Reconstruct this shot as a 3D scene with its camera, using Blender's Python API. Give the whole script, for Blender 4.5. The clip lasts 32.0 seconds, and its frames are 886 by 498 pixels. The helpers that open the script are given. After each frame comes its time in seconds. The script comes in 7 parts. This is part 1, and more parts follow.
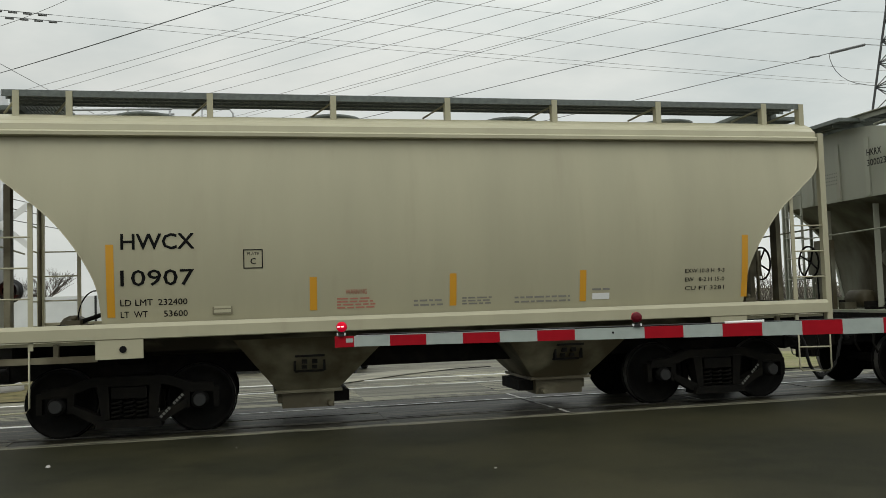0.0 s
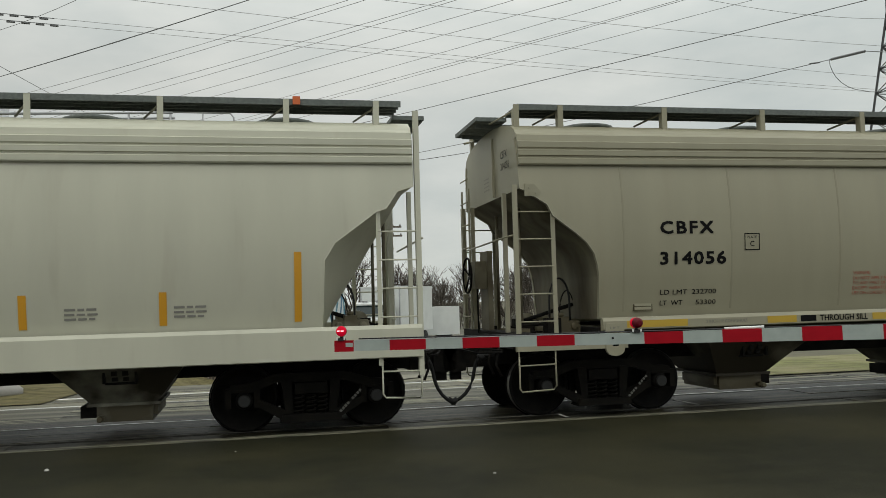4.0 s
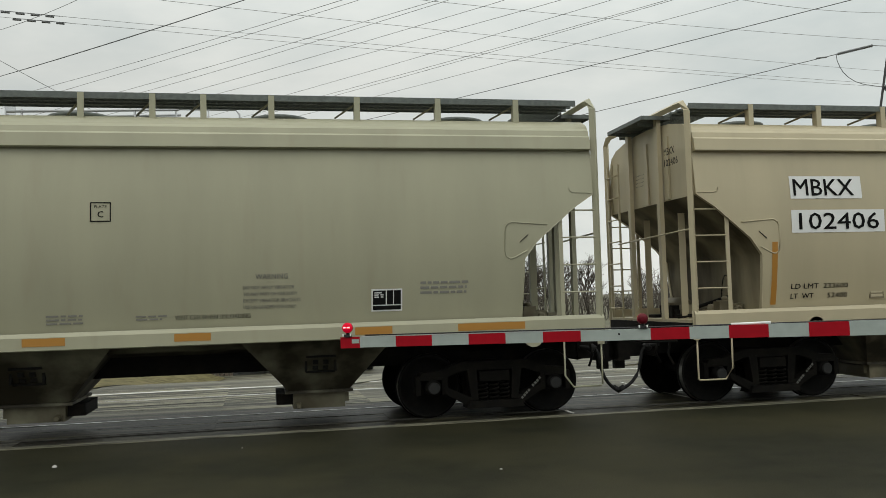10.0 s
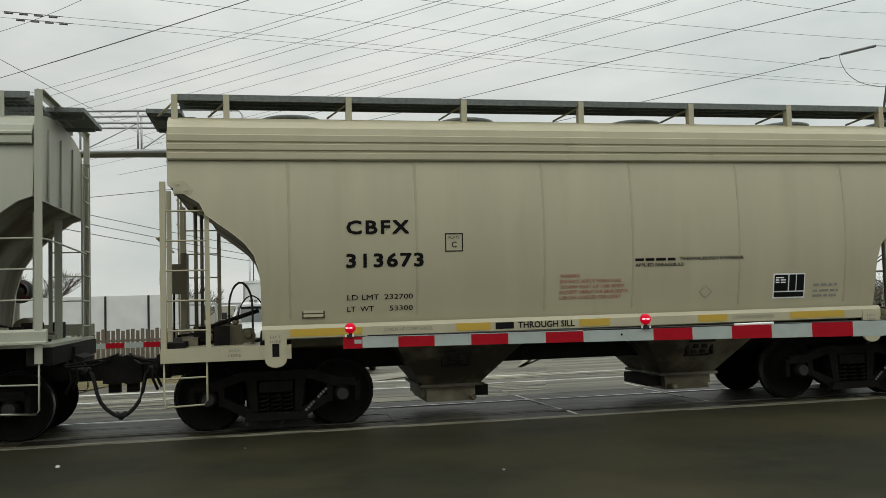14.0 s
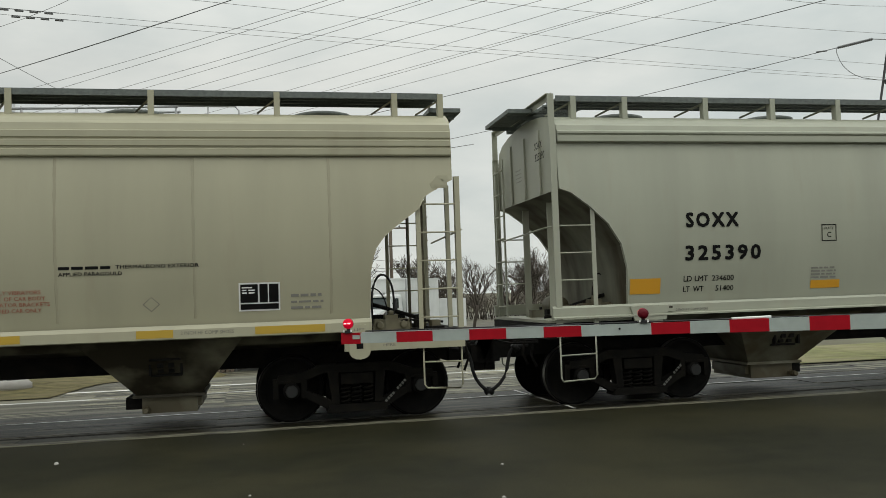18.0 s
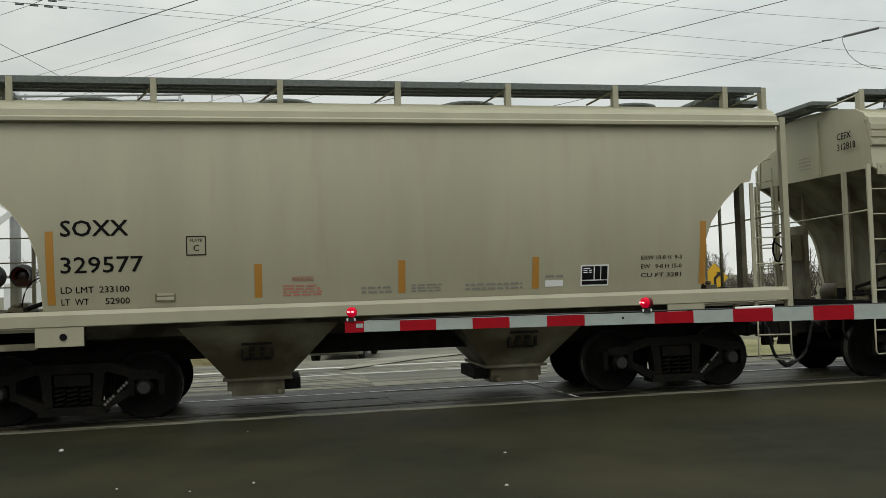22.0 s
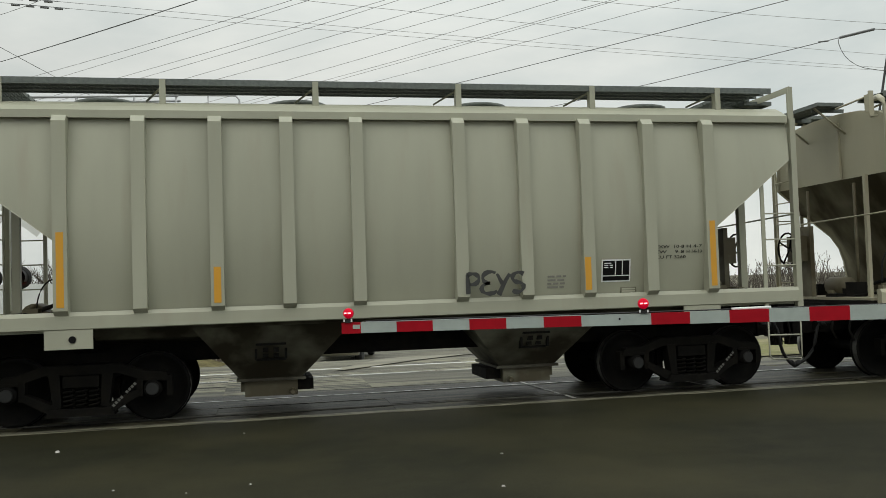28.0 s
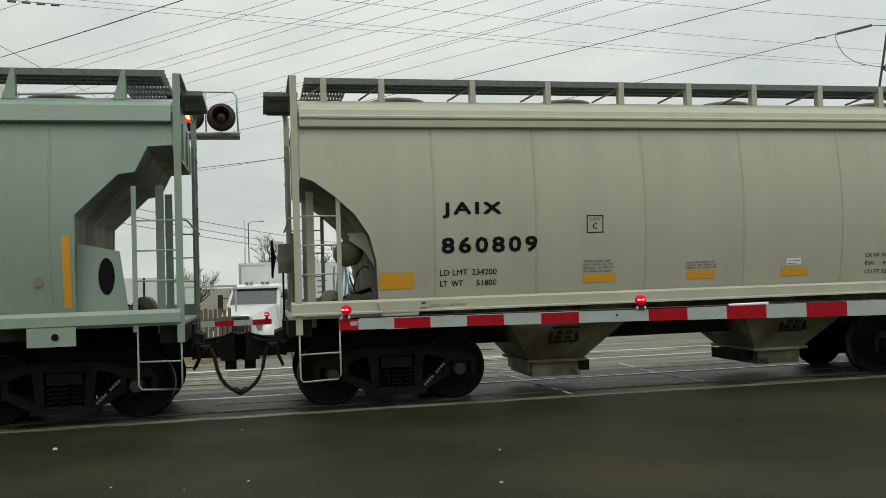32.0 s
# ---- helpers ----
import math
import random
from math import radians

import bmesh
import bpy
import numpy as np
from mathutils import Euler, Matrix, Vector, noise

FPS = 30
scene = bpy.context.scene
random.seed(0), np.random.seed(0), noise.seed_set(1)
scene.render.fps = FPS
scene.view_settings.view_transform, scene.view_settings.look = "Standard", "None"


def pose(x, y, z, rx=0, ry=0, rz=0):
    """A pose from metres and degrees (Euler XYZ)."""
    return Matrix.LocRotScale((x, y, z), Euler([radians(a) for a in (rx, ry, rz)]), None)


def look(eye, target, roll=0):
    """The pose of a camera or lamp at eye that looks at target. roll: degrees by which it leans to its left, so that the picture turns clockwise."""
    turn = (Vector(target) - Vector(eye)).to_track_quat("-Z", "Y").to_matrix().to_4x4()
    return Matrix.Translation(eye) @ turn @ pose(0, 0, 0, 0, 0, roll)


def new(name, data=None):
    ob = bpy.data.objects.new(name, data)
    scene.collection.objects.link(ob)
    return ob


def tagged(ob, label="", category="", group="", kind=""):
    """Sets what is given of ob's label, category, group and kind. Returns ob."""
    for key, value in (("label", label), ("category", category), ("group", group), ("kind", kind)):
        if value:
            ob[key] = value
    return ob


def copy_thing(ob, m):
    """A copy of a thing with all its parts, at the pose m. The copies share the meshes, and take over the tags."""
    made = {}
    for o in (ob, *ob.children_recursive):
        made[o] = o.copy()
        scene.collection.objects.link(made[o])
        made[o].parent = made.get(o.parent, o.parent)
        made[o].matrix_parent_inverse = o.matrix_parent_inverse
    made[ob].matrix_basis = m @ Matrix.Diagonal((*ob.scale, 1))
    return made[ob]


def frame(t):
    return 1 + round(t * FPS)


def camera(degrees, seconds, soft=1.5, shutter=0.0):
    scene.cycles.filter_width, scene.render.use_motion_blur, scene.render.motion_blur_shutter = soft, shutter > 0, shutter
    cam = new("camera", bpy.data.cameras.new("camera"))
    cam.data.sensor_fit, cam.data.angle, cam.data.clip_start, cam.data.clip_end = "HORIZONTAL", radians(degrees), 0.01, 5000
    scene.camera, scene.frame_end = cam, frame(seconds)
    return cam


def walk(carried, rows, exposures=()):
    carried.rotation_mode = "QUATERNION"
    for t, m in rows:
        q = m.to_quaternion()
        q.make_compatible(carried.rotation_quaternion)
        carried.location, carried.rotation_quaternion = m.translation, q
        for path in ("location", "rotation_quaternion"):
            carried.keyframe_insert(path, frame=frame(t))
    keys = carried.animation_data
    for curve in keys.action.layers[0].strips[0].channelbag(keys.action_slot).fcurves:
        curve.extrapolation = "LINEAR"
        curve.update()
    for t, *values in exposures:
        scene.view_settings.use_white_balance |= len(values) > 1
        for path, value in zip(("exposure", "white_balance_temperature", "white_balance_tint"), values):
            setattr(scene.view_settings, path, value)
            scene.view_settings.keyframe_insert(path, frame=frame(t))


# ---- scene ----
# The camera stands on the road before a level crossing, at eye height in a stopped
# vehicle, and sways by a degree or two while a train of hopper cars rolls past.
EYE = (0.0, 0.0, 1.71)
TRACK_Y = 13.19          # centre line of the track, parallel to x
cam = camera(53.9, 32.0, soft=0.65)


def aim(yaw, pitch, roll):
    return pose(*EYE, 90 + pitch, 0, yaw) @ pose(0, 0, 0, 0, 0, roll)


SWAY = (
    (0.0, -12.25, 3.16, -1.79), (0.5, -12.19, 3.29, -1.66), (1.0, -12.13, 3.33, -1.55), (1.5, -12.05, 3.32, -1.45), (2.0, -12.03, 3.40, -1.40),
    (2.5, -12.07, 3.45, -1.40), (3.0, -12.00, 3.50, -1.45), (3.5, -12.10, 3.41, -1.55), (4.0, -12.26, 3.47, -1.58), (4.5, -12.37, 3.44, -1.60),
    (6.5, -12.13, 3.42, -1.67), (7.0, -12.27, 3.43, -1.65), (7.5, -12.16, 3.44, -1.67), (8.0, -12.26, 3.50, -1.71), (8.5, -12.31, 3.60, -1.74),
    (9.0, -12.03, 3.58, -1.77), (9.5, -11.80, 3.33, -1.78), (10.0, -11.87, 3.24, -1.70), (10.5, -11.84, 3.30, -1.66), (11.0, -11.87, 3.27, -1.60),
    (11.5, -11.69, 3.31, -1.60), (12.0, -11.65, 3.21, -1.55), (12.5, -11.57, 3.22, -1.55), (13.0, -11.54, 3.23, -1.57), (13.5, -11.62, 3.27, -1.60),
    (15.5, -11.87, 3.24, -1.85), (16.0, -11.87, 3.16, -1.92), (16.5, -11.84, 3.05, -1.98), (17.0, -11.89, 3.05, -1.98), (17.5, -11.90, 3.00, -1.95),
    (18.0, -11.84, 2.95, -1.94), (18.5, -11.97, 2.82, -1.95), (19.0, -11.72, 2.66, -1.98), (19.5, -11.85, 2.58, -1.92), (20.0, -11.61, 2.63, -1.81),
    (20.5, -11.63, 2.48, -1.75), (21.0, -11.61, 2.27, -1.73), (21.5, -11.48, 2.26, -1.75), (22.0, -11.58, 2.22, -1.78), (22.5, -11.78, 2.24, -1.78),
    (23.0, -11.79, 2.30, -1.76), (23.5, -11.86, 2.18, -1.72), (24.0, -11.88, 2.25, -1.68), (24.5, -11.68, 2.34, -1.67), (25.0, -11.66, 2.29, -1.67),
    (25.5, -11.76, 2.23, -1.68), (26.0, -11.71, 2.30, -1.70), (26.5, -11.68, 2.23, -1.72), (28.5, -11.82, 2.33, -1.85), (29.0, -11.77, 2.38, -1.88),
    (29.5, -11.75, 2.40, -1.90), (30.0, -11.80, 2.30, -1.90), (30.5, -11.95, 2.18, -1.90), (31.0, -12.05, 2.22, -1.89), (31.5, -11.92, 2.25, -1.88),
    (32.0, -11.95, 2.05, -1.90))
walk(cam, [(t, aim(a, b, c)) for t, a, b, c in SWAY], exposures=((0.0, -0.17, 7040, 10.0), (3.4, -0.17, 7040, 10.0), (4.0, -0.30, 7040, 10.0), (4.6, -0.30, 7040, 10.0), (6.6, -0.20, 7040, 10.0), (20.0, -0.17, 7040, 10.0), (32.0, -0.12, 7040, 9.5)))

# how far the train has rolled (towards -x) at each time
ROLLED = (
    (0.0, 0.0), (0.5, 4.034), (1.0, 7.826), (2.0, 16.034), (2.6, 20.942), (3.0, 24.231), (4.0, 32.177), (4.5, 36.311),
    (6.5, 53.21), (7.0, 56.79), (7.5, 60.914), (8.0, 65.117), (9.0, 73.22), (10.0, 81.623), (11.0, 89.714), (12.0, 98.134),
    (13.0, 106.621), (13.5, 110.79), (15.5, 127.52), (16.0, 131.54), (17.0, 139.948), (18.0, 148.526), (19.0, 156.876),
    (20.0, 165.42), (21.0, 173.753), (22.0, 182.411), (23.0, 191.044), (24.0, 199.73), (25.0, 208.469), (26.0, 216.829),
    (26.5, 221.211), (28.5, 238.671), (29.0, 243.018), (30.0, 251.646), (31.0, 260.204), (32.0, 269.051))

# ---- light ----
SUN_AZ, SUN_EL = 215.0, 48.0
world = bpy.data.worlds.new("overcast")
scene.world = world
world.use_nodes = True
wn, wl = world.node_tree.nodes, world.node_tree.links
wn.clear()
w_out = wn.new("ShaderNodeOutputWorld")
w_bg = wn.new("ShaderNodeBackground")
w_bg.inputs["Strength"].default_value = 1.0
w_sky = wn.new("ShaderNodeTexSky")
w_sky.sky_type = "NISHITA"
w_sky.sun_disc = False
w_sky.sun_elevation, w_sky.sun_rotation = radians(SUN_EL), radians(SUN_AZ)
w_dim = wn.new("ShaderNodeVectorMath")
w_dim.operation = "SCALE"
w_dim.inputs["Scale"].default_value = 0.06
w_tc = wn.new("ShaderNodeTexCoord")
w_map = wn.new("ShaderNodeMapping")
w_map.inputs["Scale"].default_value = (1.0, 1.0, 2.6)
w_n1 = wn.new("ShaderNodeTexNoise")
w_n1.inputs["Scale"].default_value, w_n1.inputs["Detail"].default_value, w_n1.inputs["Roughness"].default_value = 2.6, 7.0, 0.55
w_ramp = wn.new("ShaderNodeValToRGB")
w_ramp.color_ramp.elements[0].position, w_ramp.color_ramp.elements[0].color = 0.28, (0.53, 0.615, 0.645, 1)
w_ramp.color_ramp.elements[1].position, w_ramp.color_ramp.elements[1].color = 0.66, (0.83, 0.885, 0.893, 1)
w_mix = wn.new("ShaderNodeMix")
w_mix.data_type = "RGBA"
w_mix.inputs["Factor"].default_value = 0.92
wl.new(w_sky.outputs[0], w_dim.inputs[0])
wl.new(w_tc.outputs["Generated"], w_map.inputs["Vector"])
wl.new(w_map.outputs[0], w_n1.inputs["Vector"])
wl.new(w_n1.outputs["Fac"], w_ramp.inputs[0])
wl.new(w_dim.outputs[0], w_mix.inputs[6])
wl.new(w_ramp.outputs[0], w_mix.inputs[7])
w_sep = wn.new("ShaderNodeSeparateXYZ")
w_up = wn.new("ShaderNodeMapRange")
w_up.inputs["From Min"].default_value, w_up.inputs["From Max"].default_value = 0.25, 1.0
w_up.inputs["To Min"].default_value, w_up.inputs["To Max"].default_value = 1.0, 2.7
w_lift = wn.new("ShaderNodeVectorMath")
w_lift.operation = "SCALE"
wl.new(w_tc.outputs["Generated"], w_sep.inputs[0])
wl.new(w_sep.outputs["Z"], w_up.inputs["Value"])
wl.new(w_mix.outputs[2], w_lift.inputs[0])
# a little brighter towards +x, where the cloud is thinner
w_side = wn.new("ShaderNodeMath")
w_side.operation = "MULTIPLY_ADD"
w_side.inputs[1].default_value, w_side.inputs[2].default_value = 0.17, 1.03
w_both = wn.new("ShaderNodeMath")
w_both.operation = "MULTIPLY"
wl.new(w_sep.outputs["X"], w_side.inputs[0])
wl.new(w_side.outputs[0], w_both.inputs[0])
wl.new(w_up.outputs[0], w_both.inputs[1])
wl.new(w_both.outputs[0], w_lift.inputs["Scale"])
wl.new(w_lift.outputs[0], w_bg.inputs["Color"])
wl.new(w_bg.outputs[0], w_out.inputs[0])

sun_data = bpy.data.lights.new("sun", "SUN")
sun_data.energy, sun_data.angle, sun_data.color = 0.35, radians(30), (1.0, 0.98, 0.94)
sun = new("sun", sun_data)
sun.matrix_world = look((-14, -20, 27), (0, 0, 0))


# ---- materials ----
def material(name, colour, rough=0.6, metal=0.0, grain=0.15, scale=6.0, bump=0.1, bump_scale=40.0, emit=0.0,
             stretch=(1, 1, 1), stain=None, stain_scale=1.5, stain_low=0.45, stain_high=0.75, own_colour=False, spec=0.5):
    """A painted, cast or ground surface: two scales of colour noise, an optional stain colour, and fine relief."""
    m = bpy.data.materials.new(name)
    m.use_nodes = True
    n, l = m.node_tree.nodes, m.node_tree.links
    b = n["Principled BSDF"]
    b.inputs["Roughness"].default_value, b.inputs["Metallic"].default_value = rough, metal
    b.inputs["Specular IOR Level"].default_value = spec
    tc = n.new("ShaderNodeTexCoord")
    mp = n.new("ShaderNodeMapping")
    mp.inputs["Scale"].default_value = stretch
    # every piece shows its own stretch of the pattern
    who = n.new("ShaderNodeObjectInfo")
    far_off = n.new("ShaderNodeVectorMath")
    far_off.operation = "SCALE"
    far_off.inputs[0].default_value = (37.0, 23.0, 11.0)
    l.new(who.outputs["Random"], far_off.inputs["Scale"])
    l.new(far_off.outputs[0], mp.inputs["Location"])
    l.new(tc.outputs["Object"], mp.inputs["Vector"])
    if own_colour:
        info = n.new("ShaderNodeObjectInfo")
        base = info.outputs["Color"]
    else:
        rgb = n.new("ShaderNodeRGB")
        rgb.outputs[0].default_value = (*colour, 1)
        base = rgb.outputs[0]
    big = n.new("ShaderNodeTexNoise")
    big.inputs["Scale"].default_value, big.inputs["Detail"].default_value = scale, 6
    l.new(mp.outputs[0], big.inputs["Vector"])
    rng = n.new("ShaderNodeMapRange")
    rng.inputs["To Min"].default_value, rng.inputs["To Max"].default_value = 1 - grain, 1 + grain
    rng.inputs["From Min"].default_value, rng.inputs["From Max"].default_value = 0.3, 0.7
    l.new(big.outputs["Fac"], rng.inputs["Value"])
    mul = n.new("ShaderNodeVectorMath")
    mul.operation = "SCALE"
    l.new(base, mul.inputs[0])
    l.new(rng.outputs[0], mul.inputs["Scale"])
    col = mul.outputs[0]
    if stain:
        st = n.new("ShaderNodeTexNoise")
        st.inputs["Scale"].default_value, st.inputs["Detail"].default_value = stain_scale, 8
        l.new(mp.outputs[0], st.inputs["Vector"])
        sr = n.new("ShaderNodeMapRange")
        sr.inputs["From Min"].default_value, sr.inputs["From Max"].default_value = stain_low, stain_high
        l.new(st.outputs["Fac"], sr.inputs["Value"])
        mix = n.new("ShaderNodeMix")
        mix.data_type = "RGBA"
        mix.inputs[7].default_value = (*stain, 1)
        l.new(sr.outputs[0], mix.inputs["Factor"])
        l.new(col, mix.inputs[6])
        col = mix.outputs[2]
    l.new(col, b.inputs["Base Color"])
    if bump:
        fine = n.new("ShaderNodeTexNoise")
        fine.inputs["Scale"].default_value, fine.inputs["Detail"].default_value = bump_scale, 4
        l.new(tc.outputs["Object"], fine.inputs["Vector"])
        bp = n.new("ShaderNodeBump")
        bp.inputs["Strength"].default_value, bp.inputs["Distance"].default_value = bump, 0.01
        l.new(fine.outputs["Fac"], bp.inputs["Height"])
        l.new(bp.outputs[0], b.inputs["Normal"])
    if emit:
        b.inputs["Emission Color"].default_value = (*colour, 1)
        b.inputs["Emission Strength"].default_value = emit
    return m


def plain(name, colour, rough=0.6, metal=0.0):
    m = bpy.data.materials.new(name)
    m.use_nodes = True
    b = m.node_tree.nodes["Principled BSDF"]
    b.inputs["Base Color"].default_value = (*colour, 1)
    b.inputs["Roughness"].default_value, b.inputs["Metallic"].default_value = rough, metal
    return m


PAINT = material("weathered_car_paint", (0.4, 0.4, 0.35), rough=0.45, own_colour=True, grain=0.06, scale=1.2, stretch=(1.6, 1.6, 0.22),
                 bump=0.04, bump_scale=7, stain=(0.27, 0.22, 0.15), stain_scale=2.2, stain_low=0.58, stain_high=1.45)
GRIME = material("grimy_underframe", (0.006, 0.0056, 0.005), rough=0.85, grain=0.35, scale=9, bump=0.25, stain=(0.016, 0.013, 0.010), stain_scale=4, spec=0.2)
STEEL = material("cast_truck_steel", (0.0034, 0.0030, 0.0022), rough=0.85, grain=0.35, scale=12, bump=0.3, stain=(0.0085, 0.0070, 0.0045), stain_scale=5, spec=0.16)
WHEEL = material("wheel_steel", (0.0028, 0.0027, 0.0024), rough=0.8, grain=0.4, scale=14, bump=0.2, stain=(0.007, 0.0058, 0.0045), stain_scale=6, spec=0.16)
# Darker, browner copies of the car paint: grime plus under-car shade put into colour.
GRIMED_SHADE = material("grimed_shade_paint", (0.1, 0.1, 0.08), rough=0.65, own_colour=True, grain=0.25, scale=1.6, bump=0.1, bump_scale=20, stain=(0.030, 0.0235, 0.0125), stain_scale=1.4, stain_low=0.08, stain_high=0.55)
DUSTY_SHADE = material("dusty_shaded_paint", (0.1, 0.1, 0.08), rough=0.6, own_colour=True, grain=0.2, scale=1.6, bump=0.1, bump_scale=20, stain=(0.082, 0.067, 0.036), stain_scale=1.4, stain_low=0.06, stain_high=0.55)
# Browned car paint: the overhung end sheets' shade is put into its stain.
SLOPE = material("shade_and_grime_paint", (0.3, 0.3, 0.25), rough=0.6, own_colour=True, grain=0.12, scale=1.6, stretch=(1.5, 1.5, 0.5), bump=0.05, bump_scale=9,
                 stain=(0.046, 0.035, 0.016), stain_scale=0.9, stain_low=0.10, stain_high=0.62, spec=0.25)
HUB = plain("dull_bearing_cap", (0.006, 0.0063, 0.006), 0.6)
TREAD = material("polished_tread", (0.22, 0.22, 0.21), rough=0.36, metal=0.9, grain=0.2, scale=5)
GALV = material("galvanised_grating", (0.118, 0.134, 0.125), rough=0.6, metal=0.1, grain=0.2, scale=20, bump=0.5, bump_scale=90)
BLACK = material("black_lettering", (0.008, 0.008, 0.008), rough=0.8, spec=0.08, grain=0.2, bump=0.0)
HOSE = plain("black_rubber", (0.012, 0.012, 0.012), 0.7)
BROWN_AMBER = plain("aged_brown_reflective_sheet", (0.40, 0.185, 0.03), 0.45)
AMBER = plain("amber_reflective_sheet", (0.62, 0.30, 0.025), 0.4)
YELLOW = plain("faded_yellow_sheet", (0.46, 0.30, 0.035), 0.45)
FADED_YELLOW = material("sun_faded_yellow_sheet", (0.33, 0.245, 0.055), rough=0.5, grain=0.2, scale=9, bump=0.0, stain=(0.30, 0.27, 0.16), stain_scale=8)
SIGN_ORANGE = plain("orange_marker_paint", (0.62, 0.13, 0.03), 0.5)
RUSTY = plain("faded_red_lettering", (0.36, 0.12, 0.08), 0.6)
FAINT = plain("faded_grey_lettering", (0.16, 0.155, 0.135), 0.6)
WHITE = plain("white_vinyl", (0.72, 0.73, 0.72), 0.45)
FAINT_WHITE = plain("worn_white_stencil", (0.11, 0.11, 0.10), 0.6)
SPRAY = plain("dark_grey_spray_paint", (0.035, 0.036, 0.034), 0.6)
SPRAY_GREY = plain("thin_grey_spray_paint", (0.12, 0.12, 0.105), 0.6)
SPRAY_BLUE = plain("blue_spray_paint", (0.06, 0.11, 0.13), 0.6)
SPRAY_RED = plain("red_spray_paint", (0.50, 0.05, 0.04), 0.5)
SPRAY_TAN = plain("brown_spray_paint", (0.115, 0.088, 0.064), 0.6)
SEAM = material("weld_seam_paint", (0.4, 0.4, 0.35), rough=0.55, own_colour=True, grain=0.15, scale=2, stretch=(1, 1, 0.3), stain=(0.18, 0.155, 0.105), stain_scale=2, stain_low=0.32, stain_high=1.1)


# ---- small builders ----
class Shape:
    """Collects boxes, bars and prisms into one bmesh."""

    def __init__(self):
        self.bm = bmesh.new()

    def box(self, x0, x1, y0, y1, z0, z1):
        v = [self.bm.verts.new(c) for c in ((x0, y0, z0), (x1, y0, z0), (x1, y1, z0), (x0, y1, z0), (x0, y0, z1), (x1, y0, z1), (x1, y1, z1), (x0, y1, z1))]
        for f in ((3, 2, 1, 0), (4, 5, 6, 7), (0, 1, 5, 4), (1, 2, 6, 5), (2, 3, 7, 6), (3, 0, 4, 7)):
            self.bm.faces.new([v[i] for i in f])
        return self

    def tube(self, path, r, n=7, closed=False, smooth=True):
        """A round bar along a list of points."""
        pts = [Vector(p) for p in path]
        rings = []
        last = len(pts) - 1
        for i, p in enumerate(pts):
            if closed:
                d = pts[(i + 1) % len(pts)] - pts[i - 1]
            else:
                d = pts[min(i + 1, last)] - pts[max(i - 1, 0)]
            d.normalize()
            a = d.cross(Vector((0.13, 0.27, 0.95)) if abs(d.z) < 0.9 else Vector((1, 0.1, 0))).normalized()
            b = d.cross(a)
            rings.append([self.bm.verts.new(p + (a * math.cos(k * math.tau / n) + b * math.sin(k * math.tau / n)) * r) for k in range(n)])
        for i in range(len(rings) if closed else last):
            q, s = rings[i], rings[(i + 1) % len(rings)]
            for k in range(n):
                f = self.bm.faces.new((q[k], q[(k + 1) % n], s[(k + 1) % n], s[k]))
                f.smooth = smooth
        if not closed:
            self.bm.faces.new(rings[0][::-1])
            self.bm.faces.new(rings[-1])
        return self

    def prism(self, poly, y0, y1):
        """A polygon of (x, z) pushed from y0 to y1."""
        a = [self.bm.verts.new((x, y0, z)) for x, z in poly]
        b = [self.bm.verts.new((x, y1, z)) for x, z in poly]
        self.bm.faces.new(a)
        self.bm.faces.new(b[::-1])
        for i in range(len(poly)):
            j = (i + 1) % len(poly)
            self.bm.faces.new((a[j], a[i], b[i], b[j]))
        return self

    def run(self, poly, x0, x1):
        """A polygon of (y, z) pushed from x0 to x1."""
        a = [self.bm.verts.new((x0, y, z)) for y, z in poly]
        b = [self.bm.verts.new((x1, y, z)) for y, z in poly]
        self.bm.faces.new(a)
        self.bm.faces.new(b[::-1])
        for i in range(len(poly)):
            j = (i + 1) % len(poly)
            self.bm.faces.new((a[j], a[i], b[i], b[j]))
        return self

    def loft(self, rings, caps=True, smooth=False):
        """Rings of points of equal count, joined in order."""
        vs = [[self.bm.verts.new(p) for p in ring] for ring in rings]
        n = len(vs[0])
        for q, s in zip(vs, vs[1:]):
            for k in range(n):
                f = self.bm.faces.new((q[k], q[(k + 1) % n], s[(k + 1) % n], s[k]))
                f.smooth = smooth
        if caps:
            self.bm.faces.new(vs[0][::-1])
            self.bm.faces.new(vs[-1])
        return self

    def turned(self, profile, centre=(0, 0, 0), axis="y", n=20, smooth=True):
        """A profile of (radius, along) turned about an axis."""
        rings = []
        for r, a in profile:
            ring = []
            for k in range(n):
                c, s = math.cos(k * math.tau / n) * r, math.sin(k * math.tau / n) * r
                p = {"y": (c, a, s), "x": (a, c, s), "z": (c, s, a)}[axis]
                ring.append((p[0] + centre[0], p[1] + centre[1], p[2] + centre[2]))
            rings.append(ring)
        return self.loft(rings, True, smooth)

    def mesh(self, name, mat, normals=True):
        if normals:
            bmesh.ops.recalc_face_normals(self.bm, faces=self.bm.faces)
        me = bpy.data.meshes.new(name)
        self.bm.to_mesh(me)
        self.bm.free()
        me.materials.append(mat)
        return me


def part(name, shape, mat, parent, label="", at=None):
    """One mesh object under a thing or under a part."""
    me = shape if isinstance(shape, bpy.types.Mesh) else shape.mesh(name, mat)
    ob = new(name, me)
    ob.parent = parent
    if at:
        ob.matrix_basis = at if isinstance(at, Matrix) else pose(*at)
    if label:
        tagged(ob, label)
    return ob


def thing(name, label, category, at=None, group="", kind=""):
    ob = new(name)
    ob.empty_display_size = 0.3
    if at:
        ob.matrix_basis = at if isinstance(at, Matrix) else pose(*at)
    return tagged(ob, label, category, group, kind)


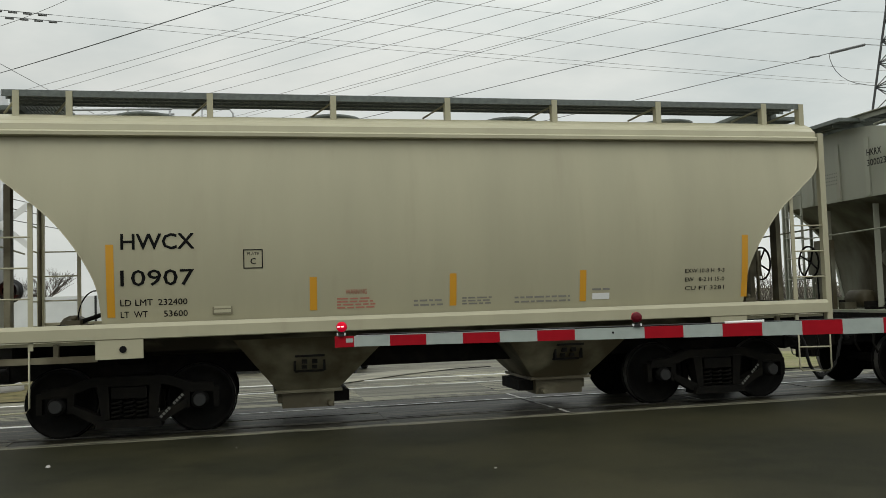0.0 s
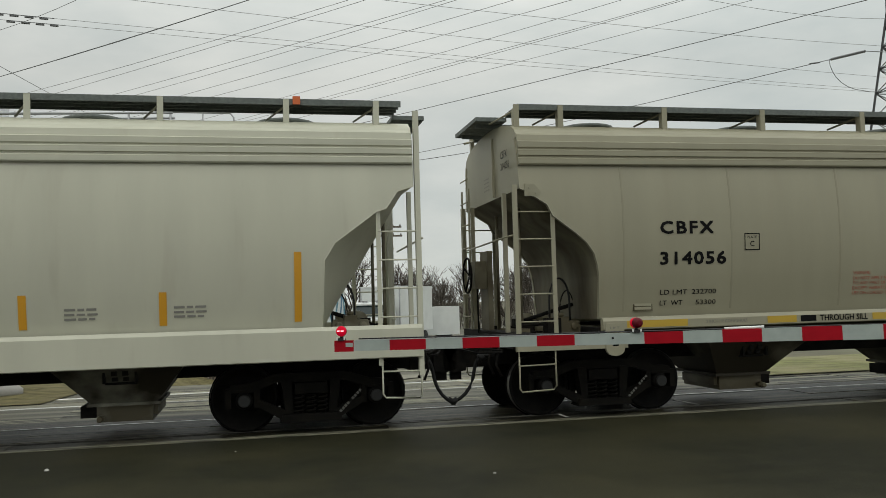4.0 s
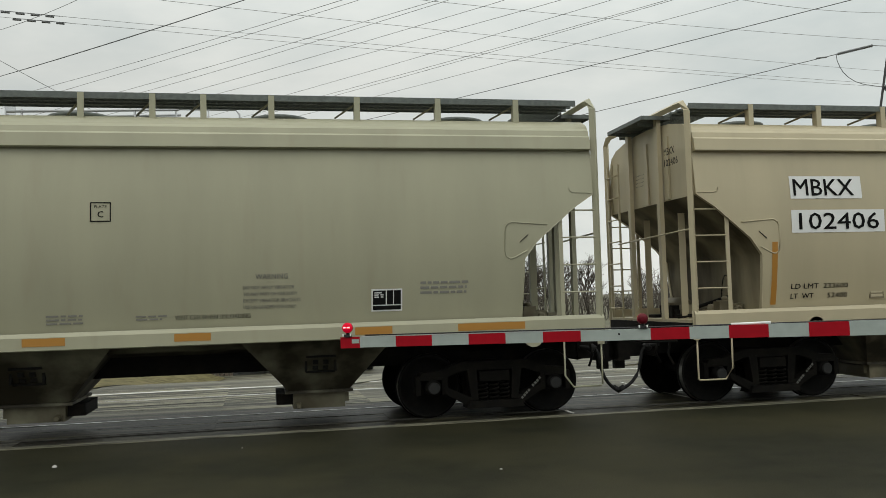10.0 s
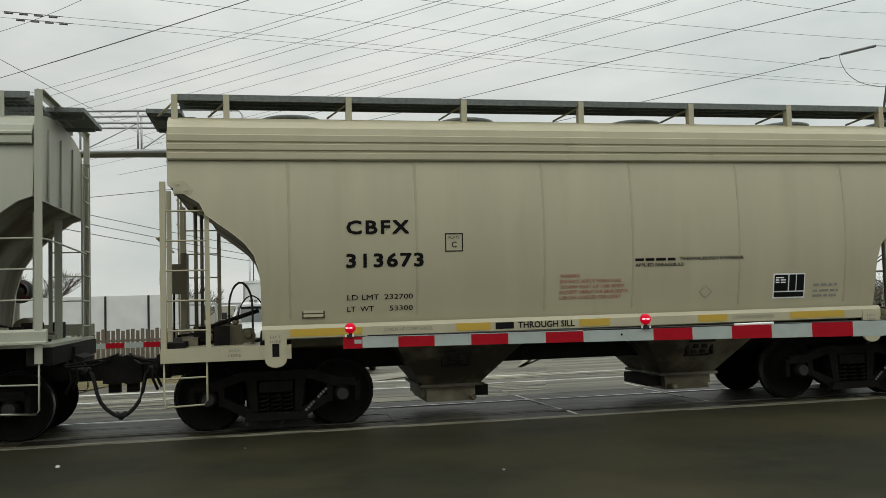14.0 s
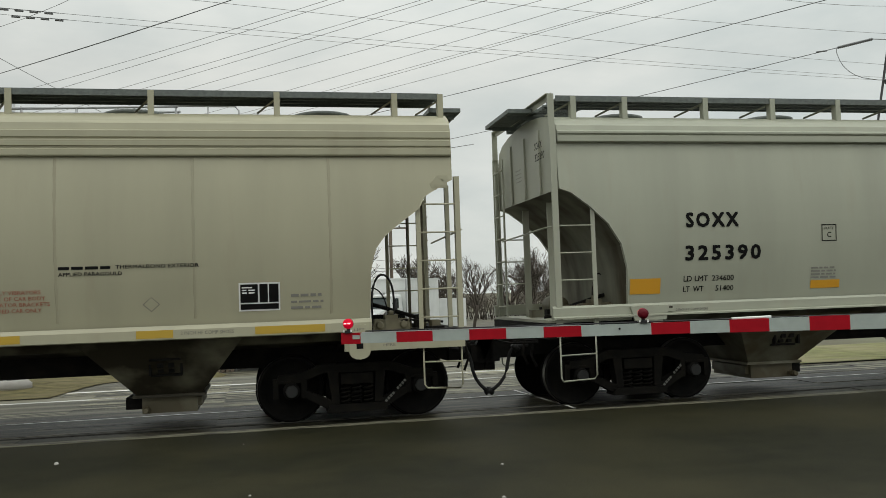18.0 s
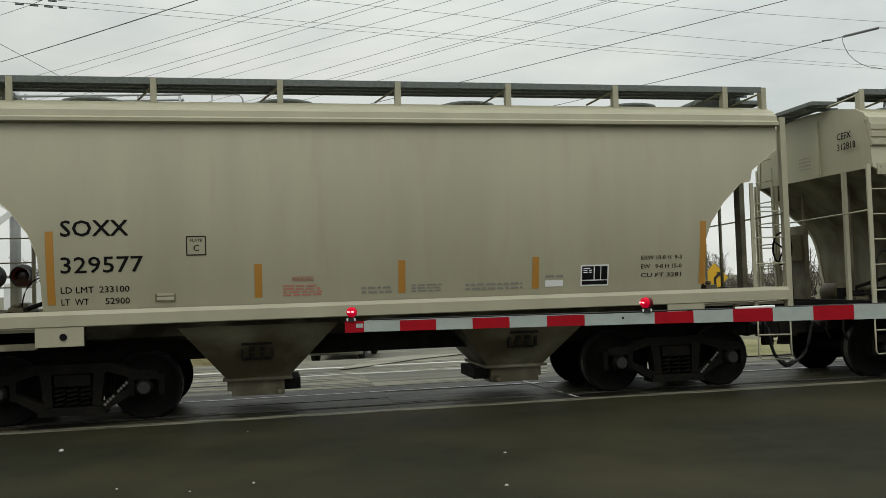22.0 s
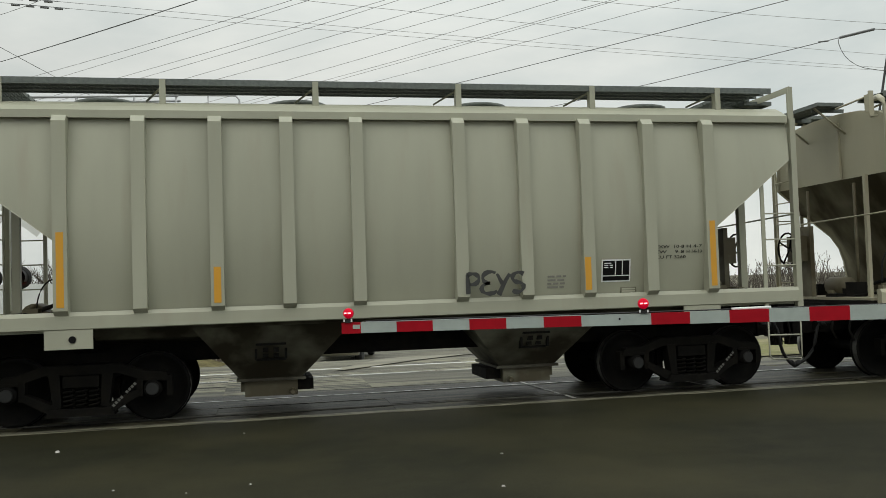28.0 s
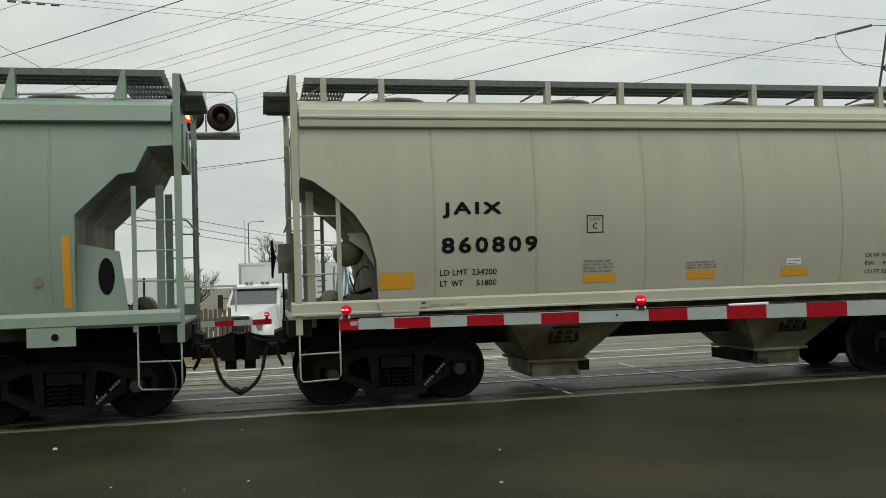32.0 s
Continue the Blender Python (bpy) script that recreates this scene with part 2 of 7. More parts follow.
def solid(name, shape, mat, label, category, at=None, group="", kind=""):
    ob = new(name, shape.mesh(name, mat))
    if at:
        ob.matrix_basis = at if isinstance(at, Matrix) else pose(*at)
    return tagged(ob, label, category, group, kind)


TEXTS = {}


def lettering(text, height, width, mat, bold=0.0, spacing=1.0):
    """The outline of a line of writing as a flat mesh in x and z, as high and as wide as given, from its lower left corner."""
    key = (text, height, width, mat.name, bold, spacing)
    if key not in TEXTS:
        cu = bpy.data.curves.new("writing", "FONT")
        cu.body, cu.size, cu.resolution_u, cu.space_character = text, 1.0, 2, spacing
        ob = bpy.data.objects.new("writing", cu)
        me = bpy.data.meshes.new_from_object(ob)
        bpy.data.objects.remove(ob)
        n = len(me.vertices)
        co = np.empty(n * 3)
        me.vertices.foreach_get("co", co)
        co = co.reshape(-1, 3)
        lo, hi = co.min(0), co.max(0)
        out = np.zeros_like(co)
        # a heavier stroke: the outline laid four times, each a little aside
        w = bold * height * 1.3
        out[:, 0] = w + (co[:, 0] - lo[0]) / (hi[0] - lo[0]) * (width - 2 * w)
        out[:, 2] = w + (co[:, 1] - lo[1]) / (hi[1] - lo[1]) * (height - 2 * w)
        me.vertices.foreach_set("co", out.ravel())
        if bold:
            bm = bmesh.new()
            for k, (dx, dz) in enumerate(((-w, -w), (w, -w), (-w, w), (w, w))):
                n0 = len(bm.verts)
                bm.from_mesh(me)
                bm.verts.ensure_lookup_table()
                bmesh.ops.translate(bm, verts=bm.verts[n0:], vec=(dx, -0.0004 * k, dz))
            bm.to_mesh(me)
            bm.free()
        me.materials.clear()
        me.materials.append(mat)
        TEXTS[key] = me
    return TEXTS[key]


# ---- hopper cars ----
# Each kind of car: the outline of its side sheet from the eave down to the sill (one end; the other mirrors it), and its details.
KINDS = {
    "round": dict(edge=[(5.80, 4.0), (5.77, 3.50), (5.42, 3.15), (5.10, 2.87), (4.84, 2.55), (4.64, 2.22), (4.52, 1.90), (4.47, 1.42)], eave="lip",
                  sill=(1.30, 1.50), truck=4.22, posts=[-5.53, -4.89, -3.13, -1.49, 0.12, 1.71, 3.34, 5.09, 5.73], seams=[], frame=False, smooth=True),
    "seamed": dict(edge=[(5.66, 4.0), (5.65, 3.14), (5.48, 3.08), (5.21, 2.88), (4.94, 2.63), (4.75, 2.34), (4.66, 2.0), (4.63, 1.42)], eave="band",
                   sill=(1.30, 1.48), truck=4.38, posts=[-5.3, -4.5, -3.2, -2.08, -0.95, 0.13, 1.21, 2.34, 3.41, 4.37, 5.22], seams=[-3.87, -2.42, -0.78, 0.78, 2.42, 3.87], frame=True, smooth=True),
    "grooved": dict(edge=[(5.74, 4.0), (5.72, 3.27), (5.62, 3.22), (5.33, 3.04), (5.25, 2.88), (4.90, 2.62), (4.76, 2.50), (4.65, 2.35), (4.60, 2.19), (4.57, 2.02), (4.56, 1.40)], eave="groove",
                    sill=(1.24, 1.42), truck=4.40, posts=[-5.66, -4.99, -3.35, -1.72, 0.03, 1.77, 3.4, 5.01, 5.66], seams=[-4.2, -2.5, -0.69, 0.63, 2.30, 4.05], frame=False, smooth=False),
    "deep": dict(edge=[(5.75, 4.0), (5.74, 3.29), (5.52, 3.22), (5.36, 2.99), (5.22, 2.94), (4.66, 2.53), (4.52, 2.30), (4.49, 1.36)], eave="groove",
                 sill=(0.98, 1.42), truck=4.35, posts=[-5.6, -5.0, -4.03, -2.39, -0.83, 0.8, 2.43, 4.07, 5.3], seams=[], frame=False, pipe=False, smooth=False),
    "deep_piped": dict(edge=[(5.75, 4.0), (5.74, 3.29), (5.52, 3.22), (5.36, 2.99), (5.22, 2.94), (4.60, 2.52), (4.44, 2.28), (4.40, 1.36)], eave="groove",
                 sill=(0.98, 1.42), truck=4.35, posts=[-5.6, -5.0, -4.03, -2.39, -0.83, 0.8, 2.43, 4.07, 5.3], seams=[-3.9, -2.3, -0.68, 0.73, 2.40, 3.9], frame=False, pipe=True, smooth=False),
    "deep_short": dict(edge=[(5.46, 4.0), (5.43, 3.24), (5.02, 2.92), (4.99, 2.78), (4.82, 2.73), (4.34, 2.36), (4.19, 2.14), (4.13, 1.9), (4.12, 1.36)], eave="groove",
                 sill=(0.98, 1.42), truck=4.35, posts=[-5.6, -5.0, -4.03, -2.39, -0.83, 0.8, 2.43, 4.07, 5.3], seams=[], frame=False, pipe=True, smooth=False),
    "round_notched": dict(edge=[(5.80, 4.0), (5.74, 3.54), (5.30, 3.22), (5.26, 3.06), (5.10, 3.03), (4.81, 2.75), (4.61, 2.47), (4.51, 2.19), (4.48, 1.86), (4.47, 1.42)], eave="lip",
                  sill=(1.30, 1.50), truck=4.22, posts=[-5.53, -4.89, -3.13, -1.49, 0.12, 1.71, 3.34, 5.09, 5.73], seams=[], frame=False, smooth=False),
    "angled": dict(edge=[(5.72, 4.0), (5.71, 3.12), (5.42, 2.93), (4.86, 2.46), (4.68, 2.22), (4.65, 1.40)], eave="fascia",
                   sill=(1.20, 1.42), truck=4.32, posts=[-4.6, -3.44, -2.3, -1.16, -0.27, 0.38, 1.27, 2.43, 3.57, 4.71], seams=[], frame=True, smooth=False),
    "green": dict(edge=[(5.76, 4.0), (5.75, 3.57), (5.44, 3.55), (5.28, 3.22), (5.08, 3.19), (4.55, 2.68), (4.53, 1.42)], eave="fascia_high",
                  sill=(1.28, 1.46), truck=4.32, posts=[-5.15, -3.78, -2.49, -1.24, 0.01, 1.27, 2.52, 3.81, 5.15], seams=[-4.28, -2.85, -1.42, 0.0, 1.42, 2.85, 4.28], frame=True, smooth=False),
    "flat": dict(edge=[(5.80, 4.0), (5.76, 3.39), (4.49, 2.39), (4.48, 1.42)], eave="plain",
                 sill=(1.28, 1.50), truck=4.30, posts=[-5.2, -3.2, -1.2, 0.8, 2.8, 4.8], seams=[], frame=True, smooth=False),
}


def side_y(z):
    """Half the width of a car body at height z: the sides bow out a little."""
    return 1.60 - 0.145 * ((z - 2.75) / 1.25) ** 2


def edge_x(edge, z):
    for (xa, za), (xb, zb) in zip(edge, edge[1:]):
        if zb <= z <= za:
            return xb + (xa - xb) * (z - zb) / (za - zb) if za > zb else xb
    return edge[-1][0] if z < edge[-1][1] else edge[0][0]


def rounded(edge):
    """The outline with its bends eased (Catmull-Rom)."""
    out = []
    for i in range(len(edge) - 1):
        p0, p1, p2, p3 = edge[max(i - 1, 0)], edge[i], edge[i + 1], edge[min(i + 2, len(edge) - 1)]
        for k in range(4):
            t = k / 4
            out.append(tuple(0.5 * (2 * b + (c - a) * t + (2 * a - 5 * b + 4 * c - d) * t * t + (3 * b - a - 3 * c + d) * t ** 3) for a, b, c, d in zip(p0, p1, p2, p3)))
    out.append(edge[-1])
    return out if all(a[1] > b[1] for a, b in zip(out, out[1:])) else edge


def rows_of(kind):
    edge = rounded(kind["edge"]) if kind["smooth"] else kind["edge"]
    zs = sorted({round(z, 3) for _, z in edge} | {1.7, 2.0, 2.3, 2.6, 2.9, 3.2, 3.5, 3.75})
    return [(z, edge_x(edge, z)) for z in zs if edge[-1][1] <= z <= 4.0]


def sheet(kind, s):
    """A side sheet, 12 mm thick, at y = s * side_y."""
    sh, rows = Shape(), rows_of(kind)
    vs = [[sh.bm.verts.new((x, s * side_y(z), z)) for x in (-e, -e / 3, e / 3, e)] for z, e in rows]
    for a, b in zip(vs, vs[1:]):
        for k in range(3):
            f = sh.bm.faces.new((a[k], a[k + 1], b[k + 1], b[k]) if s < 0 else (a[k + 1], a[k], b[k], b[k + 1]))
            f.smooth = True
    # the folded flange along the cut-away ends
    for e_s in (-1, 1):
        prev = None
        for z, e in rows:
            v = [sh.bm.verts.new((e_s * (e + o), s * (side_y(z) + d), z)) for o, d in ((0, 0.0), (0.012, 0.006), (0.012, -0.06), (-0.02, -0.06))]
            if prev:
                for k in range(3):
                    sh.bm.faces.new((prev[k], prev[k + 1], v[k + 1], v[k]))
            prev = v
    return sh


def end_rows(kind):
    """Where the upright end wall stops and the sloping sheet begins."""
    rows = rows_of(kind)
    knee = kind["edge"][1][1]
    return [r for r in rows if r[0] <= knee + 1e-6], [r for r in rows if r[0] >= knee - 1e-6]


def end_surface(rows, s, arch, bulge=0.0):
    """bulge: the sheet swells outwards between the sides."""
    sh = Shape()
    out = lambda z, e: max(e, bulge - 0.62 * (3.3 - z)) if bulge else e
    vs = [[sh.bm.verts.new((s * (e if abs(y) == 1 else out(z, e)), y * (side_y(z) - 0.01), z)) for y in (-1, -0.4, 0.4, 1)] for z, e in rows]
    for a, b in zip(vs, vs[1:]):
        for k in range(3):
            f = sh.bm.faces.new((a[k], a[k + 1], b[k + 1], b[k]) if s > 0 else (a[k + 1], a[k], b[k], b[k + 1]))
            f.smooth = not arch
    if arch:
        e = rows[-1][1]
        top = [sh.bm.verts.new((s * e, y, z)) for y, z in ROOF]
        sh.bm.faces.new([vs[-1][0]] + top + [vs[-1][3]] if s > 0 else ([vs[-1][0]] + top + [vs[-1][3]])[::-1])
    return sh


ROOF = [(-1.50, 4.01), (-1.44, 4.12), (-1.25, 4.22), (-0.85, 4.30), (-0.4, 4.34), (0.0, 4.35), (0.4, 4.34), (0.85, 4.30), (1.25, 4.22), (1.44, 4.12), (1.50, 4.01)]
EAVES = {  # (how far out, height) of the trim along the eave
    "lip": [(1.50, 3.89), (1.575, 3.89), (1.615, 3.90), (1.615, 3.945), (1.575, 3.97), (1.56, 4.05), (1.47, 4.13), (1.45, 4.10)],
    "band": [(1.50, 3.80), (1.575, 3.80), (1.60, 3.815), (1.60, 3.90), (1.575, 3.91), (1.605, 3.93), (1.605, 3.955), (1.56, 3.98), (1.54, 4.05), (1.46, 4.125), (1.44, 4.10)],
    "groove": [(1.50, 3.60), (1.60, 3.60), (1.615, 3.62), (1.615, 3.69), (1.585, 3.71), (1.585, 3.73), (1.61, 3.74), (1.61, 3.81), (1.58, 3.825), (1.58, 3.84), (1.60, 3.855),
               (1.60, 3.935), (1.565, 3.95), (1.55, 4.04), (1.46, 4.13), (1.44, 4.10)],
    "fascia": [(1.50, 3.755), (1.60, 3.755), (1.625, 3.77), (1.60, 3.94), (1.57, 3.965), (1.55, 4.04), (1.46, 4.13), (1.44, 4.10)],
    "fascia_high": [(1.50, 3.86), (1.60, 3.86), (1.62, 3.875), (1.58, 4.08), (1.55, 4.10), (1.46, 4.15), (1.44, 4.10)],
    "plain": [(1.50, 3.96), (1.575, 3.96), (1.575, 4.06), (1.47, 4.14), (1.45, 4.10)],
}


def patch(x0, x1, z0, z1, off=0.006, n=5):
    """A thin sheet that lies on the bowed near side."""
    sh = Shape()
    vs = []
    for k in range(n + 1):
        z = z0 + (z1 - z0) * k / n
        vs.append([sh.bm.verts.new((x, -side_y(z) - off, z)) for x in (x0, x1)])
    for a, b in zip(vs, vs[1:]):
        sh.bm.faces.new((a[0], a[1], b[1], b[0]))
    return sh


def bars(x0, x1, z0, z1, n, ragged=0.25, seed=1):
    """Lines of writing too small to read, as plain bars."""
    rnd = random.Random(seed)
    sh = Shape()
    pitch = (z1 - z0) / n
    for k in range(n):
        z = z0 + pitch * k
        x = x0
        end = x1 - (x1 - x0) * ragged * rnd.random()
        while x < end - 0.02:
            w = min(rnd.uniform(0.05, 0.16), end - x)
            y = -side_y(z) - 0.005
            a = [sh.bm.verts.new(p) for p in ((x, y, z), (x + w, y, z), (x + w, y, z + pitch * 0.5), (x, y, z + pitch * 0.5))]
            sh.bm.faces.new(a)
            x += w + 0.025
    return sh


def words(name, text, x, z, width, height, mat, car, label="", bold=0.0, spacing=1.0, y=None):
    """A line of writing on the near side of a car."""
    me = lettering(text, height, width, mat, bold, spacing).copy()
    co = np.empty(len(me.vertices) * 3)
    me.vertices.foreach_get("co", co)
    co = co.reshape(-1, 3)
    co[:, 0] += x
    co[:, 2] += z
    co[:, 1] += -(1.60 - 0.145 * ((co[:, 2] - 2.75) / 1.25) ** 2) - 0.006 if y is None else y
    me.vertices.foreach_set("co", co.ravel())
    return part(name, me, mat, car, label)


def scrawl(name, strokes, width, mat, car, label, y=None):
    """Spray-painted strokes on the near side: each a list of (x, z), and each a piece of its own."""
    for st in strokes:
        sh = Shape()
        vs = []
        for i, (x, z) in enumerate(st):
            a, b = st[max(i - 1, 0)], st[min(i + 1, len(st) - 1)]
            dx, dz = b[0] - a[0], b[1] - a[1]
            ln = math.hypot(dx, dz) or 1
            w = width * (0.85 + 0.3 * math.sin(i * 1.7 + x * 9)) / 2
            nx, nz = -dz / ln * w, dx / ln * w
            vs.append([sh.bm.verts.new((x + q * nx, (-side_y(z + q * nz) - 0.012) if y is None else y, z + q * nz)) for q in (-1, 1)])
        for a, b in zip(vs, vs[1:]):
            sh.bm.faces.new((a[0], b[0], b[1], a[1]))
        part(name, sh, mat, car, label)


def arc(cx, cz, rx, rz, a0, a1, n=10):
    return [(cx + rx * math.cos(math.radians(a0 + (a1 - a0) * k / n)), cz + rz * math.sin(math.radians(a0 + (a1 - a0) * k / n))) for k in range(n + 1)]


# hand-drawn shapes in a unit cell, each a list of strokes
SIGNS = {
    "o": [arc(0.5, 0.5, 0.5, 0.5, 100, 470, 14)],
    "c": [arc(0.55, 0.5, 0.55, 0.5, 60, 300, 10)],
    "e": [arc(0.6, 0.75, 0.55, 0.28, 50, 270, 8), arc(0.6, 0.25, 0.6, 0.26, 90, 330, 8)],
    "p": [[(0.15, 0.0), (0.1, 0.5), (0.0, 0.95)], [(0.0, 0.9)] + arc(0.35, 0.72, 0.5, 0.27, 110, -110, 9)],
    "b": [[(0.1, 1.0), (0.12, 0.5), (0.05, 0.0)], arc(0.15, 0.75, 0.6, 0.25, 100, -90, 8) + arc(0.15, 0.26, 0.75, 0.27, 85, -110, 8)],
    "i": [[(0.2, 1.0), (0.3, 0.5), (0.25, 0.0)]],
    "n": [[(0.0, 0.0), (0.1, 0.9), (0.15, 1.0), (0.7, 0.1), (0.8, 0.0), (0.95, 1.0)]],
    "a": [[(0.0, 0.0), (0.15, 0.6), (0.4, 1.0), (0.7, 0.9), (0.75, 0.4), (0.85, 0.0)], [(0.1, 0.45), (0.8, 0.5)]],
    "l": [[(0.1, 1.0), (0.1, 0.1), (0.3, 0.0), (0.7, 0.12)]],
    "k": [[(0.05, 1.0), (0.15, 0.0)], [(0.9, 0.95), (0.15, 0.45), (0.95, 0.02)]],
    "m": [[(0.0, 0.0), (0.15, 1.0), (0.45, 0.35), (0.8, 1.0), (0.9, 0.0)]],
    "z": [[(0.0, 0.95), (0.8, 1.0), (0.2, 0.05), (0.95, 0.0)]],
    "3": [arc(0.35, 0.75, 0.5, 0.25, 140, -80, 8) + arc(0.35, 0.26, 0.6, 0.26, 80, -140, 9)],
    "6": [[(0.95, 1.05), (0.4, 0.85), (0.1, 0.45)] + arc(0.5, 0.3, 0.45, 0.3, 160, 520, 12)],
    "d": [[(0.1, 1.0), (0.1, 0.0)], [(0.0, 0.95)] + arc(0.1, 0.5, 0.85, 0.5, 80, -100, 10)],
    "y": [[(0.0, 1.0), (0.4, 0.5)], [(0.9, 1.0), (0.5, 0.45), (0.2, -0.1)]],
    "s": [arc(0.5, 0.75, 0.45, 0.25, 40, 250, 8) + arc(0.45, 0.25, 0.45, 0.25, 70, -140, 8)],
    "t": [[(0.0, 0.95), (1.0, 1.0)], [(0.5, 1.0), (0.45, 0.0)]],
    "x": [[(0.0, 1.0), (1.0, 0.0)], [(0.0, 0.0), (1.0, 1.0)]],
    "<": [[(1.0, 0.75), (0.05, 0.45), (0.95, 0.1)]],
}


def tag_strokes(shapes, x0, x1, z, height, seed=0):
    """A run of hand-drawn shapes between x0 and x1."""
    rnd = random.Random(seed)
    out = []
    cell = (x1 - x0) / len(shapes)
    for k, ch in enumerate(shapes):
        for st in SIGNS.get(ch, []):
            dz, hh = rnd.uniform(-0.03, 0.03) * height, height * rnd.uniform(0.92, 1.08)
            out.append([(x0 + cell * (k + 0.06 + 0.95 * u + 0.10 * v), z + dz + hh * v) for u, v in st])
    return out


# -- trucks, shared by all cars --
def make_wheelset_meshes():
    sh = Shape()
    for s in (-1, 1):
        sh.turned([(0.085, s * 0.60), (0.10, s * 0.63), (0.40, s * 0.655), (0.478, s * 0.66), (0.483, s * 0.685), (0.462, s * 0.70), (0.455, s * 0.79), (0.425, s * 0.80),
                   (0.40, s * 0.785), (0.36, s * 0.735), (0.20, s * 0.745), (0.13, s * 0.80), (0.085, s * 0.805)], n=28)
    sh.turned([(0.08, -0.95), (0.08, -0.6), (0.075, 0.0), (0.08, 0.6), (0.08, 0.95)], n=12)
    # paint dashes and bolt heads, which show the turning
    for s in (-1, 1):
        for k in range(3):
            a = k * math.tau / 3
            sh.turned([(0.02, s * 1.155), (0.02, s * 1.175)], centre=(0.055 * math.cos(a), 0, 0.055 * math.sin(a)), n=6)
        sh.turned([(0.10, s * 0.95), (0.115, s * 0.96), (0.115, s * 1.12), (0.09, s * 1.16), (0.03, s * 1.165)], n=16)
    treads = []
    for s in (-1, 1):
        ring = Shape().loft([[(r * math.cos(k * math.tau / 28), s * y, r * math.sin(k * math.tau / 28)) for k in range(28)] for r, y in ((0.4580, 0.792), (0.4600, 0.76), (0.4650, 0.702))], False, True)
        treads.append(ring.mesh("wheel_tread", TREAD))
    return sh.mesh("wheelset", WHEEL), treads


def make_frame_mesh():
    """A cast side frame, in x and z about the truck's centre, with its openings."""
    sh = Shape()
    # top member
    sh.prism([(-1.10, 0.56), (-1.06, 0.67), (-0.80, 0.69), (-0.48, 0.80), (0.48, 0.80), (0.80, 0.69), (1.06, 0.67), (1.10, 0.56), (0.78, 0.57), (0.46, 0.68), (-0.46, 0.68), (-0.78, 0.57)], -0.09, 0.09)
    # pedestal jaws
    for s in (-1, 1):
        sh.box(s * 1.10 - 0.035, s * 1.10 + 0.035, -0.08, 0.08, 0.36, 0.62)
        sh.box(s * 0.72 - 0.04, s * 0.72 + 0.04, -0.08, 0.08, 0.36, 0.60)
        # tension member
        sh.prism([(s * 0.74, 0.48), (s * 0.70, 0.36), (s * 0.36, 0.16), (s * 0.30, 0.16), (s * 0.30, 0.28)], -0.09, 0.09)
        # columns by the bolster
        sh.prism([(s * 0.24, 0.26), (s * 0.34, 0.26), (s * 0.40, 0.70), (s * 0.26, 0.70)], -0.10, 0.10)
        # bearing adapter
        sh.box(s * 0.889 - 0.13, s * 0.889 + 0.13, -0.10, 0.10, 0.565, 0.60)
    # a plate added behind the springs to keep light from showing through
    sh.prism([(-0.34, 0.22), (0.34, 0.22), (0.34, 0.70), (-0.34, 0.70)], 0.03, 0.06)
    # spring seat
    sh.prism([(-0.42, 0.15), (0.42, 0.15), (0.38, 0.25), (-0.38, 0.25)], -0.16, 0.16)
    return sh.mesh("side_frame", STEEL)


def make_spring_mesh():
    pts = [(0.062 * math.cos(a), 0.062 * math.sin(a), 0.25 + 0.26 * a / (math.tau * 4.5)) for a in [k * math.tau / 7 for k in range(32)]]
    return Shape().tube(pts, 0.016, 4).mesh("spring", STEEL)


def make_bolster_mesh():
    sh = Shape()
    sh.run([(-1.12, 0.52), (-0.6, 0.50), (0.6, 0.50), (1.12, 0.52), (1.12, 0.66), (0.5, 0.78), (-0.5, 0.78), (-1.12, 0.66)], -0.22, 0.22)
    sh.turned([(0.2, 0.76), (0.2, 0.92)], axis="z", n=12)
    # brake beams and levers
    for s in (-1, 1):
        sh.tube([(s * 0.36, -0.72, 0.42), (s * 0.30, 0, 0.36), (s * 0.36, 0.72, 0.42)], 0.035, 6)
        for y in (-0.72, 0.72):
            sh.box(s * 0.37 - 0.03, s * 0.37 + 0.06, y - 0.05, y + 0.05, 0.28, 0.58)
    sh.tube([(-0.3, 0.12, 0.42), (0.3, 0.1, 0.62)], 0.02, 5)
    return sh.mesh("truck", STEEL)


WHEELSET, TREADS = make_wheelset_meshes()
CAP = Shape().turned([(0.075, -0.02), (0.085, -0.005), (0.085, 0.005), (0.075, 0.02)], n=14).mesh("bearing_cap", HUB)
SIDE_FRAME, SPRINGS, BOLSTER = make_frame_mesh(), make_spring_mesh(), make_bolster_mesh()


STENCIL = Shape()
for k in range(9):
    if k != 4:
        t0, t1 = k / 9, (k + 0.7) / 9
        p, q = (0.40 + 0.30 * t0, 0.24 + 0.30 * t0), (0.40 + 0.30 * t1, 0.24 + 0.30 * t1)
        STENCIL.bm.faces.new([STENCIL.bm.verts.new((a, -0.105, b)) for a, b in (p, q, (q[0] - 0.025, q[1] + 0.025), (p[0] - 0.025, p[1] + 0.025))])
STENCIL = STENCIL.mesh("frame_stencil", FAINT_WHITE)


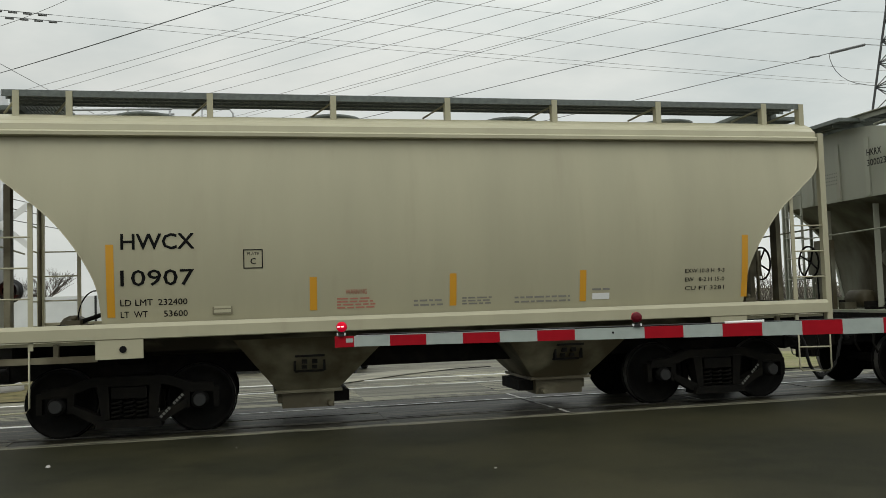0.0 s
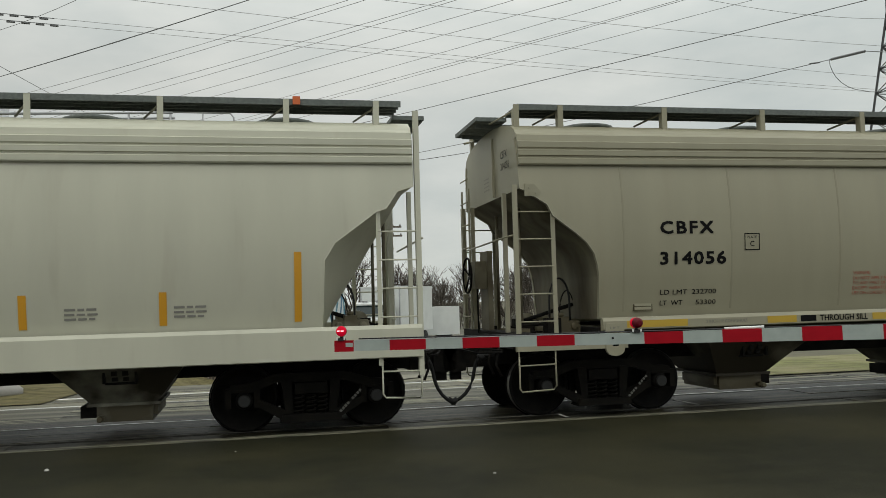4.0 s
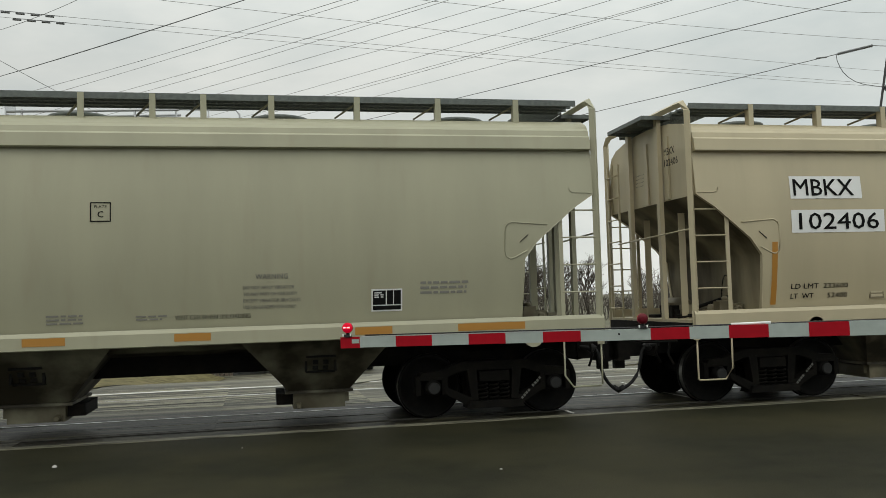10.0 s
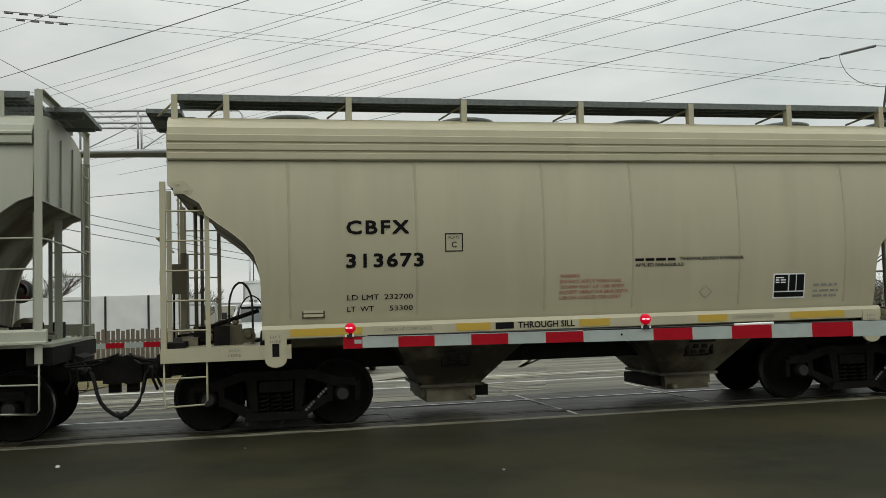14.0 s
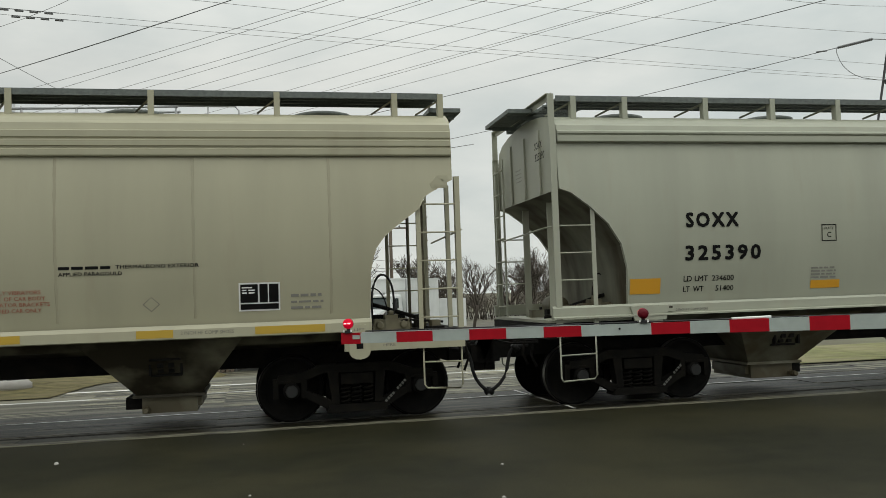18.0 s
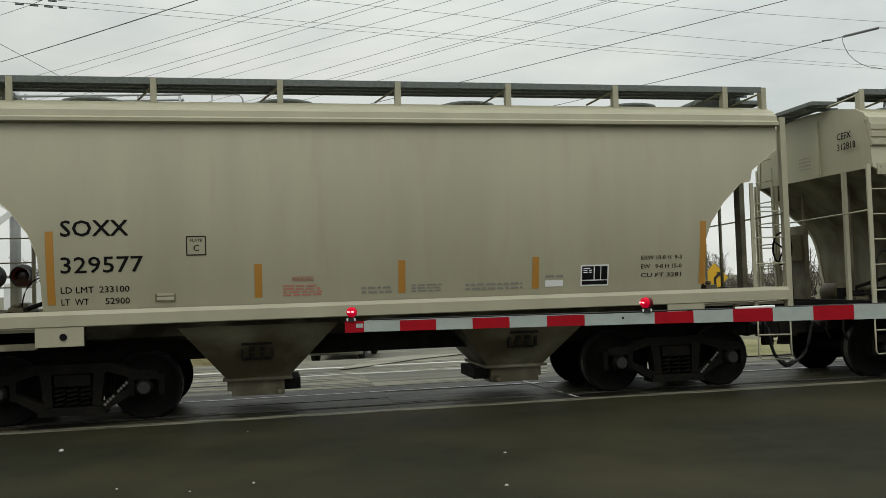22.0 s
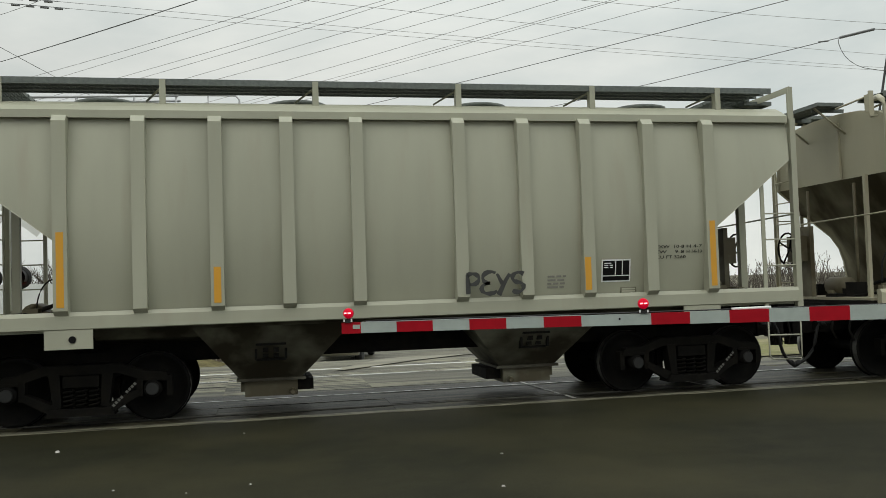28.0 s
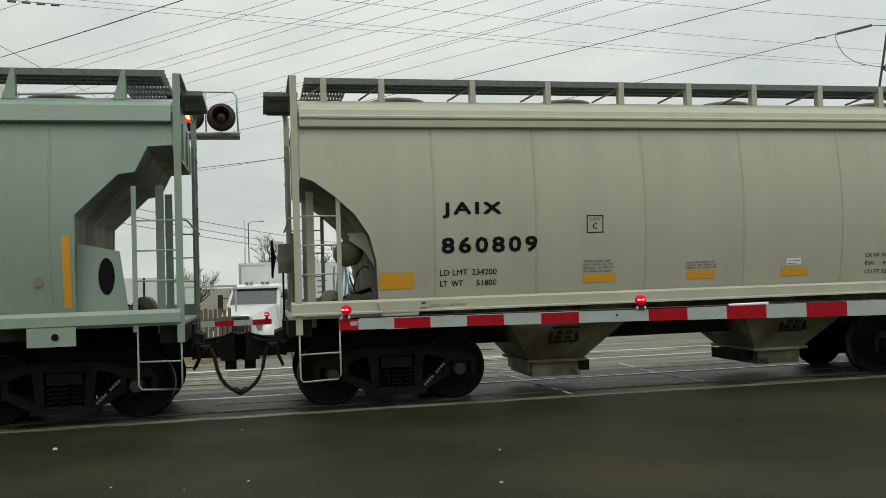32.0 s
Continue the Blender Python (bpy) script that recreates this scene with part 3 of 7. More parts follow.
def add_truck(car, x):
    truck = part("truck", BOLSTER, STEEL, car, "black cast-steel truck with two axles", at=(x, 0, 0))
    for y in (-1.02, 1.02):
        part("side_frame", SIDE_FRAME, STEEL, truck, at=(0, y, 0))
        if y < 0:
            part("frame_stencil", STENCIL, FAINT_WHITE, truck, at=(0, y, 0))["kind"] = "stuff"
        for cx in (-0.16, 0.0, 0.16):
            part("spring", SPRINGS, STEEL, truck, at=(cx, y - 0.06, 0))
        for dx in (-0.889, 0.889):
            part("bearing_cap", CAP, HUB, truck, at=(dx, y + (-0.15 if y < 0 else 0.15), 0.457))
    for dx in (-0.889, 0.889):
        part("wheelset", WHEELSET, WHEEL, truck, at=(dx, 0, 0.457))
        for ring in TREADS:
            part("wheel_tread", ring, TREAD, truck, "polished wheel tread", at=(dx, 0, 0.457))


# -- the parts of one end of a car, s = -1 or 1 --
def add_end(car, kind, s, brake):
    X = lambda x: s * x
    px = kind["edge"][0][0] + 0.06
    lo = kind["sill"][0]
    b = Shape()
    b.box(*sorted((X(5.55), X(5.86))), -1.45, 1.45, 1.02, 1.24)
    b.prism([(X(5.86), 0.70), (X(6.02), 0.74), (X(6.02), 1.04), (X(5.86), 1.10)], -0.36, 0.36)
    part("end_sill", b, GRIME, car)
    pz = 1.17 if kind["sill"] == (1.24, 1.42) else 1.285
    d = Shape().box(*sorted((X(4.4), X(5.84))), -1.42, 1.42, pz - 0.04, pz)
    part("end_platform", d, PAINT, car)
    tall = kind["eave"] != "groove"
    if kind["eave"] == "lip":
        for y in (-1, 1):
            part("step_beam", Shape().box(*sorted((X(4.55), X(5.84))), *sorted((y * 1.43, y * 1.51)), 1.03, 1.11).box(*sorted((X(5.0), X(5.06))), *sorted((y * 1.43, y * 1.50)), 1.11, 1.27), DUSTY_SHADE, car)
    for y in (-1, 1):
        yo = y * 1.535
        sh = Shape()
        w = 0.045 if tall else 0.035
        top = 4.02 if tall else (2.53 if s < 0 else 4.34) if kind.get("pipe") is False else 3.32
        if kind["frame"] and kind["eave"] == "fascia" or kind.get("pipe"):
            if kind["eave"] == "fascia":
                # a square post with a chamfered shoulder, which carries the frame's head
                sh.tube([(X(px), yo, 1.0), (X(px), yo, 4.36), (X(px), y * 1.40, 4.49), (X(px), y * 1.24, 4.50)], 0.055, 4, smooth=False)
            else:
                # a bent pipe rail that runs up and over on to the roof
                sh.tube([(X(px), yo, 1.0), (X(px), yo, 4.05), (X(px), y * 1.51, 4.22), (X(px - 0.03), y * 1.42, 4.36), (X(px - 0.09), y * 1.26, 4.44), (X(px - 0.2), y * 1.05, 4.46)], 0.045, 8)
        else:
            sh.box(*sorted((X(px - w), X(px + w))), *sorted((yo, yo + y * 0.03)), lo - 0.25, top)
            sh.box(*sorted((X(px - w), X(px - w + 0.012))), *sorted((yo - y * 0.06, yo)), lo - 0.25, top)
            if kind["frame"]:
                sh.box(*sorted((X(px - w), X(px + w))), *sorted((yo - y * 0.03, yo)), top, 4.50)
        part("corner_post", sh, PAINT, car)
        lad = Shape()
        lx = px - 0.55
        lad.box(*sorted((X(lx - 0.03), X(lx + 0.03))), *sorted((yo, yo + y * 0.02)), lo - 0.1, 3.04 if y < 0 else 2.9)
        z = lo + 0.16
        while z < 2.95:
            lad.tube([(X(lx), yo + y * 0.012, z), (X(px), yo + y * 0.012, z)], 0.012, 5)
            z += 0.385
        part("ladder", lad, PAINT, car)
        if kind["eave"] == "fascia":
            part("stirrup_step", Shape().tube([(X(lx), yo, lo), (X(lx), yo, 0.58), (X(lx + 0.12), yo, 0.42), (X(px - 0.02), yo, 0.42), (X(px), yo, 0.44), (X(px), yo, lo - 0.1)], 0.014, 5), PAINT, car)
            continue
        st = Shape().tube([(X(lx + 0.02), yo, lo), (X(lx + 0.02), yo, 0.50), (X(lx + 0.06), yo, 0.45), (X(px - 0.03), yo, 0.43), (X(px), yo, 0.48), (X(px), yo, lo - 0.1)], 0.013, 5)
        st.tube([(X(lx + 0.02), yo, 0.80), (X(px), yo, 0.79)], 0.012, 5)
        part("stirrup_step", st, PAINT, car)
    if kind["frame"] and kind["eave"] != "fascia":
        part("end_frame_bar", Shape().run([(-1.54, 4.42), (1.54, 4.42), (1.54, 4.51), (-1.54, 4.51)], *sorted((X(px - 0.012), X(px)))).run([(-1.5, 4.498), (1.5, 4.498), (1.5, 4.51), (-1.5, 4.51)], *sorted((X(px), X(px + 0.06)))), PAINT, car)
    elif kind["eave"] == "fascia":
        part("end_frame_bar", Shape().tube([(X(px), -1.24, 4.50), (X(px), 1.24, 4.50)], 0.055, 4, smooth=False), PAINT, car)
        for y in (-0.55, 0.55):
            part("frame_stile", Shape().box(*sorted((X(px - 0.035), X(px + 0.035))), y - 0.05, y + 0.05, 1.15, 4.47), PAINT, car)
    # end ladder on the far corner and the grab rails across
    el = Shape()
    for y in (0.95, 1.42):
        el.box(*sorted((X(px + 0.02), X(px + 0.045))), y, y + 0.045, 1.1, 3.95 if tall else 3.6)
    z = 1.45
    while z < 3.8:
        el.tube([(X(px + 0.05), 0.95, z), (X(px + 0.05), 1.46, z)], 0.012, 5)
        z += 0.385
    part("end_ladder", el, PAINT, car)
    gr = Shape().tube([(X(px), -1.5, 2.62), (X(px + 0.09), -1.35, 2.60), (X(px + 0.1), 0.9, 2.55)], 0.014, 5)
    part("grab_rail", gr, PAINT, car)
    reach = min(3.15, edge_top(kind, 5.42))
    if kind["eave"] == "lip":
        part("end_stanchion", Shape().tube([(X(5.48), -0.3, 1.1), (X(5.48), -0.3, reach)], 0.026, 8), DUSTY_SHADE, car)
        part("end_post", Shape().box(*sorted((X(5.86), X(5.945))), -0.28, -0.265, 1.0, 3.45).box(*sorted((X(5.86), X(5.875))), -0.265, -0.12, 1.0, 3.45).box(*sorted((X(5.86), X(5.945))), -0.12, -0.105, 1.0, 3.45), DUSTY_SHADE, car)
    else:
        for y in (-0.62, 0.62):
            if kind["eave"] == "groove":
                up = Shape().tube([(X(5.46), y, 1.1), (X(5.46), y, reach)], 0.026, 8)
            else:
                up = Shape().box(*sorted((X(5.44), X(5.455))), y - 0.05, y + 0.05, 1.1, reach)
                up.box(*sorted((X(5.455), X(5.55))), y - 0.05, y - 0.038, 1.1, reach)
            part("end_stanchion", up, PAINT if kind["frame"] else DUSTY_SHADE, car)
    if kind["frame"]:
        for y in (-0.75, 0.0, 0.75):
            ew = Shape().box(*sorted((X(px - 0.06), X(px - 0.035))), y - 0.05, y + 0.05, kind["edge"][1][1] + 0.02, 4.12)
            part("end_rib", ew, PAINT, car)
    if kind["eave"] == "groove":
        part("end_rib", Shape().box(*sorted((X(px - 0.07), X(px - 0.03))), -0.32, -0.26, kind["edge"][1][1] + 0.02, 4.2), PAINT, car)
        for y in (-0.95, 0.95):
            part("end_post", Shape().box(*sorted((X(px - 0.05), X(px + 0.01))), y - 0.03, y + 0.03, 1.05, kind["edge"][1][1]), PAINT, car)
    # crossover walkway on the roof's end
    cw = Shape()
    for xa in (5.62, 6.08):
        cw.box(*sorted((X(xa), X(xa + 0.02))), -0.68, 0.68, 4.40, 4.46)
    for yb in (-0.68, 0.66):
        cw.box(*sorted((X(5.64), X(6.08))), yb, yb + 0.02, 4.40, 4.46)
    for yb in (-0.45, 0.43):
        cw.box(*sorted((X(5.45), X(6.05))), yb, yb + 0.02, 4.34, 4.40)
    walk_end = part("crossover_walkway", cw, GALV, car)
    for k in range(10):
        yb = -0.655 + k * 0.132
        part("walkway_slat", Shape().box(*sorted((X(5.64), X(6.08))), yb, yb + 0.115, 4.425, 4.45), GALV, walk_end)
    if kind["eave"] != "groove":
        lift = 0.07 if kind["eave"] == "fascia_high" else 0.0
        e0 = kind["edge"][0][0]
        lattice = Shape()
        for k in range(14):
            xb = e0 - 0.72 + k * 0.046
            lattice.box(*sorted((X(xb), X(xb + 0.014))), -0.67, 0.67, 4.46 + lift, 4.512 + lift)
        for yb in (-0.67, -0.34, 0.0, 0.34, 0.66):
            lattice.box(*sorted((X(e0 - 0.73), X(e0 - 0.10))), yb, yb + 0.012, 4.465 + lift, 4.508 + lift)
        part("cross_grating", lattice, GALV, car)["kind"] = "stuff"
    if kind["edge"][0][0] < 5.6:
        for yb in (-0.5, 0.5):
            part("walkway_strut", Shape().tube([(X(6.04), yb, 4.40), (X(px - 0.04), yb, 3.98)], 0.02, 5), PAINT, walk_end)
    # coupler, hose and lever
    cp = Shape()
    cp.box(*sorted((X(5.9), X(6.34))), -0.14, 0.14, 0.70, 0.98)
    cp.prism([(X(6.24), 0.66), (X(6.44), 0.64), (X(6.60), 0.70), (X(6.60), 1.00), (X(6.44), 1.05), (X(6.24), 1.00)], -0.21, 0.06)
    cp.prism([(X(6.40), 0.72), (X(6.52), 0.72), (X(6.52), 0.97), (X(6.40), 0.97)], 0.04, 0.17)
    cp.tube([(X(6.42), -0.05, 0.98), (X(6.42), -0.05, 1.06), (X(6.3), -0.4, 1.02), (X(5.95), -1.25, 1.0)], 0.014, 5)
    cp.box(*sorted((X(6.30), X(6.46))), -0.12, 0.0, 0.52, 0.72)
    part("coupler", cp, GRIME, car)
    hs = Shape()
    pts = [(X(6.10), -0.46, 0.88), (X(6.15), -0.46, 0.80), (X(6.18), -0.46, 0.68), (X(6.205), -0.45, 0.55), (X(6.25), -0.44, 0.43), (X(6.315), -0.42, 0.335), (X(6.39), -0.39, 0.265), (X(6.46), -0.36, 0.225), (X(6.53), -0.34, 0.21)]
    hs.tube(pts, 0.027, 7)
    hs.tube([(X(6.43), -0.37, 0.255), (X(6.53), -0.34, 0.195)], 0.042, 7)
    hs.tube([(X(5.86), -0.45, 0.90), (X(6.12), -0.46, 0.88)], 0.032, 7)
    hs.tube([(X(6.02), -0.46, 0.82), (X(6.10), -0.46, 0.92)], 0.05, 6)
    part("air_hose", hs, HOSE, car)
    # things on the platform
    pl = Shape()
    rnd = random.Random(int(px * 100) + s)
    for k in range(7):
        x, y = rnd.uniform(4.75, 5.5), rnd.uniform(-1.3, 1.0)
        bx = Shape().box(*sorted((X(x), X(x + rnd.uniform(0.08, 0.24)))), y, y + rnd.uniform(0.1, 0.3), pz, pz + rnd.uniform(0.05, 0.26))
        part("platform_fitting", bx, DUSTY_SHADE if k % 3 == 0 else GRIME, car)
    pl.tube([(X(4.7), -0.9, 1.36), (X(5.2), -0.95, 1.36), (X(5.7), -0.8, 1.31)], 0.018, 5)
    part("brake_pipe", pl, GRIME, car)
    if kind["eave"] == "groove":
        lp_ = Shape().tube([(X(4.70), -0.62, pz)] + [(X(4.86 - 0.16 * math.cos(a)), -0.62, 1.66 + 0.36 * math.sin(a)) for a in [k * math.pi / 11 for k in range(12)]] + [(X(5.02), -0.60, pz)], 0.016, 6)
        part("brake_hose", lp_, HOSE, car)
    rod = Shape().tube([(X(4.62), -0.55, 1.62), (X(5.45), -0.35, 1.36)], 0.03, 6)
    rod.box(*sorted((X(5.36), X(5.52))), -0.42, -0.28, pz, 1.42)
    part("brake_rod", rod, GRIME, car)
    # the control valve: a pipe bracket with a portion bolted to either side, caps and pipe stubs
    vx, vy = 4.93, -0.86
    valve = Shape().box(*sorted((X(vx - 0.09), X(vx + 0.09))), vy - 0.10, vy + 0.10, pz, pz + 0.27)
    for dx in (-0.17, 0.17):
        valve.prism([(X(vx + dx - 0.09), pz + 0.02), (X(vx + dx + 0.09), pz + 0.02), (X(vx + dx + 0.10), pz + 0.10), (X(vx + dx + 0.07), pz + 0.21), (X(vx + dx - 0.06), pz + 0.22), (X(vx + dx - 0.10), pz + 0.12)], vy - 0.09, vy + 0.08)
        valve.turned([(0.03, vy - 0.13), (0.055, vy - 0.125), (0.06, vy - 0.08)], centre=(X(vx + dx), 0, pz + 0.13), n=9)
        for ex in (-0.075, 0.075):
            for dz in (0.05, 0.19):
                valve.turned([(0.014, vy - 0.105), (0.014, vy - 0.08)], centre=(X(vx + dx + ex), 0, pz + dz), n=6)
    valve.turned([(0.03, 0.27), (0.045, 0.28), (0.045, 0.32), (0.02, 0.33)], centre=(X(vx), vy, pz), axis="z", n=9)
    part("control_valve", valve, DUSTY_SHADE, car, "dusty cast brake control valve")
    pipes = Shape().tube([(X(vx - 0.02 - 0.20 * (1 - math.cos(a))), vy + 0.12 + 0.2 * (1 - math.cos(a)), pz + 0.24 + 0.42 * math.sin(a)) for a in [k * math.pi / 18 for k in range(15)]], 0.010, 5)
    pipes.tube([(X(vx + 0.1), vy + 0.05, pz + 0.05), (X(5.3), vy + 0.1, pz + 0.06), (X(5.46), vy + 0.2, pz + 0.06), (X(5.52), vy + 0.5, pz + 0.05)], 0.014, 5)
    part("air_pipe", pipes, GRIME, car)
    cyl = Shape().turned([(0.05, -0.24), (0.15, -0.22), (0.16, -0.10), (0.16, 0.24), (0.13, 0.28), (0.05, 0.30)], centre=(X(5.15), 0.25, pz + 0.17), n=14)
    part("brake_cylinder", cyl, DUSTY_SHADE, car)
    # ties between the coupler pocket and the end sill
    tie = Shape()
    for yy in (-1.05, -0.62):
        tie.tube([(X(5.95), yy, 1.04), (X(6.0), yy, 0.78), (X(5.93), yy - 0.02, 0.62)], 0.02, 5)
    tie.tube([(X(5.97), -1.3, 0.98), (X(6.2), -0.7, 0.95), (X(6.34), -0.25, 0.98)], 0.016, 5)
    part("coupling_lever", tie, GRIME, car)
    if brake:
        bw = Shape()
        ring = [(X(6.02), 0.45 + 0.28 * math.cos(a), 2.12 + 0.28 * math.sin(a)) for a in [k * math.tau / 18 for k in range(18)]]
        bw.tube(ring, 0.017, 6, closed=True)
        for k in range(4):
            a = k * math.tau / 4 + 0.5
            bw.tube([(X(5.98), 0.45, 2.12), (X(6.02), 0.45 + 0.28 * math.cos(a), 2.12 + 0.28 * math.sin(a))], 0.016, 5)
        part("brake_wheel", bw, STEEL, car, "dark iron hand-brake wheel")
        hb = Shape().box(*sorted((X(5.74), X(5.93))), 0.30, 0.60, 1.90, 2.34)
        hb.box(*sorted((X(5.66), X(5.74))), 0.22, 0.68, 1.1, 2.5)
        part("brake_housing", hb, DUSTY_SHADE, car)
        ch = Shape().tube([(X(5.86), 0.45, 1.9), (X(5.86), 0.43, 1.15)], 0.016, 5)
        part("brake_chain", ch, GRIME, car)
        if kind["eave"] in ("band", "fascia"):
            rv = Shape().turned([(0.03, -1.15), (0.09, -1.14), (0.15, -1.10), (0.185, -1.03), (0.19, -0.95), (0.19, -0.40), (0.15, -0.26), (0.05, -0.22)], centre=(X(4.97), 0, 2.14), n=20)
            part("air_reservoir", rv, DUSTY_SHADE, car, "round-ended air reservoir")
            part("reservoir_bracket", Shape().prism([(X(5.0), 2.40), (X(4.60), 2.40), (X(4.58), 1.96), (X(4.66), 1.94), (X(4.80), 2.16), (X(5.0), 2.30)], -1.20, -1.185)
                 .box(*sorted((X(4.58), X(5.0))), -1.20, -0.95, 2.39, 2.405), PAINT, car)


def edge_top(kind, x):
    """The height at which the sloping end sheet stands over x."""
    for (xa, za), (xb, zb) in zip(kind["edge"], kind["edge"][1:]):
        if xb <= x <= xa and xa > xb:
            return zb + (za - zb) * (x - xb) / (xa - xb)
    return 3.2


def build_car(name, brake):
    """One car of a kind, unlettered, at the origin: its rails' top at z = 0, its middle at x = 0."""
    kind = KINDS[name]
    car = thing("hopper_car", "covered hopper car", "rail car")
    for s in (-1, 1):
        part("side_sheet", sheet(kind, s), PAINT, car)
        low, high = end_rows(kind)
        part("end_wall", end_surface(high, s, True), PAINT, car)
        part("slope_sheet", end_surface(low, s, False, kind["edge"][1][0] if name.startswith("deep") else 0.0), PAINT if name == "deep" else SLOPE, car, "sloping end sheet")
    e = kind["edge"][0][0]
    rf = Shape()
    vs = [[rf.bm.verts.new((x, y, z)) for y, z in ROOF] for x in (-e, -e / 3, e / 3, e)]
    for a, b in zip(vs, vs[1:]):
        for k in range(len(ROOF) - 1):
            rf.bm.faces.new((a[k], a[k + 1], b[k + 1], b[k])).smooth = True
    part("roof", rf, PAINT, car)
    for s in (-1, 1):
        up = 0.075 if name == "deep_short" else 0.0
        tr = Shape().run([(s * (y - (0.03 if y > 1.5 else 0.06)), z + (up if z < 3.945 else 0.0) * (3.945 - z) / 0.345) for y, z in EAVES[kind["eave"]]], -e + 0.01, e - 0.01)
        part("eave_trim", tr, PAINT, car)
        lo, hi = kind["sill"]
        sl = Shape()
        long = 4.57 if name == "grooved" else 5.82
        prof = [(s * 1.50, lo), (s * 1.585, lo), (s * 1.60, lo + 0.012), (s * 1.60, hi - 0.05), (s * 1.57, hi), (s * 1.50, hi)]
        if name == "seamed":
            prof = [(s * 1.50, lo), (s * 1.62, lo), (s * 1.62, lo + 0.02), (s * 1.575, lo + 0.035), (s * 1.575, hi - 0.03), (s * 1.55, hi), (s * 1.50, hi)]
        sl.run(prof, -long, long)
        part("side_sill", sl, PAINT, car)
        if name == "grooved":
            for g in (-1, 1):
                part("sill_end", Shape().box(*sorted((g * 4.20, g * 5.84)), *sorted((s * 1.50, s * 1.585)), 0.99, 1.17), PAINT, car)
                if s < 0:
                    words("jack_lettering", "JACK", 4.72 if g > 0 else -5.0, 1.10, 0.16, 0.035, FAINT, car, y=-1.588)
                    words("jack_lettering", "HERE", 4.72 if g > 0 else -5.0, 1.04, 0.16, 0.035, FAINT, car, y=-1.588)
                    words("lift_lettering", "LIFT", g * 4.40 - 0.07, 1.26, 0.14, 0.032, FAINT, car, y=-1.614)
                    words("lift_lettering", "HERE", g * 4.40 - 0.07, 1.20, 0.14, 0.032, FAINT, car, y=-1.614)
        # lifting plates below the sill, over the trucks
        for x in (-kind["truck"], kind["truck"]):
            if name == "deep":
                oval = Shape().turned([(0.05, s * 1.602), (0.05, s * 1.608)], centre=(x * 1.09, 0, lo + 0.26), n=12)
                oval.box(x * 1.09 - 0.05, x * 1.09 + 0.05, *sorted((s * 1.60, s * 1.607)), lo + 0.18, lo + 0.26)
                part("lifting_hole", oval, BLACK, car)
                continue
            lp = Shape()
            if name in ("round", "round_notched", "green", "flat"):
                lp.box(x - 0.33, x + 0.24, *sorted((s * 1.56, s * 1.59)), lo - 0.24, lo)
            elif name == "seamed":
                lp.prism([(x - 0.30, lo + 0.14), (x + 0.30, lo + 0.14), (x + 0.24, lo - 0.06), (x - 0.24, lo - 0.06)], *sorted((s * 1.58, s * 1.61)))
                lp.box(x - 0.19, x + 0.19, *sorted((s * 1.57, s * 1.595)), lo - 0.22, lo)
            elif name == "angled":
                lp.turned([(0.14, s * 1.56), (0.14, s * 1.60)], centre=(x + 0.45, 0, lo - 0.06), n=14)
                lp.box(x - 0.2, x + 0.65, *sorted((s * 1.55, s * 1.58)), lo - 0.08, lo)
            else:
                deep_by = 0.36 if name == "grooved" else 0.24
                eye = [(x - 0.14, lo + 0.10), (x + 0.14, lo + 0.10)] + [(x + 0.14 * math.cos(a), lo - deep_by + 0.10 - 0.10 * math.sin(a)) for a in [k * math.pi / 8 for k in range(9)]]
                lp.prism(eye, *sorted((s * 1.57, s * 1.612)))
            part("lifting_plate", lp, PAINT, car)
            hole = Shape().turned([(0.045, s * 1.598), (0.045, s * 1.606)], centre=(x + (0.45 if name == "angled" else 0.0), 0, lo - (0.07 if name == "angled" else 0.22 if name == "grooved" else 0.12)), n=10)
            if name == "grooved" or name.startswith("deep"):
                hole.box(x - 0.045, x + 0.045, *sorted((s * 1.60, s * 1.615)), lo - 0.22, lo - (0.05 if name == "grooved" else 0.12))
            part("lifting_hole", hole, BLACK, car)
    for x in kind["seams"]:
        sm = Shape()
        prev = None
        for z in (1.5, 1.9, 2.3, 2.7, 3.1, 3.4, 3.58 if kind["eave"] == "groove" else 3.82):
            v = [sm.bm.verts.new((x + o, -side_y(z) - d, z)) for o, d in ((-0.020, 0.0), (-0.010, 0.006), (0.010, 0.006), (0.020, 0.0))]
            if prev:
                for k in range(3):
                    sm.bm.faces.new((prev[k], prev[k + 1], v[k + 1], v[k]))
            prev = v
        part("weld_seam", sm, SEAM, car)
    if name == "grooved":
        for g in (-1, 1):
            lug = Shape().prism([(g * 5.66, 3.16), (g * 5.44, 3.16), (g * 5.42, 3.22), (g * 5.52, 3.33), (g * 5.66, 3.33)], -side_y(3.25) - 0.012, -side_y(3.25) + 0.02)
            for lx_, lz_ in ((5.50, 3.20), (5.60, 3.20), (5.60, 3.28)):
                lug.turned([(0.016, -side_y(3.25) - 0.026), (0.016, -side_y(3.25) - 0.01)], centre=(g * lx_, 0, lz_), n=6)
            part("lug_plate", lug, PAINT, car)
    if name == "flat":
        for x in (-4.42, -3.48, -2.53, -1.62, -0.70, 0.70, 1.62, 2.53, 3.48, 4.42):
            part("side_post", Shape().run([(-1.50, 1.46), (-1.60, 1.46), (-1.665, 1.52), (-1.665, 3.90), (-1.60, 3.98), (-1.50, 3.98)], x - 0.085, x + 0.085), PAINT, car)
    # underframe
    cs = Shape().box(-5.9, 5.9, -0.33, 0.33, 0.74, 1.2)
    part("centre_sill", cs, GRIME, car)
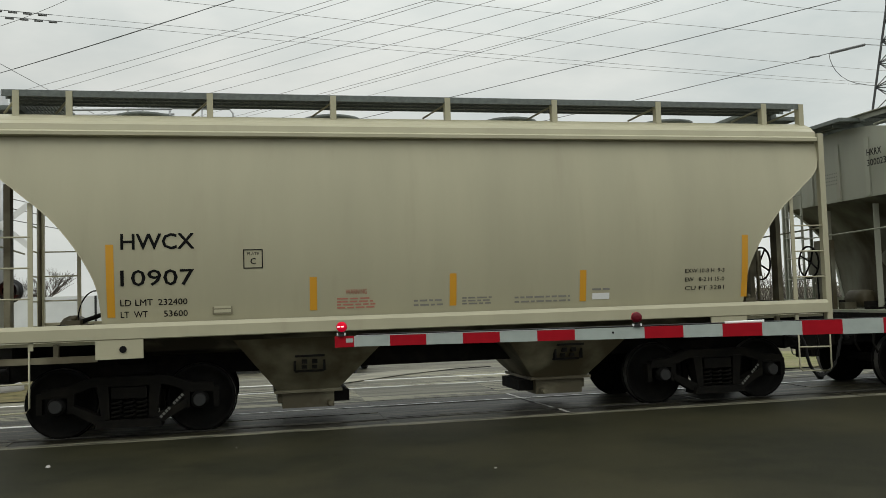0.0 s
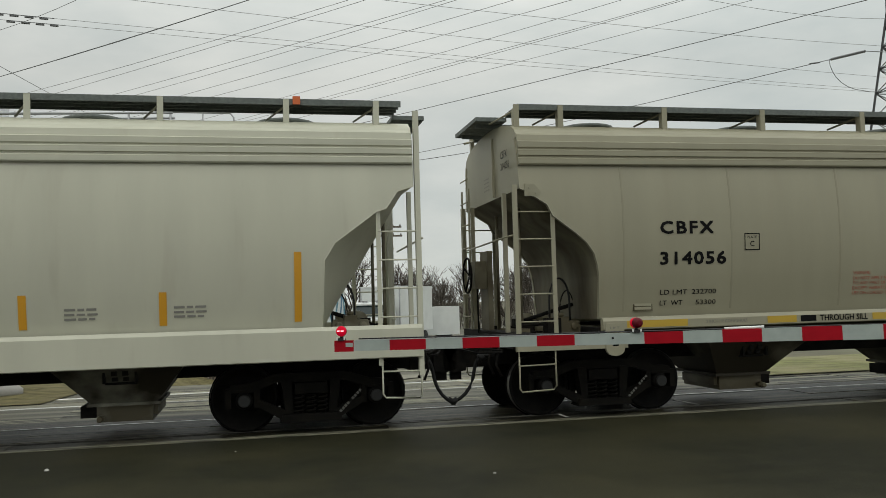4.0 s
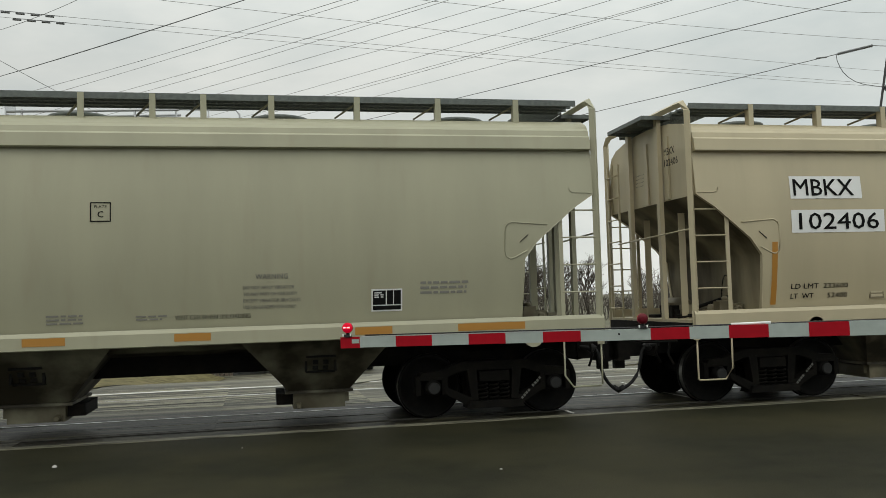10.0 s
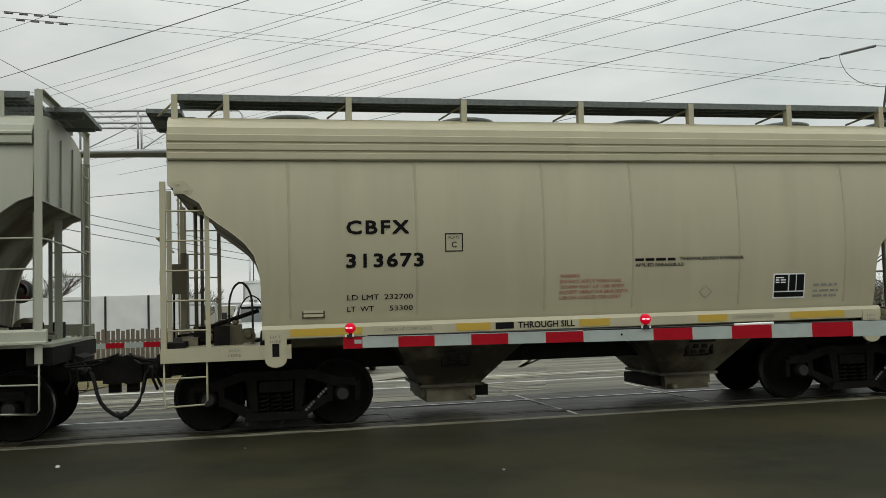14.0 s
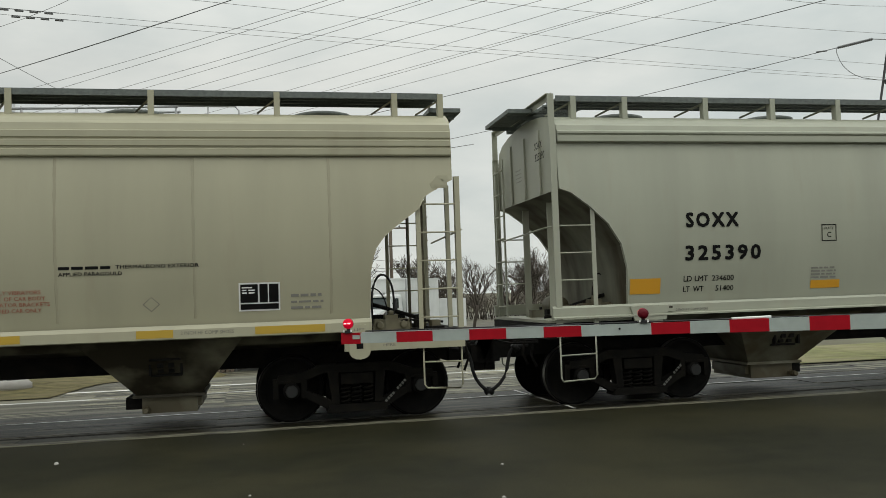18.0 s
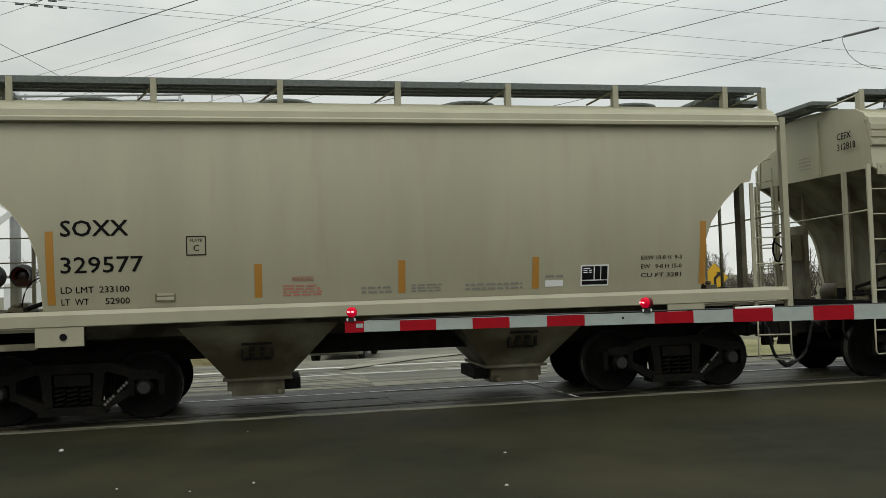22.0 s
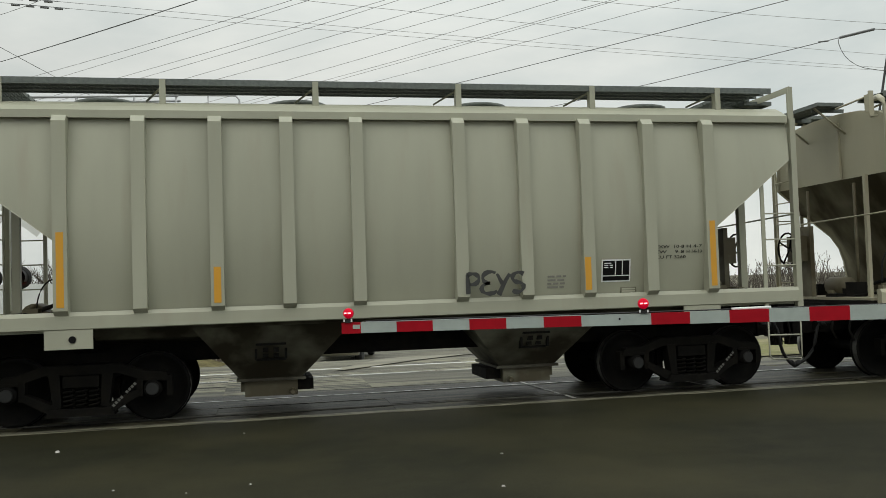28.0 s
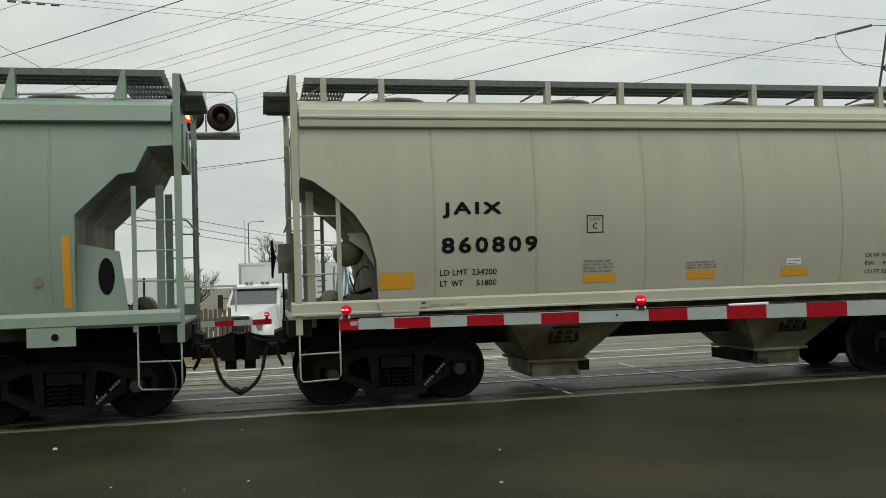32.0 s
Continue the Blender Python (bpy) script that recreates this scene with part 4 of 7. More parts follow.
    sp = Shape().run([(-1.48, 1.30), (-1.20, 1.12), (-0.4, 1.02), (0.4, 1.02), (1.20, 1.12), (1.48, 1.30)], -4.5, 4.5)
    part("floor_plate", sp, GRIMED_SHADE, car)
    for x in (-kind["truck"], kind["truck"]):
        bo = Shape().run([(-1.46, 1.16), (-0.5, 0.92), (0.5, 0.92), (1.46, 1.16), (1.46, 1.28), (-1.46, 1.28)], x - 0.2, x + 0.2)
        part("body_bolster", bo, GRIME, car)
        add_truck(car, x)
    for s in (-1, 1):
        hp = Shape()
        xa, xb, xc, xd = sorted((s * 0.74, s * 2.92)) + sorted((s * 1.45, s * 2.30))
        hp.loft([[(xa, -1.42, 1.28), (xb, -1.42, 1.28), (xb, 1.42, 1.28), (xa, 1.42, 1.28)], [(xc, -0.62, 0.46), (xd, -0.62, 0.46), (xd, 0.62, 0.46), (xc, 0.62, 0.46)]])
        hp.box(xc - 0.05, xd + 0.05, -0.68, 0.68, 0.43, 0.47)
        part("hopper_bay", hp, GRIMED_SHADE if name in ("grooved", "angled", "flat") or name.startswith("deep") else DUSTY_SHADE, car)
        og = Shape().box(xc + 0.06, xd - 0.06, -0.58, 0.58, 0.21, 0.43)
        og.box(*sorted((s * 2.20, s * 2.30)), -0.52, 0.52, 0.28, 0.41)
        og.turned([(0.035, -0.74), (0.05, -0.72), (0.05, -0.66), (0.03, -0.64), (0.03, 0.6)], centre=(s * 1.58, 0, 0.27), n=8)
        part("outlet_gate", og, DUSTY_SHADE, car)
        vb = Shape()
        cx = (xc + xd) / 2
        t = 0.62
        y = -1.42 + 0.80 * t
        for (dx, dz, w, h) in ((-0.20, 0, 0.03, 0.20), (0.20, 0, 0.03, 0.20), (0, 0.11, 0.40, 0.03), (0, -0.11, 0.40, 0.03), (-0.07, 0.03, 0.07, 0.06), (0.07, 0.03, 0.07, 0.06), (-0.07, -0.05, 0.07, 0.05), (0.07, -0.05, 0.07, 0.05)):
            zc = 0.86 + dz
            yy = -1.42 + 0.80 * (1.28 - zc) / 0.82
            vb.box(cx + dx - w / 2, cx + dx + w / 2, yy - 0.045, yy + 0.03, zc - h / 2, zc + h / 2)
        part("vibrator_bracket", vb, GRIME, car)["kind"] = "stuff"
        gx = xc - 0.17 if s > 0 else xd - 0.065
        part("gate_rack", Shape().box(gx, gx + 0.235, -0.45, 0.45, 0.26, 0.42), GRIME, car)
        part("shaft_end", Shape().turned([(0.03, -0.80), (0.042, -0.78), (0.042, -0.74)], centre=(s * 1.58, 0, 0.27), n=8), DUSTY_SHADE, car)
    # roof walkways, their brackets and the hatches
    for s in (-1, 1):
        rb = Shape().box(-e + 0.1, e - 0.1, *sorted((s * 1.28, s * 1.30)), 4.445, 4.53)
        rw = part("roof_walkway", rb, GALV, car, at=(0, 0, 0.07 if name == "green" else 0.0))
        for yb in (0.68, 0.88, 1.08):
            part("walkway_bar", Shape().box(-e + 0.1, e - 0.1, *sorted((s * yb, s * (yb + 0.02))), 4.455, 4.52), GALV, rw)
        gr_ = Shape()
        if kind["eave"] == "groove":
            gr_.box(-e + 0.1, e - 0.1, *sorted((s * 0.69, s * 1.285)), 4.50, 4.512)
            part("deck_plate", gr_, GALV, rw)
        else:
            for k in range(int((2 * e - 0.24) / 0.075)):
                xb = -e + 0.12 + k * 0.075
                gr_.box(xb, xb + 0.056, *sorted((s * 0.70, s * 1.285)), 4.478, 4.505)
            part("grating", gr_, GALV, rw)["kind"] = "stuff"
        for x in kind["posts"]:
            ps = Shape()
            if name == "green":
                ps.prism([(x - 0.14, 4.20), (x + 0.02, 4.20), (x + 0.02, 4.59), (x - 0.03, 4.59)], *sorted((s * 1.20, s * 1.31)))
            else:
                ps.box(x - 0.04, x + 0.04, *sorted((s * 1.29, s * 1.315)), 4.10, 4.52)
                ps.box(x - 0.04, x - 0.025, *sorted((s * 1.2, s * 1.29)), 4.2, 4.47)
                ps.box(x - 0.04, x + 0.055, *sorted((s * 1.305, s * 1.39)), 4.11, 4.135)
                ps.tube([(x + 0.02, s * 1.26, 4.46), (x - 0.26, s * 0.80, 4.33)], 0.018, 4)
            part("walkway_bracket", ps, PAINT, car)
    for x in (-4.1, -1.4, 1.4, 4.1):
        hc = Shape().turned([(0.42, 4.30), (0.42, 4.40), (0.45, 4.41), (0.45, 4.45), (0.38, 4.47), (0.1, 4.49), (0.02, 4.49)], centre=(x, 0, 0), axis="z", n=18)
        hc.box(x - 0.5, x - 0.38, -0.04, 0.04, 4.36, 4.42)
        part("hatch_cover", hc, GALV, car)
    if name == "green":
        for g in (-1, 1):
            part("end_gusset", Shape().prism([(g * 4.52, 1.44), (g * 5.16, 1.44), (g * 5.06, 2.22), (g * 4.52, 2.34)], -1.36, -1.33), PAINT, car)
            ov = Shape().turned([(0.10, -1.366), (0.10, -1.361)], centre=(g * 4.90, 0, 0), n=18)
            bmesh.ops.scale(ov.bm, vec=(1, 1, 2.4), verts=ov.bm.verts, space=pose(-g * 4.90, 0, 0))
            bmesh.ops.translate(ov.bm, vec=(0, 0, 1.90), verts=ov.bm.verts)
            part("gusset_hole", ov, BLACK, car)
    add_end(car, kind, -1, brake == "left")
    add_end(car, kind, 1, brake == "right")
    return car


def flat_patch(x0, x1, z0, z1, y=-1.605):
    sh = Shape()
    sh.bm.faces.new([sh.bm.verts.new(p) for p in ((x0, y, z0), (x1, y, z0), (x1, y, z1), (x0, y, z1))])
    return sh


def plate_box(car, x, z, size=0.25):
    """The framed letter that tells the car's clearance plate."""
    w = 0.014
    sh = patch(x, x + size, z, z + w, n=1)
    for a in ((x, x + size, z + size - w, z + size), (x, x + w, z, z + size), (x + size - w, x + size, z, z + size)):
        vs = [sh.bm.verts.new((px, -side_y(pz) - 0.006, pz)) for px, pz in ((a[0], a[2]), (a[1], a[2]), (a[1], a[3]), (a[0], a[3]))]
        sh.bm.faces.new(vs)
    part("plate_frame", sh, BLACK, car)
    words("plate_word", "PLATE", x + 0.05, z + size * 0.70, size * 0.6, 0.035, BLACK, car)
    words("plate_letter", "C", x + size * 0.36, z + size * 0.22, size * 0.28, size * 0.32, BLACK, car, bold=0.01)


def placard(car, x, z, w=0.53, h=0.37):
    """The white-framed black consolidated stencil."""
    part("stencil_backing", patch(x, x + w, z, z + h, 0.005, 2), WHITE, car)
    g = 0.02
    for i, (a, b, c, d) in enumerate(((g, w * 0.46, h * 0.30, h - g), (w * 0.50, w * 0.70, h * 0.30, h - g), (w * 0.73, w - g, h * 0.30, h - g), (g, w - g, g, h * 0.25))):
        part("stencil_field", patch(x + a, x + b, z + c, z + d, 0.009, 1), BLACK, car)
    part("stencil_text", bars(x + 0.04, x + w * 0.4, z + h * 0.62, z + h * 0.9, 3, seed=4), WHITE, car, at=(0, -0.006, 0))


def tare(car, x, z, load, light, w=0.85, hgt=0.08, step=0.15, lbs=""):
    words("load_limit", "LD LMT", x, z + step, w * 0.48, hgt, BLACK, car, bold=0.008)
    words("load_limit", load, x + w * 0.56, z + step, w * 0.44, hgt, BLACK, car, bold=0.008)
    words("light_weight", "LT  WT", x, z, w * 0.40, hgt, BLACK, car, bold=0.008)
    words("light_weight", light, x + w * 0.64, z, w * 0.36, hgt, BLACK, car, bold=0.008)
    if lbs:
        for k in (0, 1):
            words("unit_word", lbs, x + w * 1.03, z + step * k, w * 0.2, hgt, BLACK, car, bold=0.008)


def capacity(car, x, z, lines, w=0.70, step=0.125, hgt=0.06):
    for k, (a, b) in enumerate(lines):
        words("dimension_text", a, x, z + step * (len(lines) - 1 - k), w * (0.62 if b else 0.66), hgt, BLACK, car, bold=0.004)
        if b:
            words("dimension_text", b, x + w * 0.68, z + step * (len(lines) - 1 - k), w * 0.34, hgt, BLACK, car, bold=0.004)


def warning(car, x, z, w, h, mat, n=4, word=True):
    if word:
        words("warning_word", "WARNING", x + w * 0.22, z + h - 0.075, w * 0.55, 0.07, mat, car, bold=0.006)
    part("warning_text", bars(x, x + w, z, z + h - (0.10 if word else 0), n, 0.15, 3), mat, car)


def small_box(car, x, z, w=0.25, h=0.14):
    """A little card holder on the side."""
    sh = Shape()
    y = -side_y(z)
    sh.box(x, x + w, y - 0.02, y, z, z + h)
    part("card_holder", sh, SLOPE, car, "grimy steel card holder")
    for k in (0.15, 0.55):
        part("card_slot", flat_patch(x + 0.02, x + w - 0.02, z + h * k, z + h * (k + 0.28), y - 0.022), PAINT, car)


def letter_round(car, mark, number, load, light, ex="10-8 H  9-3", ew="8-6 H 15-0", stencil=True, strip=AMBER):
    words("reporting_mark", mark, -4.24, 2.43, 0.81 if mark == "SOXX" else 0.90, 0.205, BLACK, car, bold=0.012)
    words("car_number", number, -4.25, 1.97, (0.165 if len(number) > 5 else 0.18) * len(number), 0.205, BLACK, car, bold=0.008)
    tare(car, -4.26, 1.57, load, light, 0.82)
    plate_box(car, -2.73, 2.16)
    for x, z0, z1 in ((-4.42, 1.58, 2.50), (-1.88, 1.59, 2.03), (0.02, 1.59, 2.03), (1.91, 1.59, 2.03), (4.44, 1.58, 2.49)):
        part("reflector_strip", patch(x, x + 0.095, z0, z1), strip, car, "amber reflective strip")
    capacity(car, 3.53, 1.70, ((f"EXW {ex}", ""), (f"EW   {ew}", ""), ("CU FT 3281", "")), 0.95)
    warning(car, -1.52, 1.60, 0.52, 0.26, RUSTY)
    for x in (-0.48, 0.20, 0.95):
        part("instruction_text", bars(x, x + (0.42 if x < 0.5 else 0.85), 1.60, 1.72, 2 if x != 0.2 else 3, 0.1, 7), FAINT, car)
    small_box(car, -3.13, 1.58)
    part("tag", patch(2.10, 2.36, 1.61, 1.70), WHITE, car)
    part("tag_text", bars(2.10, 2.38, 1.74, 1.80, 1, 0.1, 5), FAINT, car)
    if stencil:
        placard(car, 2.62, 1.60, 0.42, 0.30)


def letter_seamed(car, mark, number, load, light, dims, seed=0, dims_z=1.60):
    words("reporting_mark", mark, -3.76, 2.55, 0.84 if mark in ("SOXX", "JAIX") else 0.93, 0.22, BLACK, car, bold=0.03, spacing=1.25)
    words("car_number", number, -3.78, 2.07, 1.21 if mark == "SOXX" else 1.37, 0.22, BLACK, car, bold=0.03, spacing=1.25)
    tare(car, -3.80, 1.62, load, light, 0.80, 0.08)
    plate_box(car, -1.68 if mark == "JAIX" else -1.56, 2.31)
    for x0, x1, z0, z1 in ((-4.63, -4.16, 1.61, 1.83), (-1.73, -1.24, 1.61, 1.73), (-0.14, 0.31, 1.61, 1.73), (1.39, 1.85, 1.61, 1.73), (4.25, 4.71, 1.60, 1.82)):
        part("reflector_sheet", patch(x0, x1, z0, z1, n=2), AMBER, car, "amber reflective rectangle")
    capacity(car, 2.82, dims_z, dims, 0.72)
    part("instruction_text", bars(-1.73, -1.25, 1.76, 1.95, 4, 0.2, seed), FAINT, car)
    part("instruction_text", bars(-0.15, 0.35, 1.76, 1.88, 3, 0.1, seed + 1), FAINT, car)
    part("tag", patch(1.48, 1.72, 1.77, 1.87), WHITE, car)
    part("tag_text", bars(1.50, 1.70, 1.785, 1.86, 2, 0.1, 2), FAINT, car, at=(0, -0.003, 0))
    for jack, card, shoes in ((-4.57, -4.24, -3.97), (4.31, 3.98, 3.36)):
        words("jack_text", "JACK HERE", jack, 1.41, 0.25, 0.032, FAINT, car, bold=0.01, y=-1.581)
        words("lift_text", "LIFT HERE", jack, 1.36, 0.25, 0.032, FAINT, car, bold=0.01, y=-1.581)
        part("card_holder", Shape().box(card, card + 0.23, -1.60, -1.574, 1.355, 1.445), PAINT, car)
        part("card_slot", flat_patch(card + 0.02, card + 0.21, 1.40, 1.43, -1.602), GRIMED_SHADE, car)
        words("sill_text", "2 INCH HF COMP SHOES", shoes, 1.355, 0.50, 0.034, FAINT, car, bold=0.01, y=-1.581)


def letter_grooved(car, mark, number, load, light, x=-3.68, red=RUSTY, w=1.05):
    words("reporting_mark", mark, x, 2.60, 0.85, 0.19, BLACK, car, bold=0.03, spacing=1.2)
    words("car_number", number, x - 0.01, 2.155, w, 0.19, BLACK, car, bold=0.03, spacing=1.12)
    tare(car, x, 1.57, load, light, 0.89, 0.07, 0.155)
    plate_box(car, x + 1.34, 2.35)
    part("maker_text", bars(0.66, 1.30, 2.165, 2.245, 1, 0.05, 5), BLACK, car)["kind"] = "stuff"
    words("lining_text", "APPLIED PARAGOULD", 0.66, 2.085, 0.76, 0.048, BLACK, car, bold=0.02)
    words("lining_text", "THERMALBOND EXTERIOR", 1.34, 2.165, 1.02, 0.05, BLACK, car, bold=0.02)
    scrawl("diamond_badge", [[(1.66, 1.70), (1.76, 1.79), (1.86, 1.70), (1.76, 1.61), (1.66, 1.70)]], 0.012, FAINT, car, "")
    words("warning_word", "WARNING", -0.47, 1.955, 0.30, 0.05, red, car, bold=0.01)
    for k, (line, wide) in enumerate((("DO NOT APPLY VIBRATORS", 0.92), ("TO ANY PART OF CAR BODY", 0.97), ("EXCEPT VIBRATOR BRACKETS", 1.02), ("USE ON LOADED CAR ONLY", 0.92))):
        words("warning_text", line, -0.47, 1.875 - 0.075 * k, wide, 0.05, red, car, bold=0.01)
    placard(car, 2.85, 1.57)
    part("dimension_text", bars(3.52, 3.95, 1.58, 1.82, 3, 0.15, 8), FAINT, car)
    for a, b in ((-4.21, -3.27), (-1.99, -1.51), (-0.22, 0.22), (1.58, 2.03), (3.05, 3.95)):
        part("reflector_sheet", flat_patch(a, b, 1.27, 1.37), YELLOW, car, "faded yellow reflective sheet")
    part("maker_name", flat_patch(-1.44, -1.18, 1.275, 1.365), BLACK, car)
    words("sill_lettering", "THROUGH SILL", -1.12, 1.275, 0.82, 0.09, BLACK, car, bold=0.02, y=-1.606)
    words("sill_text", "2 INCH HF COMP SHOES", -2.98, 1.30, 0.66, 0.045, FAINT, car, y=-1.606)
    words("sill_text", "2 INCH HF COMP SHOES", 2.12, 1.30, 0.66, 0.045, FAINT, car, y=-1.606)
    small_box(car, -4.05, 1.50, 0.30, 0.13)


def letter_deep(car, mark, number, load, light, x, h=0.24, w=1.10, yellow=True, lbs="", up=0.0, bold=0.03, rise=0.0):
    words("reporting_mark", mark, x, 2.42 + up + rise, w * (0.83 if not up else 0.74), h * 0.95, BLACK, car, bold=bold)
    words("car_number", number, x - 0.02, 1.97 + up + rise, w, h * 0.95, BLACK, car, bold=bold)
    tare(car, x, 1.54, load, light, 0.86, 0.075, 0.15, lbs)
    if yellow:
        for a in (-1.66, 2.0):
            part("yellow_notice", patch(a - 0.2, a + 0.2, 1.57, 1.68, n=1), YELLOW, car)
            part("notice_text", bars(a - 0.17, a + 0.17, 1.59, 1.67, 2, 0.1, 4), FAINT, car, at=(0, -0.004, 0))
        part("maker_text", bars(2.46, 3.12, 2.12, 2.20, 1, 0.05, 5), BLACK, car)["kind"] = "stuff"
        words("lining_text", "APPLIED PARAGOULD", 2.46, 2.04, 0.80, 0.048, BLACK, car, bold=0.02)
        words("lining_text", "THERMAL BOND", 3.16, 2.12, 0.72, 0.05, BLACK, car, bold=0.01)
        part("maker_name", flat_patch(-2.60, -2.36, 1.18, 1.28), BLACK, car)
        words("sill_lettering", "CENTER FLOW", -2.30, 1.18, 0.84, 0.10, BLACK, car, bold=0.02, y=-1.606)
        for a in (-1.74, -0.07, 2.17):
            part("reflector_sheet", flat_patch(a - 0.22, a + 0.22, 1.0, 1.09), FADED_YELLOW, car, "faded yellow reflective sheet")
        if number == "310780":
            for k, (line, wide) in enumerate((("CLOSE AND LOCK HATCH", 0.74), ("COVERS BEFORE MOVING CAR", 0.92))):
                words("sill_text", line, -0.55 + 0.08 * (1 - k), 1.24 - 0.075 * k, wide, 0.05, FAINT, car, bold=0.01, y=-1.606)
        part("reflector_sheet", flat_patch(4.05, 5.0, 1.12, 1.22), YELLOW, car)
        placard(car, 2.78, 1.60, 0.46, 0.32)
        small_box(car, -4.0, 1.16, 0.32, 0.16)
    else:
        for a, z0, z1 in ((-4.20, 1.5, 2.42), (-2.48, 1.50, 1.93), (-0.83, 1.50, 1.93), (0.75, 1.50, 1.93), (2.42, 1.50, 1.93), (4.13, 1.5, 2.42)):
            part("reflector_strip", patch(a, a + 0.095, z0, z1), AMBER, car, "amber reflective strip")
        for k, (line, wide) in enumerate((("DO NOT APPLY VIBRATOR TO", 0.88), ("ANY PART OF CAR BODY", 0.74), ("IF NECESSARY USE VIBRATOR", 0.90), ("CASTING ONLY", 0.46))):
            words("warning_text", line, -0.40, 1.74 - 0.075 * k, wide, 0.05, RUSTY, car, bold=0.008)
        part("maker_text", bars(1.28, 1.68, 1.60, 1.78, 3, 0.1, 6), FAINT, car)
        part("dimension_text", bars(2.60, 3.05, 1.60, 1.78, 3, 0.1, 6), FAINT, car)
        part("sill_text", bars(-4.5, -3.9, 1.24, 1.30, 1, 0.05, 3), FAINT, car, at=(0, -0.12, 0))
        part("maker_name", flat_patch(-2.85, -2.60, 1.12, 1.22), BLACK, car)
        words("sill_lettering", "CENTER FLOW", -2.54, 1.12, 0.86, 0.10, BLACK, car, bold=0.015, y=-1.606)
        part("card_holder", Shape().prism([(-3.15 + 0.13 + 0.13 * math.cos(a), 1.16 + 0.07 * math.sin(a)) for a in [k * math.tau / 14 for k in range(14)]], -1.615, -1.60), PAINT, car)
        part("roof_marker", Shape().box(4.16, 4.26, -1.33, -1.26, 4.45, 4.56), SIGN_ORANGE, car, "small orange marker on the roof walkway")


def letter_angled(car, mark, number, load, light, label=True, strips=True, strip=AMBER):
    if number == "102459":
        part("label_backing", patch(-4.20, -3.19, 3.10, 3.43, n=2), WHITE, car, "white vinyl label")
        part("label_backing", patch(-4.30, -2.72, 2.60, 2.93, n=2), WHITE, car, "white vinyl label")
        words("reporting_mark", mark, -4.12, 3.15, 0.86, 0.22, BLACK, car, bold=0.006).location.y = -0.006
        words("car_number", number, -4.03, 2.65, 1.03, 0.22, BLACK, car, bold=0.006).location.y = -0.006
    elif label:
        part("label_backing", patch(-4.19, -2.98, 3.04, 3.38, n=2), WHITE, car, "white vinyl label")
        part("label_backing", patch(-4.20, -2.62, 2.53, 2.87, n=2), WHITE, car, "white vinyl label")
        words("reporting_mark", mark, -4.14, 3.085, 1.02, 0.25, BLACK, car, bold=0.006)
        words("car_number", number, -4.08, 2.575, 1.36, 0.25, BLACK, car, bold=0.006)
        for n_ in car.children:
            if n_.name.startswith(("reporting_mark", "car_number")):
                n_.location.y = -0.006
    else:
        words("reporting_mark", mark, -4.14, 3.03, 1.06, 0.27, BLACK, car, bold=0.014)
        words("car_number", number, -4.15, 2.54, 1.40, 0.27, BLACK, car, bold=0.014)
    tare(car, -4.20, 1.55, load, light, 0.96, 0.075, 0.145)
    plate_box(car, -1.0, 2.80, 0.25)
    words("warning_word", "WARNING", 1.02, 2.03, 0.42, 0.07, FAINT, car, bold=0.01)
    for k, (line, wide) in enumerate((("DO NOT APPLY VIBRATOR", 0.66), ("TO ANY PART OF CAR BODY", 0.70), ("EXCEPT VIBRATOR BRACKETS", 0.74), ("USE ON LOADED CAR ONLY", 0.68))):
        words("warning_text", line, 0.86, 1.90 - 0.085 * k, wide, 0.045, FAINT, car, bold=0.008)
    placard(car, 2.54, 1.56, 0.42, 0.30)
    part("dimension_text", bars(3.21, 3.9, 1.78, 1.98, 3, 0.3, 8), FAINT, car)
    part("instruction_text", bars(-1.55, -1.05, 1.52, 1.66, 3, 0.2, 5), FAINT, car)
    part("instruction_text", bars(-0.48, -0.1, 1.54, 1.62, 2, 0.2, 6), FAINT, car)
    small_box(car, -2.85, 1.52, 0.24, 0.15)
    if strips:
        for x, z0, z1 in ((-4.53, 1.47, 2.40), (-2.30, 1.47, 1.93), (2.22, 1.47, 1.92), (4.46, 1.46, 2.37)):
            part("reflector_strip", patch(x, x + 0.09, z0, z1), strip, car, "amber reflective strip")
        words("sill_lettering", "VENT CAR WHEN UNLOADING", -0.38, 1.30, 0.95, 0.06, FAINT, car, y=-1.606)
    else:
        words("sill_lettering", "VENT CAR WHEN UNLOADING", 0.0, 1.53, 0.95, 0.06, BLACK, car)
        for a, b in ((-4.60, -3.62), (-1.8, -1.3), (0.0, 0.45), (2.3, 2.8), (3.70, 4.65)):
            part("reflector_sheet", flat_patch(a, b, 1.26, 1.36), BROWN_AMBER, car, "aged amber reflective sheet")
    for s in (-1, 1):
        # pressed stiffeners by each cut-away end
        on = lambda pts: [(s * x, -side_y(z) - 0.004, z) for x, z in pts]
        part("gusset", Shape().tube(on([(5.02, 2.70), (4.50, 2.74), (4.43, 2.70), (4.41, 2.62), (4.40, 2.36), (4.42, 2.27), (4.48, 2.23), (4.55, 2.25), (4.72, 2.34)]), 0.009, 5), PAINT, car)
        part("gusset_slot", Shape().tube(on([(4.62, 2.46), (4.74, 2.56)]), 0.008, 5), GRIMED_SHADE, car)
        part("knee_gusset", Shape().tube(on([(5.70, 3.14), (5.42, 3.15), (5.38, 3.17), (5.37, 3.22)]), 0.007, 5), PAINT, car)


